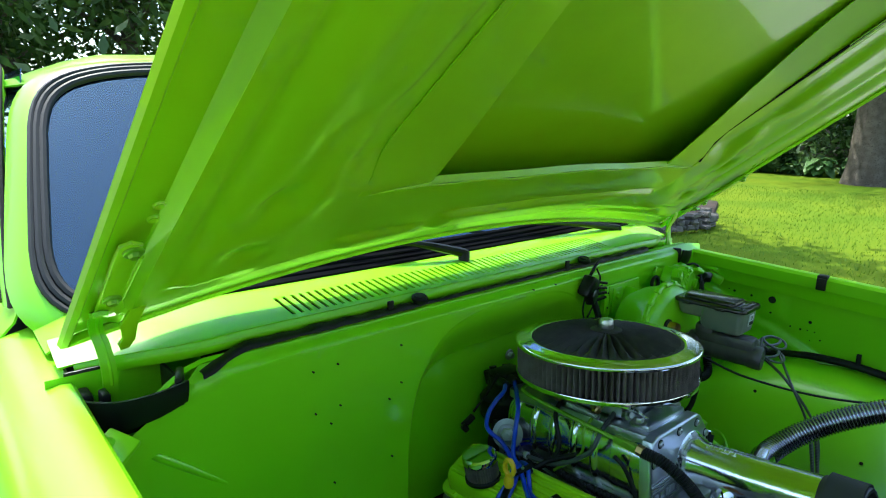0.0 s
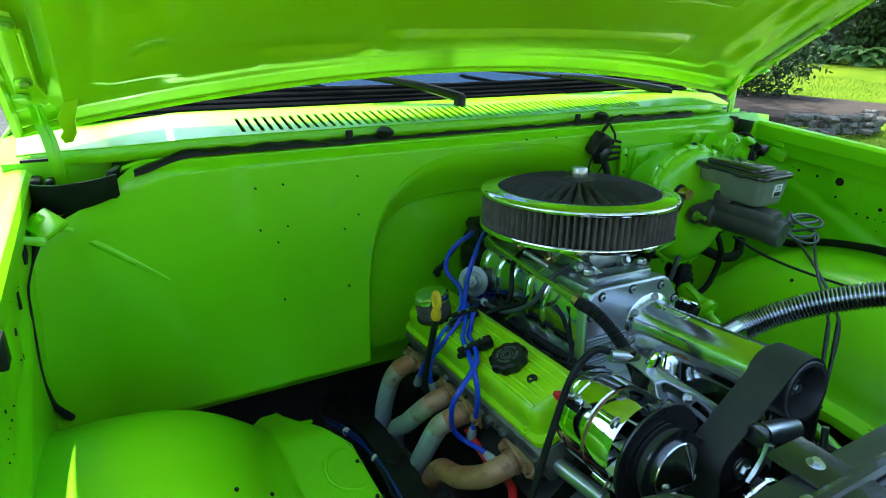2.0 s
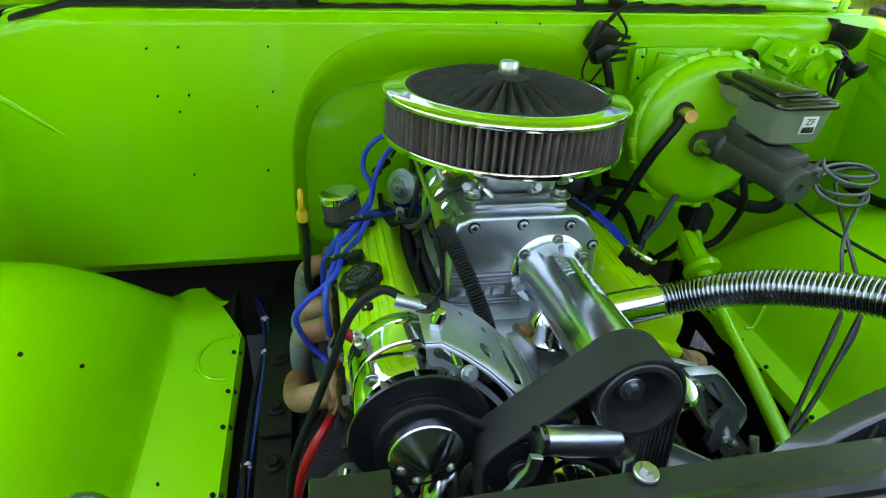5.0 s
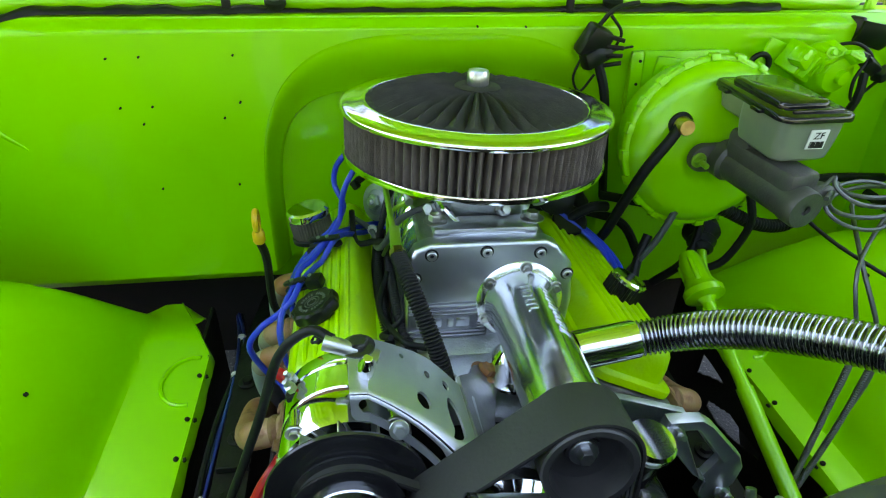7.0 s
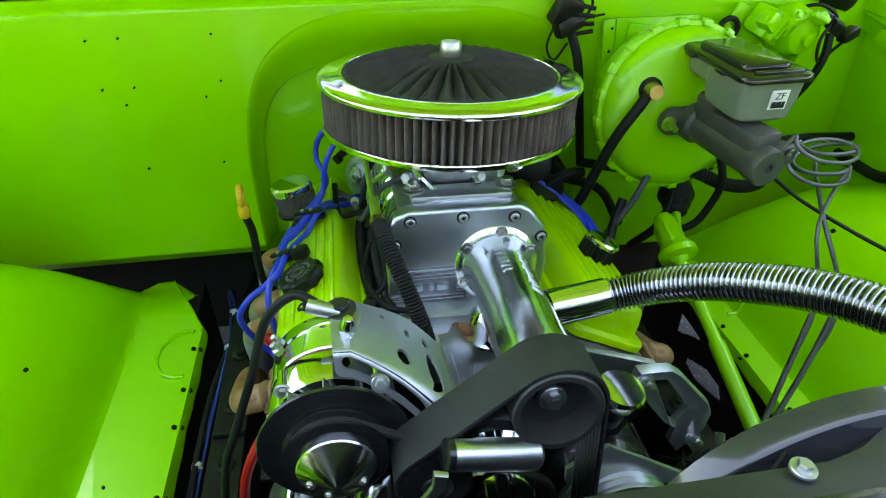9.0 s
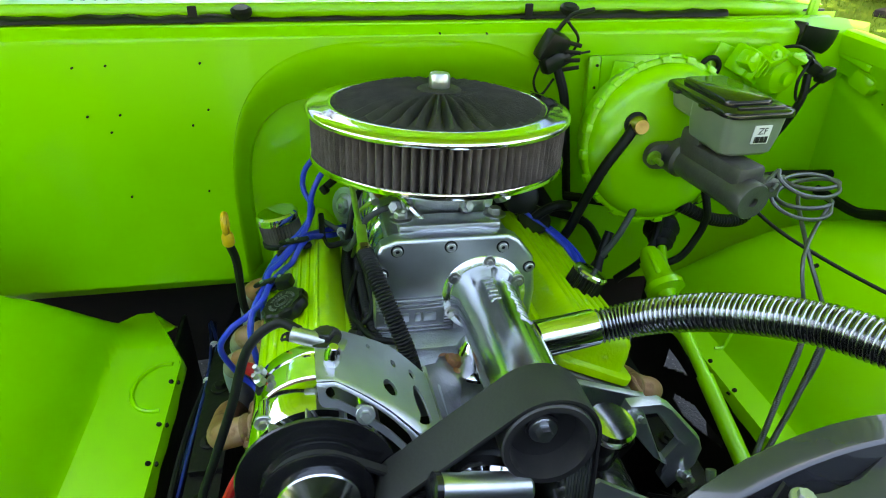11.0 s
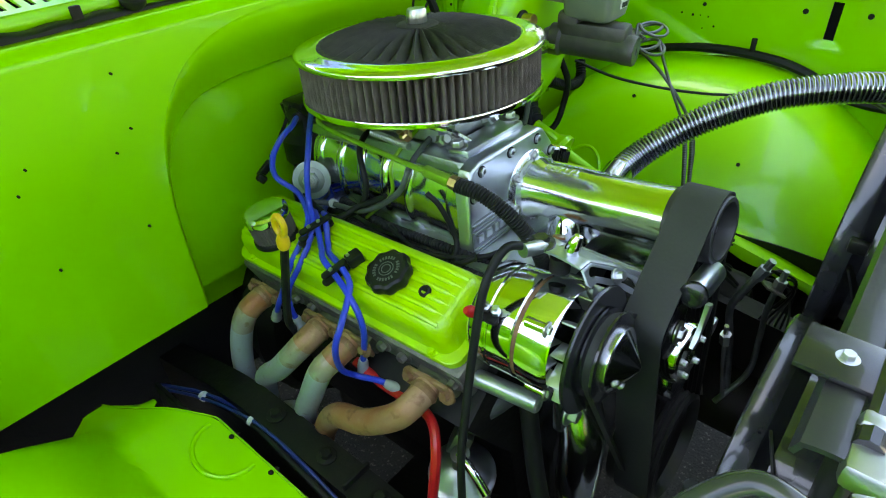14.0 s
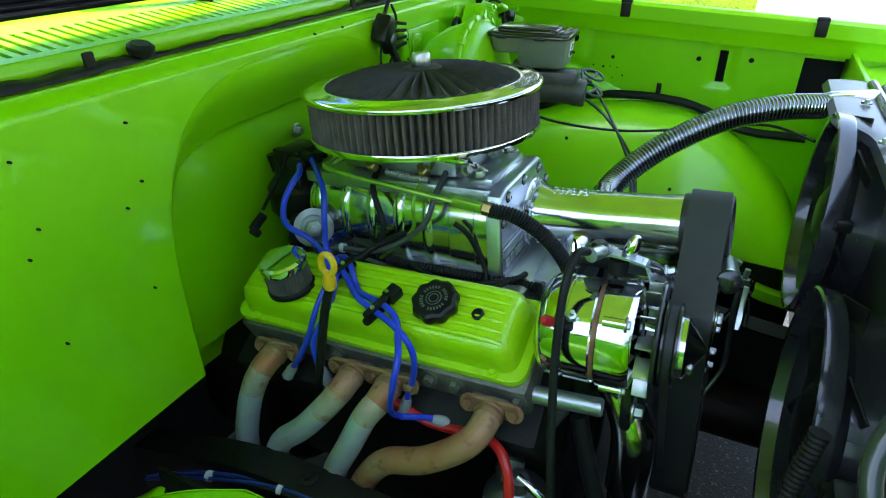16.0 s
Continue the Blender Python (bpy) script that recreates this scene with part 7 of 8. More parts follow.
# fuel pump and lower chrome hose
fpm = thing("fuel_pump", (-0.245, -0.26, 0.44), "chrome mechanical fuel pump on the block", "fuel pump")
PD = Vector((-0.12, -0.05, 1)).normalized()
part("body", turned([(0.03, -0.05), (0.044, -0.03), (0.046, -0.01), (0.046, 0.0), (0.05, 0.002), (0.05, 0.008), (0.046, 0.010), (0.040, 0.013), (0.030, 0.026), (0.018, 0.031), (0.014, 0.034), (0.0125, 0.052), (0.014, 0.054), (0.014, 0.060), (0, 0.062)], (-0.245, -0.262, 0.475), PD, 36), SMOOTHCAST, fpm)
part("inlet_tube", tube([(-0.252, -0.262, 0.533), (-0.258, -0.292, 0.522), (-0.262, -0.318, 0.500)], 0.0068, 14), CHROME, fpm)
part("arm_housing", boxed((-0.22, -0.24, 0.51), (0.04, 0.03, 0.05), 0.008, (20, 10, 30)), CAST, fpm)
part("outlet", tube([(-0.245, -0.28, 0.49), (-0.255, -0.31, 0.475), (-0.262, -0.33, 0.45)], 0.008, 10), ZINC, fpm)
part("brass_fitting", turned([(0.011, 0), (0.011, 0.02), (0, 0.02)], (-0.262, -0.335, 0.445), (-0.2, -0.6, -0.6), 6), BRASS, fpm)
lh = thing("lower_radiator_hose", (-0.15, -0.45, 0.3), "chrome flexible lower radiator hose", "hose")
part("chrome_end", tube([(-0.110, -0.345, 0.645), (-0.132, -0.372, 0.625), (-0.146, -0.392, 0.585), (-0.154, -0.398, 0.535), (-0.158, -0.399, 0.482)], 0.0305, 28), POLISHED, lh)
part("flex_section", corrugated([(-0.158, -0.399, 0.490), (-0.160, -0.404, 0.445), (-0.150, -0.425, 0.395), (-0.115, -0.470, 0.352), (-0.05, -0.53, 0.33)], 0.0265, 0.003, 0.0052, 24), FLEX, lh, angle=85)

# upper radiator hose
uh = thing("upper_radiator_hose", (0.25, -0.35, 0.75), "chrome corrugated flexible upper radiator hose", "hose")
part("chrome_end", tube([ep(0.085, -0.268, -0.026), (0.125, -0.262, 0.790), (0.165, -0.256, 0.790)], 0.0235, 24), CHROME, uh)
part("flex_section", corrugated([(0.155, -0.256, 0.788), (0.199, -0.265, 0.803), (0.235, -0.295, 0.832), (0.272, -0.345, 0.868), (0.315, -0.42, 0.905), (0.352, -0.50, 0.922), (0.394, -0.563, 0.921)], 0.0222, 0.0042, 0.0061, 28), FLEX, uh, angle=85)
part("radiator_end", boxed((0.408, -0.604, 0.927), (0.044, 0.088, 0.040), 0.012, (-8, 0, 6), 3), CHROME, uh)

# ---- brakes and steering on the driver side ----
bo = thing("brake_booster", (0.40, 0.15, 0.75), "lime green round brake booster with a crimped rim", "brake booster")
BC = Vector((0.403, 0.075, 0.893))
BR = 1.03
BD = Vector((0.0, -1, 0.14)).normalized()
part("front_shell", turned([(r * BR, h) for r, h in ((0.127, 0.0), (0.126, 0.008), (0.119, 0.016), (0.112, 0.024), (0.10, 0.030), (0.06, 0.036), (0, 0.037))], BC, BD, 96), PAINT, bo, angle=60)
part("crimped_rim", turned([(0.126 * BR, -0.010), (0.132 * BR, -0.009), (0.1335 * BR, -0.004), (0.1335 * BR, 0.004), (0.131 * BR, 0.007), (0.126 * BR, 0.007)], BC, BD, 96), PAINT, bo, angle=60)
BF = axis_frame(BC, BD)
for k in range(20):
    a = 2 * math.pi * (k + 0.3) / 20
    bm = boxed((0.1345 * BR, 0, 0.004), (0.005, 0.017, 0.012), 0.0022, (0, -18, 0))
    block(bm, (0.1315 * BR, 0, 0.0095), (0.010, 0.015, 0.003), 0.0012, (0, 14, 0))
    bm.transform(Matrix.Rotation(a, 4, "Z"))
    part("crimp_tab", bm, PAINT, bo, M=BF)
part("rear_shell", turned([(r * BR, h) for r, h in ((0.06, -0.12), (0.10, -0.10), (0.118, -0.06), (0.127, -0.008))], BC, BD, 64), PAINT, bo)
vp = Vector((0.338, 0.050, 0.938))
part("check_valve", turned([(0.014, -0.004), (0.016, 0.004), (0.0125, 0.012), (0.0125, 0.026), (0.011, 0.030), (0, 0.030)], vp, (-0.1, -1, 0.15), 24), BRASS, bo, "tan plastic check valve")
part("grommet", turned([(0.019, 0), (0.019, 0.004), (0.014, 0.008), (0, 0.008)], vp, (0, -1, 0), 24), RUBBER, bo)
part("vacuum_hose", tube([vp + Vector((-0.006, -0.012, 0)), vp + Vector((-0.022, -0.020, -0.020)), (0.288, 0.030, 0.872), (0.268, 0.045, 0.80), (0.26, 0.07, 0.735), (0.25, 0.09, 0.70)], 0.0085, 12), RUBBER, bo)
for x in (-0.035, 0.045):
    bolt_part(BC + Vector((0.028 + x, -0.048, 0.0)), BD, bo, 0.010, 0.016, PAINT)

mc = thing("master_cylinder", (0.43, -0.05, 0.86), "dark anodised master cylinder with a cloudy fluid reservoir", "master cylinder")
M0, M1 = Vector((0.405, 0.026, 0.893)), Vector((0.432, -0.140, 0.888))
md = (M1 - M0).normalized()
part("bore", turned([(0.024, 0), (0.030, 0.004), (0.030, 0.024), (0.0255, 0.03), (0.0255, 0.140), (0.0275, 0.150), (0.0275, 0.168), (0.0255, 0.171), (0.007, 0.171), (0.006, 0.166), (0, 0.166)], M0, md, 36), MCCAST, mc)
bm = plate_of(round_rect(0.108, 0.044, 0.021, 6, 0.404, 0.893), XZ(0.028), 0.013, 0.004)
block(bm, (0.424, -0.06, 0.914), (0.048, 0.13, 0.036), 0.008, (0, 0, 9))
block(bm, (0.414, -0.012, 0.925), (0.040, 0.045, 0.05), 0.010, (0, 0, 9))
block(bm, (0.460, -0.118, 0.898), (0.040, 0.030, 0.030), 0.008, (0, 0, 9))
part("casting", bm, MCCAST, mc)
for x in (0.362, 0.446):
    bm = bolt_mesh(bmesh.new(), (x, 0.014, 0.893), (0, -1, 0), 0.0085, 0.010, 1.4)
    lathe(bm, [(0.0045, 0.008), (0.0045, 0.024), (0, 0.025)], (x, 0.014, 0.893), (0, -1, 0), 12)
    part("mounting_nut", bm, LINEGREEN, mc, "lime tinted nut on its stud")
RZ = pose(0.436, -0.022, 0.937, 0, 0, 1)
bm = bmesh.new()
for cy, L, z0 in ((-0.026, 0.100, 0.0), (0.036, 0.085, 0.026)):
    rings = []
    for k, (w, dl, z) in enumerate(((0.072, -0.012, z0), (0.082, -0.004, z0 + 0.005), (0.090, 0.0, z0 + 0.028), (0.094, 0.002, 0.060))):
        shift = 0.001 * k * (1 if cy > 0 else -1)
        rings.append([bm.verts.new((x, cy + shift + y, z)) for x, y in round_rect(w, L + dl, 0.014, 5)])
    bm.faces.new(rings[0][::-1])
    bm.faces.new(rings[-1])
    for A, B in zip(rings, rings[1:]):
        for i in range(len(A)):
            j = (i + 1) % len(A)
            bm.faces.new((A[i], A[j], B[j], B[i]))
rs = part("reservoir", bm, NYLON, mc, "cloudy translucent plastic reservoir", M=RZ)
bm = plate_of(round_rect(0.108, 0.174, 0.018), pose(0, 0, 0.059), 0.009, 0.004)
prism(bm, round_rect(0.074, 0.126, 0.014), pose(0, 0.006, 0.067), 0.009, 0.005)
block(bm, (0.004, -0.070, 0.0695), (0.072, 0.006, 0.005), 0.0018)
for q in (-0.03, 0.05):
    block(bm, (-0.054, q, 0.060), (0.010, 0.022, 0.006), 0.002)
block(bm, (0.02, 0.088, 0.060), (0.02, 0.012, 0.006), 0.002)
part("lid", bm, GLOSSBLACK, mc, "glossy black reservoir lid", M=RZ)
lab = part("code_label", boxed((0.008, -0.0797, 0.034), (0.026, 0.002, 0.027), 0.0005, (3.5, 0, 0)), LABEL, rs, "small white printed sticker", M=RZ)
cu = bpy.data.curves.new("code_text", "FONT")
cu.body, cu.size, cu.align_x, cu.extrude = "ZF", 0.0135, "CENTER", 0.0002
tob = bpy.data.objects.new("code_text", cu)
me = bpy.data.meshes.new_from_object(tob)
bpy.data.objects.remove(tob)
bm = bmesh.new()
bm.from_mesh(me)
bm.transform(pose(0.008, -0.0814, 0.0352, 93, 0, 0))
part("code_text", bm, INK, rs, M=RZ)
for k in range(9):
    part("code_bar", boxed((-0.0012 + 0.0023 * k, -0.0806, 0.0270), (0.0010 + 0.0006 * (k % 3), 0.0010, 0.009), 0), INK, rs, M=RZ)

# looms and cables behind the brake booster
single("wire_loom", corrugated([(0.430, 0.06, 0.792), (0.462, 0.045, 0.781), (0.508, 0.04, 0.760), (0.554, 0.04, 0.751), (0.585, 0.045, 0.757), (0.605, 0.06, 0.785)], 0.012, 0.0024, 0.0060, 14), RUBBER, "black corrugated loom under the brake booster", "wire loom")
single("cable", tube([(0.483, 0.045, 0.83), (0.492, 0.03, 0.79), (0.496, 0.028, 0.765), (0.489, 0.03, 0.728), (0.468, 0.035, 0.683), (0.43, 0.06, 0.65)], 0.0068, 10), RUBBER, "black cable hanging below the brake booster", "cable")
single("cable", tube([(0.362, 0.04, 0.79), (0.336, 0.03, 0.742), (0.310, 0.03, 0.700), (0.295, 0.04, 0.66)], 0.0058, 10), HOSE, "grey vacuum tube below the brake booster", "tube")

# coiled brake lines
bl = thing("brake_lines", (0.50, -0.15, 0.8), "coiled grey steel brake lines from the master cylinder", "brake lines")
for k in range(2):
    pts = [Vector((0.450, -0.13 - 0.018 * k, 0.908))]
    cx, cy, cz = 0.515 + 0.022 * k, -0.13 + 0.02 * k, 0.905
    for i in range(37):
        a = math.pi * 0.9 + 2 * math.pi * (1.55 + 0.2 * k) * i / 36
        pts.append(Vector((cx + 0.006 + (0.050 - 0.006 * k) * math.cos(a), cy + 0.026 * math.sin(a), cz + 0.016 - 0.0015 * i - 0.012 * k + (0.014 - 0.009 * k) * math.sin(a + 1.4 * k))))
    pts += [Vector((cx - 0.015, cy - 0.06, 0.82)), Vector((0.497 + 0.036 * k, -0.243, 0.72)), Vector((0.468 + 0.030 * k, -0.270, 0.62)), Vector((0.452 + 0.012 * k, -0.287, 0.50)), Vector((0.44, -0.30, 0.38))]
    part("line", tube(pts, 0.0029 + 0.0004 * k, 8, 5), LINE, bl)
    low = pts[-4:]
    part("spring_guard", corrugated(low, 0.0046, 0.0012, 0.0034, 12), LINE, bl, angle=85)

# steering shaft
st = thing("steering_shaft", (0.45, -0.1, 0.5), "lime green steering shaft with coupling and rubber boot", "steering shaft")
S0, S1, S2 = Vector((0.474, 0.118, 0.695)), Vector((0.421, -0.008, 0.658)), Vector((0.432, -0.36, 0.50))
sdv = (S1 - S0).normalized()
part("boot", turned([(0.030, -0.02), (0.034, 0), (0.022, 0.016), (0.026, 0.024), (0.018, 0.036), (0.020, 0.042), (0.012, 0.05)], S0, sdv, 24), RUBBER, st)
part("upper_shaft", sweep(bmesh.new(), [S0 + sdv * 0.03, S1], 0.009, 12), PAINT, st)
part("coupling", turned([(0.014, -0.075), (0.020, -0.06), (0.022, -0.02), (0.030, -0.005), (0.034, 0.0), (0.034, 0.012), (0.016, 0.016), (0.010, 0.026)], S1, (S2 - S1), 28), PAINT, st)
for k in range(3):
    a = 2.1 * k
    F = axis_frame(S1, S2 - S1)
    part("coupling_fin", boxed((0.021 * math.cos(a), 0.021 * math.sin(a), -0.035), (0.010, 0.008, 0.05), 0.002, (0, 0, math.degrees(a))), PAINT, st, M=F)
part("lower_shaft", sweep(bmesh.new(), [S1.lerp(S2, t) for t in steps(0.05, 0.5, 6)], 0.0105, 14), PAINT, st)
part("outer_sleeve", sweep(bmesh.new(), [S1.lerp(S2, t) for t in steps(0.45, 1.0, 6)], 0.0135, 14), PAINT, st)

# firewall fittings on the driver side
fb = thing("pedal_bracket", (0.24, 0.24, 0.93), "lime green firewall bracket plate with drilled strap", "bracket")
part("plate", boxed((0.415, 0.232, 0.945), (0.18, 0.008, 0.11), 0.003), PAINT, fb)
part("strap", boxed((0.338, 0.224, 0.930), (0.024, 0.006, 0.145), 0.006, (0, -4, 0)), PAINT, fb)
for z in (0.885, 0.915, 0.945, 0.985):
    hole_part((0.338, 0.2205, z), (0, -1, 0), fb, 0.0025)
bolt_part((0.388, 0.228, 0.968), (0, -1, 0), fb, 0.010, 0.012, PAINT)
part("backing_tab", boxed((0.390, 0.226, 0.955), (0.045, 0.006, 0.07), 0.004, (0, 6, 0)), PAINT, fb)
bm = boxed((0.42, 0.21, 0.95), (0.005, 0.04, 0.08), 0.002, (0, 24, 0))
part("web", bm, PAINT, fb)
wm = thing("wiper_motor", (0.62, 0.22, 0.93), "lime painted wiper motor with black wiring plugs", "wiper motor")
part("housing", turned([(0.036, 0), (0.040, 0.008), (0.038, 0.05), (0.030, 0.062), (0.012, 0.066), (0.012, 0.076), (0, 0.077)], (0.615, 0.215, 1.0), (0.15, -1, -0.1), 28), PAINT, wm)
bm = boxed((0.572, 0.19, 1.01), (0.055, 0.05, 0.05), 0.006, (12, 25, 20))
block(bm, (0.555, 0.165, 1.02), (0.035, 0.03, 0.028), 0.005, (0, 40, 15))
block(bm, (0.60, 0.165, 1.03), (0.05, 0.04, 0.012), 0.003, (20, -15, 10))
block(bm, (0.63, 0.150, 1.025), (0.03, 0.045, 0.010), 0.003, (-25, 25, -20))
part("gear_case", bm, PAINT, wm)
bm = boxed((0.555, 0.215, 0.985), (0.10, 0.006, 0.09), 0.002, (0, 20, 0))
block(bm, (0.645, 0.20, 0.96), (0.006, 0.05, 0.09), 0.002, (0, 15, 0))
part("mounting_plate", bm, PAINT, wm)
for q in range(4):
    part("cooling_rib", boxed((0.562 + 0.012 * q, 0.162, 1.012 + 0.003 * q), (0.004, 0.03, 0.04), 0.001, (10, 25, 15)), PAINT, wm)
for d in ((0.548, 0.155, 1.025), (0.592, 0.148, 1.034), (0.636, 0.140, 1.03), (0.575, 0.205, 0.965), (0.53, 0.205, 0.98)):
    bolt_part(d, (0, -1, 0.4), wm, 0.006, 0.008, PAINT)
part("grommet_ring", sweep(bmesh.new(), [Vector((0.508 + 0.018 * math.cos(a), 0.205, 1.0 + 0.018 * math.sin(a))) for a in steps(0, 2 * math.pi, 24)], 0.005, 8, False), RUBBER, wm)
bm = boxed((0.672, 0.150, 1.012), (0.030, 0.028, 0.022), 0.005, (20, 30, 0))
block(bm, (0.695, 0.140, 1.0), (0.034, 0.022, 0.018), 0.004, (0, -20, 15))
block(bm, (0.652, 0.150, 1.028), (0.020, 0.02, 0.014), 0.004, (15, 10, 40))
part("wiring_plug", bm, PLASTIC, wm)
for q, (pts, r) in enumerate((([(0.667, 0.148, 1.0), (0.662, 0.138, 0.96), (0.656, 0.15, 0.91), (0.65, 0.18, 0.85)], 0.007), ([(0.60, 0.19, 1.03), (0.64, 0.165, 1.045), (0.67, 0.155, 1.03), (0.675, 0.15, 1.01)], 0.003), ([(0.66, 0.145, 1.02), (0.64, 0.135, 0.99), (0.655, 0.14, 0.955), (0.69, 0.15, 0.975), (0.70, 0.142, 0.995)], 0.0028))):
    part("wire", tube(pts, r, 8), RUBBER, wm)

wm.location += Vector((0.042, 0, -0.020))

wb = thing("wiring_plugs", (0.305, 0.22, 0.97), "black bulkhead wiring connectors hanging on the firewall", "wiring")
bm = boxed((0.250, 0.222, 1.005), (0.045, 0.035, 0.055), 0.008, (10, 25, 10))
block(bm, (0.255, 0.215, 0.985), (0.055, 0.025, 0.03), 0.006, (-8, -20, 20))
for k in range(4):
    block(bm, (0.281, 0.205, 1.015 - 0.014 * k), (0.03, 0.008, 0.006), 0.001, (0, 10 - 8 * k, -25))
part("connector", bm, PLASTIC, wb)
for pts, r in (([(0.255, 0.225, 1.03), (0.280, 0.225, 1.058), (0.325, 0.24, 1.064)], 0.004), ([(0.260, 0.215, 0.975), (0.277, 0.205, 0.92), (0.290, 0.20, 0.83), (0.310, 0.21, 0.72)], 0.0085),
               ([(0.235, 0.22, 0.99), (0.220, 0.215, 0.95), (0.235, 0.215, 0.925), (0.255, 0.21, 0.955)], 0.0022), ([(0.270, 0.215, 1.05), (0.295, 0.22, 1.02), (0.287, 0.225, 0.99)], 0.0025), ([(0.280, 0.215, 0.99), (0.295, 0.225, 0.992), (0.325, 0.232, 0.995)], 0.002)):
    part("wire", tube(pts, r, 8), RUBBER, wb)
for pts, r, lab in (
        ([(0.30, 0.20, 0.74), (0.40, 0.14, 0.745), (0.50, 0.11, 0.755), (0.58, 0.13, 0.765), (0.72, 0.17, 0.77), (0.9, 0.18, 0.76)], 0.009, "black loom behind the brake booster"),
        ([(0.45, 0.12, 0.78), (0.455, 0.10, 0.72), (0.43, 0.08, 0.66), (0.39, 0.10, 0.60)], 0.008, "black heater hose behind the booster"),
        ([(0.33, 0.05, 0.74), (0.31, 0.03, 0.70), (0.295, 0.0, 0.66)], 0.008, "grey rubber line under the booster"),
        ([(0.22, 0.24, 0.70), (0.30, 0.22, 0.69), (0.36, 0.2, 0.67), (0.40, 0.18, 0.6)], 0.009, "black hose along the firewall base"),
        ([(0.56, 0.05, 0.80), (0.60, -0.05, 0.765), (0.68, -0.2, 0.74), (0.74, -0.38, 0.755), (0.66, -0.5, 0.80), (0.52, -0.58, 0.82)], 0.0032, "thin black wire over the wheelhouse")):
    single("wire_loom", tube(pts, r, 10), RUBBER, lab, "wire loom")

wb.location += Vector((0, 0, 0.012))

# right-hand accessories in front of the head
ps = thing("accessory_bracket", (0.20, -0.35, 0.68), "cast aluminium accessory bracket with plated bolts", "bracket")
outer = [(0.193, 0.705), (0.196, 0.719), (0.239, 0.717), (0.257, 0.703), (0.312, 0.639), (0.322, 0.615), (0.320, 0.586), (0.298, 0.555), (0.288, 0.540), (0.270, 0.567), (0.276, 0.594), (0.249, 0.617), (0.217, 0.659), (0.205, 0.681)]
inner = [(0.221, 0.700), (0.237, 0.698), (0.285, 0.633), (0.271, 0.604), (0.264, 0.607)]
near = [min(range(len(inner)), key=lambda j: (inner[j][0] - x) ** 2 + (inner[j][1] - z) ** 2) for x, z in outer]
bm = bmesh.new()
rows = []
for (x, z), j in zip(outer, near):
    ix, iz = inner[j]
    rows.append([bm.verts.new((x + (ix - x) * a, -0.325 + d, z + (iz - z) * a)) for a, d in ((0, 0.014), (0, 0.004), (0.10, 0.0), (0.45, 0.002), (0.86, 0.0), (1, 0.005), (1, 0.016))])
for A, B in zip(rows, rows[1:] + rows[:1]):
    for k in range(6):
        bm.faces.new((A[k], A[k + 1], B[k + 1], B[k]))
bmesh.ops.remove_doubles(bm, verts=bm.verts, dist=0.0004)
part("cast_loop", bm, DULLALU, ps, angle=50)
part("stud", turned([(0.0085, 0), (0.0085, 0.026), (0.006, 0.028), (0, 0.028)], (0.222, -0.312, 0.698), (1, 0.1, -0.1), 16), POLISHED, ps)
for p in ((0.205, -0.326, 0.703), (0.303, -0.326, 0.572)):
    bolt_part(p, (0.1, -1, 0.5), ps, 0.0072, 0.013, ZINC)
    part("stud_end", turned([(0.004, 0.012), (0.004, 0.020), (0, 0.021)], p, (0.1, -1, 0.5), 10), ZINC, ps)
part("mounting_plate", plate_of([(0.07, 0.735), (0.13, 0.742), (0.235, 0.700), (0.215, 0.665), (0.12, 0.655), (0.07, 0.68)], Matrix(((1, 0, 0, 0), (0, 0, -1, -0.288), (0, 1, 0, 0), (0, 0, 0, 1))), 0.010, 0.003), CAST, ps)
fcap = thing("filler_neck", (0.125, -0.36, 0.66), "chrome topped filler cap beside the blower belt", "cap")
part("neck", turned([(0.022, 0), (0.022, 0.05)], (0.150, -0.350, 0.670), (0.1, -0.1, 1), 24), BLACKM, fcap)
part("cap", turned([(0.027, 0.048), (0.029, 0.052), (0.029, 0.062), (0.026, 0.066), (0, 0.067)], (0.150, -0.350, 0.670), (0.1, -0.1, 1), 32), CHROME, fcap)
pp = thing("accessory_pulley", (0.15, -0.40, 0.50), "aluminium grooved accessory pulley beside the belt", "pulley")
prof = [(0.03, -0.01)] + [(0.066 - (0.003 if k % 2 else 0), 0.0045 * k) for k in range(9)] + [(0.066, 0.04), (0.05, 0.046), (0.02, 0.05), (0.016, 0.066), (0, 0.068)]
part("sheave", turned(prof, (0.150, -0.392, 0.585), (0, -1, 0), 40), BRUSHED, pp)
part("body", turned([(0.06, 0), (0.064, 0.02), (0.06, 0.12)], (0.150, -0.375, 0.585), (0, 1, 0), 32), BLACKM, pp)
bm = plate_of([(-0.07, 0.02), (-0.02, 0.045), (0.09, -0.02), (0.10, -0.035), (0.0, -0.01), (-0.07, 0.0)], Matrix.Translation((0.15, -0.405, 0.645)) @ Matrix(((1, 0, 0), (0, 0.2, -1), (0, 1, 0.2))).to_4x4(), 0.006, 0.001)
part("brace", bm, DULLALU, pp)
gb = thing("steering_gear", (0.42, -0.40, 0.35), "grimy dark steering gear with steel lines", "steering gear")
bm = turned([(0.05, 0), (0.055, 0.02), (0.055, 0.12), (0.035, 0.14), (0.02, 0.17)], (0.40, -0.45, 0.46), (0, 1, 0.05), 24)
block(bm, (0.40, -0.40, 0.42), (0.12, 0.12, 0.10), 0.02)
part("housing", bm, DARK, gb)
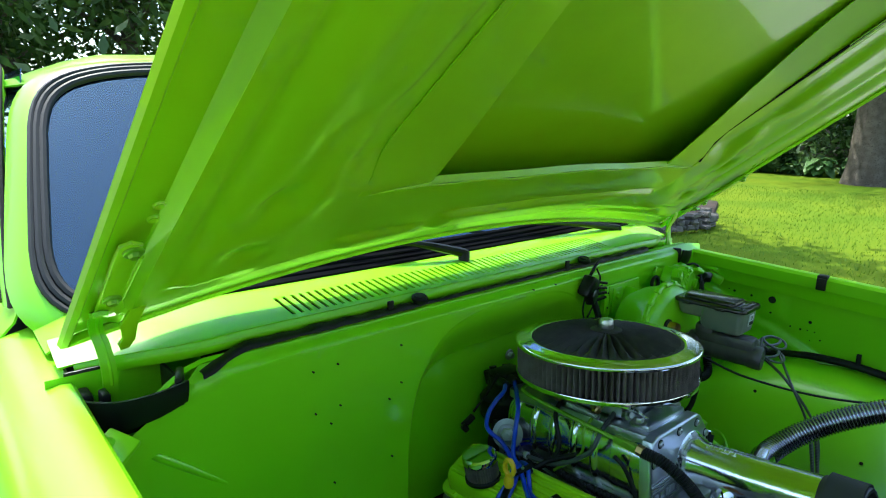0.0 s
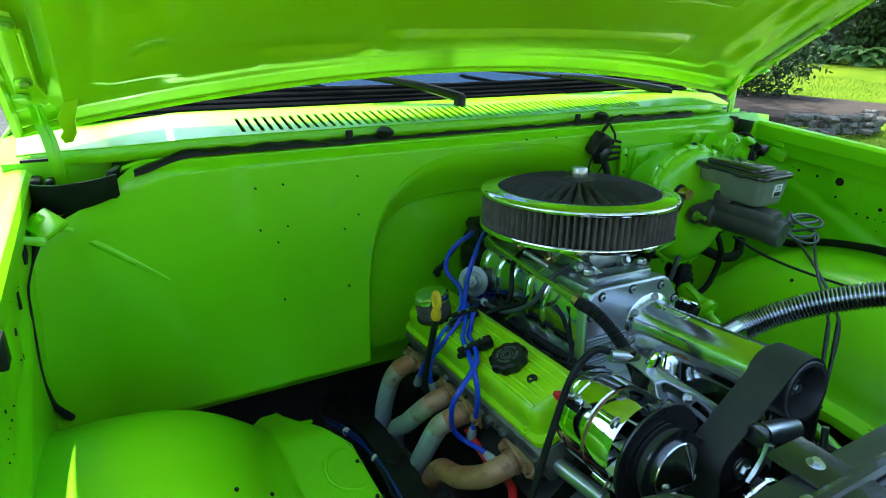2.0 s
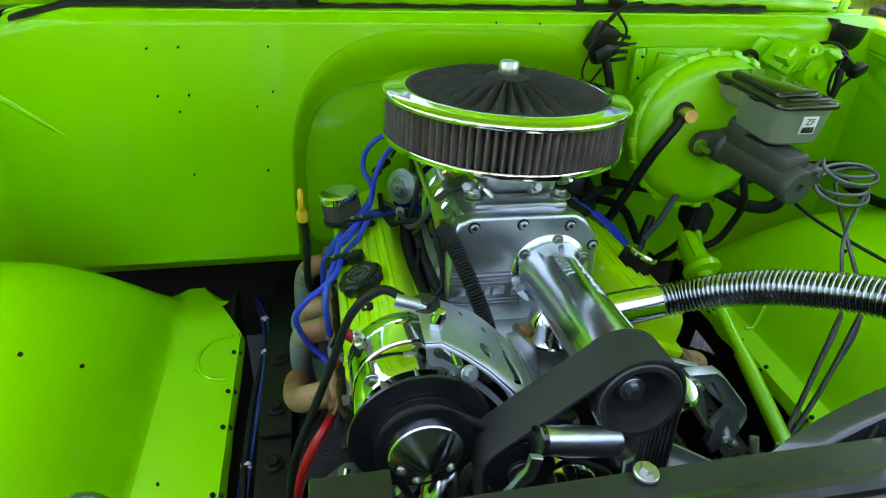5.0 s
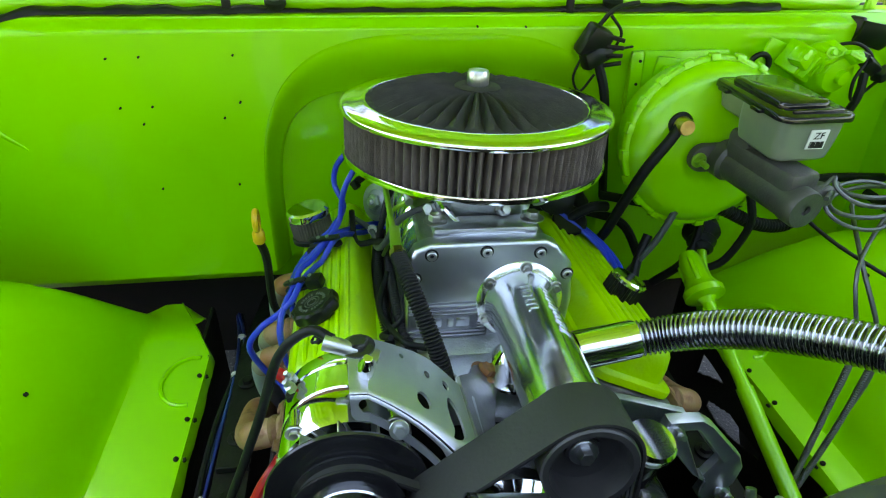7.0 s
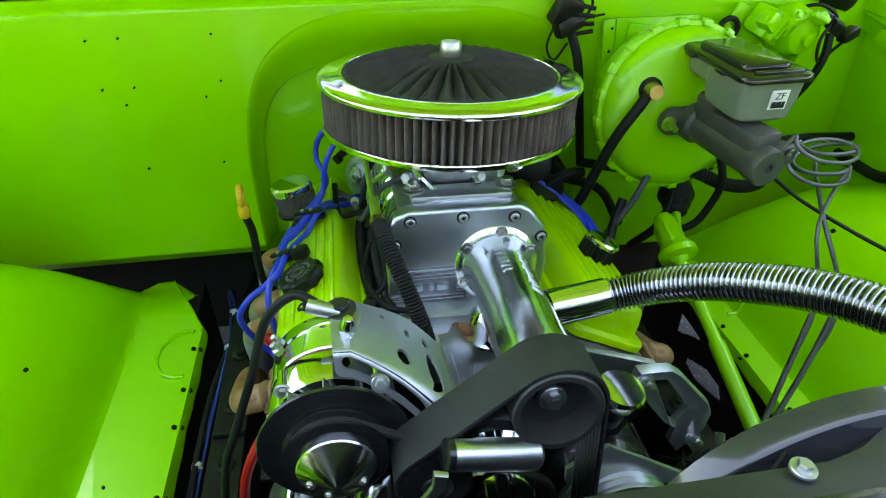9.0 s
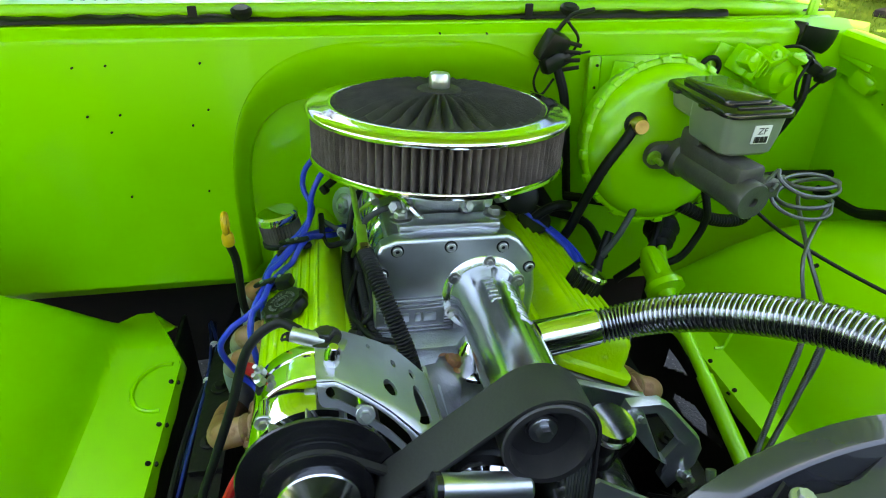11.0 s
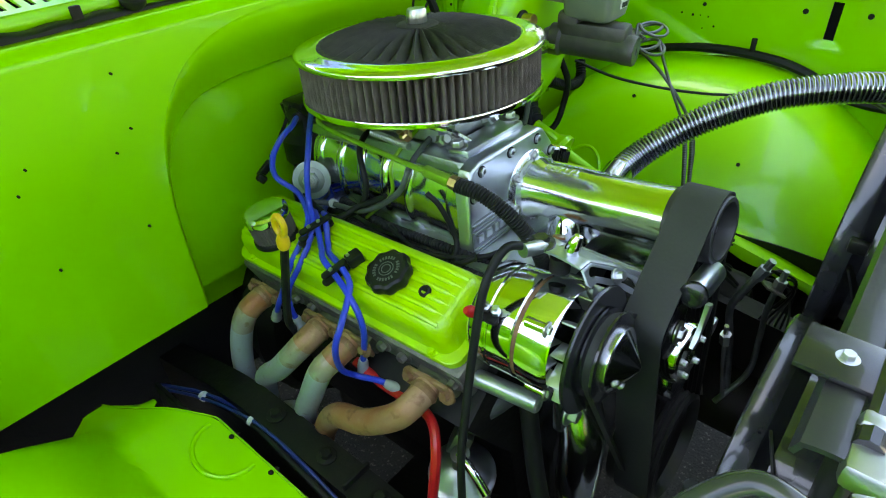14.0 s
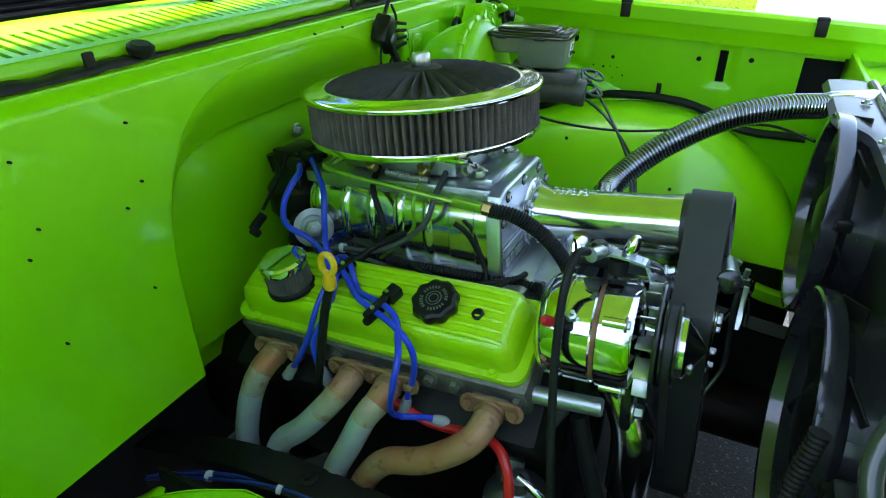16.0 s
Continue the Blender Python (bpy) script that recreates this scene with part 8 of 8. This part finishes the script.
for k in range(2):
    part("pressure_line", tube([(0.34 + 0.03 * k, -0.33 - 0.02 * k, 0.58), (0.335 + 0.03 * k, -0.36, 0.53), (0.33 + 0.03 * k, -0.38, 0.44), (0.30, -0.42, 0.36), (0.25, -0.45, 0.33)], 0.007, 8), ZINC, gb)
for k in range(7):
    a = 0.9 * k
    part("loose_wire", tube([(0.28 + 0.02 * k, -0.30, 0.50), (0.30 + 0.03 * math.cos(a), -0.36, 0.54), (0.38 + 0.04 * math.sin(a), -0.40, 0.50 + 0.01 * k), (0.42, -0.46 + 0.02 * math.sin(a), 0.44)], 0.003, 6), RUBBER, gb)

# bright steel lines and brackets low in front, beside the crank pulley
hl = thing("hydraulic_lines", (0.28, -0.5, 0.35), "bare steel hydraulic lines with flare nuts below the belt", "lines")
for q, pts in enumerate(([(0.262, -0.492, 0.665), (0.258, -0.468, 0.60), (0.255, -0.455, 0.55), (0.262, -0.47, 0.47), (0.25, -0.49, 0.38)],
                         [(0.292, -0.512, 0.635), (0.285, -0.505, 0.56), (0.28, -0.51, 0.49), (0.275, -0.512, 0.41), (0.24, -0.48, 0.34)],
                         [(0.232, -0.462, 0.53), (0.245, -0.47, 0.45), (0.24, -0.49, 0.36)])):
    part("line", tube(pts, 0.0065 - 0.0012 * q, 10), ZINC, hl)
    a, b = Vector(pts[0]), Vector(pts[1])
    part("flare_nut", turned([(0.010, 0), (0.010, 0.022), (0.008, 0.026), (0, 0.026)], a.lerp(b, 0.25), b - a, 6), ZINC, hl)
part("bracket", boxed((0.285, -0.50, 0.60), (0.05, 0.035, 0.004), 0.001, (25, 15, 30)), IRON, hl)
for q in range(6):
    a = 1.1 * q
    part("wire", tube([(0.30 + 0.01 * q, -0.47 - 0.008 * q, 0.58), (0.31 + 0.03 * math.cos(a), -0.50 - 0.02 * math.sin(a), 0.60), (0.33 + 0.02 * math.sin(a), -0.53, 0.55 + 0.01 * q), (0.34, -0.54 + 0.01 * q, 0.48)], 0.0022, 6), LINE if q % 3 == 0 else RUBBER, hl)

# ---- radiator, fan shroud and core support ----
def top_z(x):
    return 0.944 - 0.012 * abs(x)


rd = thing("radiator", (0.1, -0.62, 0.35), "black radiator with bolted top plate and fan shrouds", "radiator")
part("core", boxed((0.08, -0.672, 0.64), (0.86, 0.055, 0.54), 0.01), SHROUDM, rd)
bm = sheet(lambda u, v: Vector((u, (-0.604 + 0.040 * smooth(0.15, 0.26, u)) * (1 - v) - 0.652 * v, top_z(u) + 0.004 * math.sin(3.14 * v) - 0.010 * smooth(0.08, 0.0, v))), steps(-0.335, 0.52, 30), steps(0, 1, 12), 0.004)
tp = part("top_plate", bm, TOPPLATE, rd)
part("tank_bead", sweep(bmesh.new(), [Vector((x, -0.640, top_z(x) + 0.003)) for x in steps(-0.32, 0.5, 20)], 0.009, 10), BLACKM, rd)
part("tank_bead", sweep(bmesh.new(), [Vector((x, -0.660, top_z(x) - 0.002)) for x in steps(-0.32, 0.5, 20)], 0.007, 10), BLACKM, rd)
part("strap", boxed((-0.252, -0.628, top_z(0.25) + 0.006), (0.05, 0.085, 0.005), 0.0015), BLACKM, tp)
for x in (-0.252, -0.068, 0.125, 0.338):
    part("bolt", bolt_mesh(bmesh.new(), (x, -0.614, top_z(x) + 0.007), (0, 0, 1), 0.0048, 0.006), ZINC, tp)
for cx, cz, r, y1 in ((-0.120, 0.660, 0.170, -0.566), (0.215, 0.797, 0.158, -0.566)):
    F = turned([(r - 0.022, 0), (r - 0.024, 0.040), (r - 0.014, 0.050), (r - 0.002, 0.053), (r, 0.056), (r, y1 + 0.640), (r - 0.003, y1 + 0.642), (r - 0.008, y1 + 0.640), (r - 0.012, 0.056), (r - 0.030, 0.040), (r - 0.030, 0.002)], (cx, -0.640, cz), (0, 1, 0), 64)
    F.faces.ensure_lookup_table()
    caps = [f for f in F.faces if len(f.verts) > 8]
    bmesh.ops.delete(F, geom=caps, context="FACES_ONLY")
    sh = part("fan_barrel", F, BARREL, rd, "glossy black fan shroud barrel")
    part("motor", turned([(0.045, 0), (0.05, 0.01), (0.05, 0.045), (0.03, 0.055), (0, 0.055)], (cx, -0.632, cz), (0, 1, 0), 24), PLASTIC, sh)
    for k in range(7):
        a = 2 * math.pi * k / 7
        part("fan_blade", boxed(((r * 0.62) * math.cos(a), (r * 0.62) * math.sin(a), 0), (r * 0.72, 0.05, 0.003), 0.001, (25, 0, math.degrees(a))), RUBBER, sh, M=axis_frame((cx, -0.60, cz), (0, 1, 0)))
    part("mounting_clip", boxed((cx - r * 0.97, -0.590, cz + r * 0.34), (0.012, 0.02, 0.016), 0.003), PLASTIC, sh)
part("shroud_face", boxed((0.06, -0.638, 0.66), (0.80, 0.008, 0.56), 0.003), SHROUDM, rd)
part("side_tank", boxed((-0.345, -0.668, 0.64), (0.05, 0.06, 0.50), 0.018), SHROUDM, rd)
bm = boxed((-0.318, -0.668, 0.936), (0.052, 0.075, 0.020), 0.006, (0, 6, 0))
block(bm, (-0.300, -0.645, 0.944), (0.016, 0.028, 0.018), 0.005, (0, 6, 0))
part("saddle_clamp", bm, SMOOTHCAST, rd, "cast aluminium radiator neck clamp")
rc = part("cap", turned([(0.025, 0), (0.030, 0.003), (0.030, 0.009), (0.028, 0.011), (0.020, 0.0105), (0.016, 0.012), (0, 0.0125)], (-0.392, -0.662, 0.940), (0.1, 0.05, 1), 40, lambda a, r, h: r * (1 + 0.05 * max(0, math.cos(2 * a)))), CAPM, rd, "silver radiator cap with stamped marks")
for k in range(16):
    a = 2 * math.pi * k / 16
    part("stamped_mark", boxed((0.0235 * math.cos(a), 0.0235 * math.sin(a), 0.0108), (0.0022, 0.0055, 0.001), 0, (0, 0, math.degrees(a))), DARK, rc, M=axis_frame((-0.392, -0.662, 0.940), (0.1, 0.05, 1)))
for dx in (-0.036, 0.036):
    part("ear", boxed((-0.392 + dx * 0.85, -0.662 + dx * 0.4, 0.945), (0.014, 0.016, 0.006), 0.003, (0, 0, 25)), CAPM, rc)
ov = thing("overflow_hose", (-0.40, -0.60, 0.45), "dusty clear vinyl overflow hose looping from the radiator", "hose")
part("hose", tube([(-0.391, -0.638, 0.941), (-0.386, -0.620, 0.947), (-0.386, -0.594, 0.946), (-0.414, -0.570, 0.932), (-0.436, -0.559, 0.900), (-0.458, -0.566, 0.852), (-0.45, -0.575, 0.74), (-0.40, -0.60, 0.45)], 0.0078, 14), CLEARHOSE, ov)
part("wire_clamp", turned([(0.0084, -0.002), (0.0084, 0.002)], (-0.390, -0.633, 0.943), (0.1, 1, 0.3), 16), LINE, ov)
part("nipple", sweep(bmesh.new(), [Vector((-0.3915, -0.648, 0.938)), Vector((-0.391, -0.634, 0.9425))], 0.0052, 12), BRASS, ov)
bx = thing("relay_box", (-0.33, -0.60, 0.62), "black relay box with red wires beside the radiator", "relay box")
part("case", boxed((-0.325, -0.605, 0.72), (0.05, 0.05, 0.075), 0.008), PLASTIC, bx)
for k in range(2):
    part("wire", tube([(-0.33 + 0.015 * k, -0.55, 0.66), (-0.34 + 0.015 * k, -0.54, 0.62), (-0.36 + 0.02 * k, -0.56, 0.58), (-0.40, -0.6, 0.56)], 0.0035, 8), RED, bx)
part("loom", corrugated([(-0.30, -0.56, 0.80), (-0.315, -0.55, 0.70), (-0.31, -0.56, 0.58), (-0.30, -0.57, 0.45)], 0.010, 0.002, 0.006, 10), RUBBER, bx)
# core support and grille header in body colour
bm = sheet(lambda u, v: Vector((u, -0.656 + 0.028 * smooth(-0.345, -0.385, u) * (1 - v) - 0.17 * v, 0.93 - 0.03 * (u / 0.9) ** 2 - 0.02 * v + 0.01 * smooth(0.15, 0.4, v))), steps(-0.90, 0.90, 40), steps(0, 1, 12), 0.004)
part("grille_header", bm, PAINT, truck)
for s in (-1, 1):
    x = 0.62 if s > 0 else -0.60
    bm = boxed((x + s * 0.08, -0.645, 0.66), (0.46, 0.012, 0.54), 0.004)
    part("core_support", bm, PAINT if s < 0 else PAINT, truck)

# wiring along the passenger wheelhouse
wh = thing("wiring_harness", (-0.39, 0.0, 0.46), "blue and black wires tied along the frame rail", "wiring")
base = [(-0.425, 0.30, 0.43), (-0.398, 0.18, 0.462), (-0.386, 0.048, 0.490), (-0.393, -0.07, 0.498), (-0.402, -0.20, 0.490), (-0.405, -0.34, 0.47), (-0.41, -0.5, 0.42)]
for k, (mat, r) in enumerate(((NAVY, 0.0034), (RUBBER, 0.005), (NAVY, 0.0028), (LINE, 0.002))):
    part("wire", tube([Vector(p) + Vector((0.006 * math.sin(k * 2 + i), 0, 0.004 * math.cos(k * 2.2 + i))) for i, p in enumerate(base)], r, 8), mat, wh)
for p in ((-0.399, 0.185, 0.462), (-0.387, 0.05, 0.490), (-0.402, -0.20, 0.490)):
    part("cable_tie", turned([(0.0085, -0.004), (0.0085, 0.004)], p, (0.05, -1, 0.1), 12), WHITE, wh)
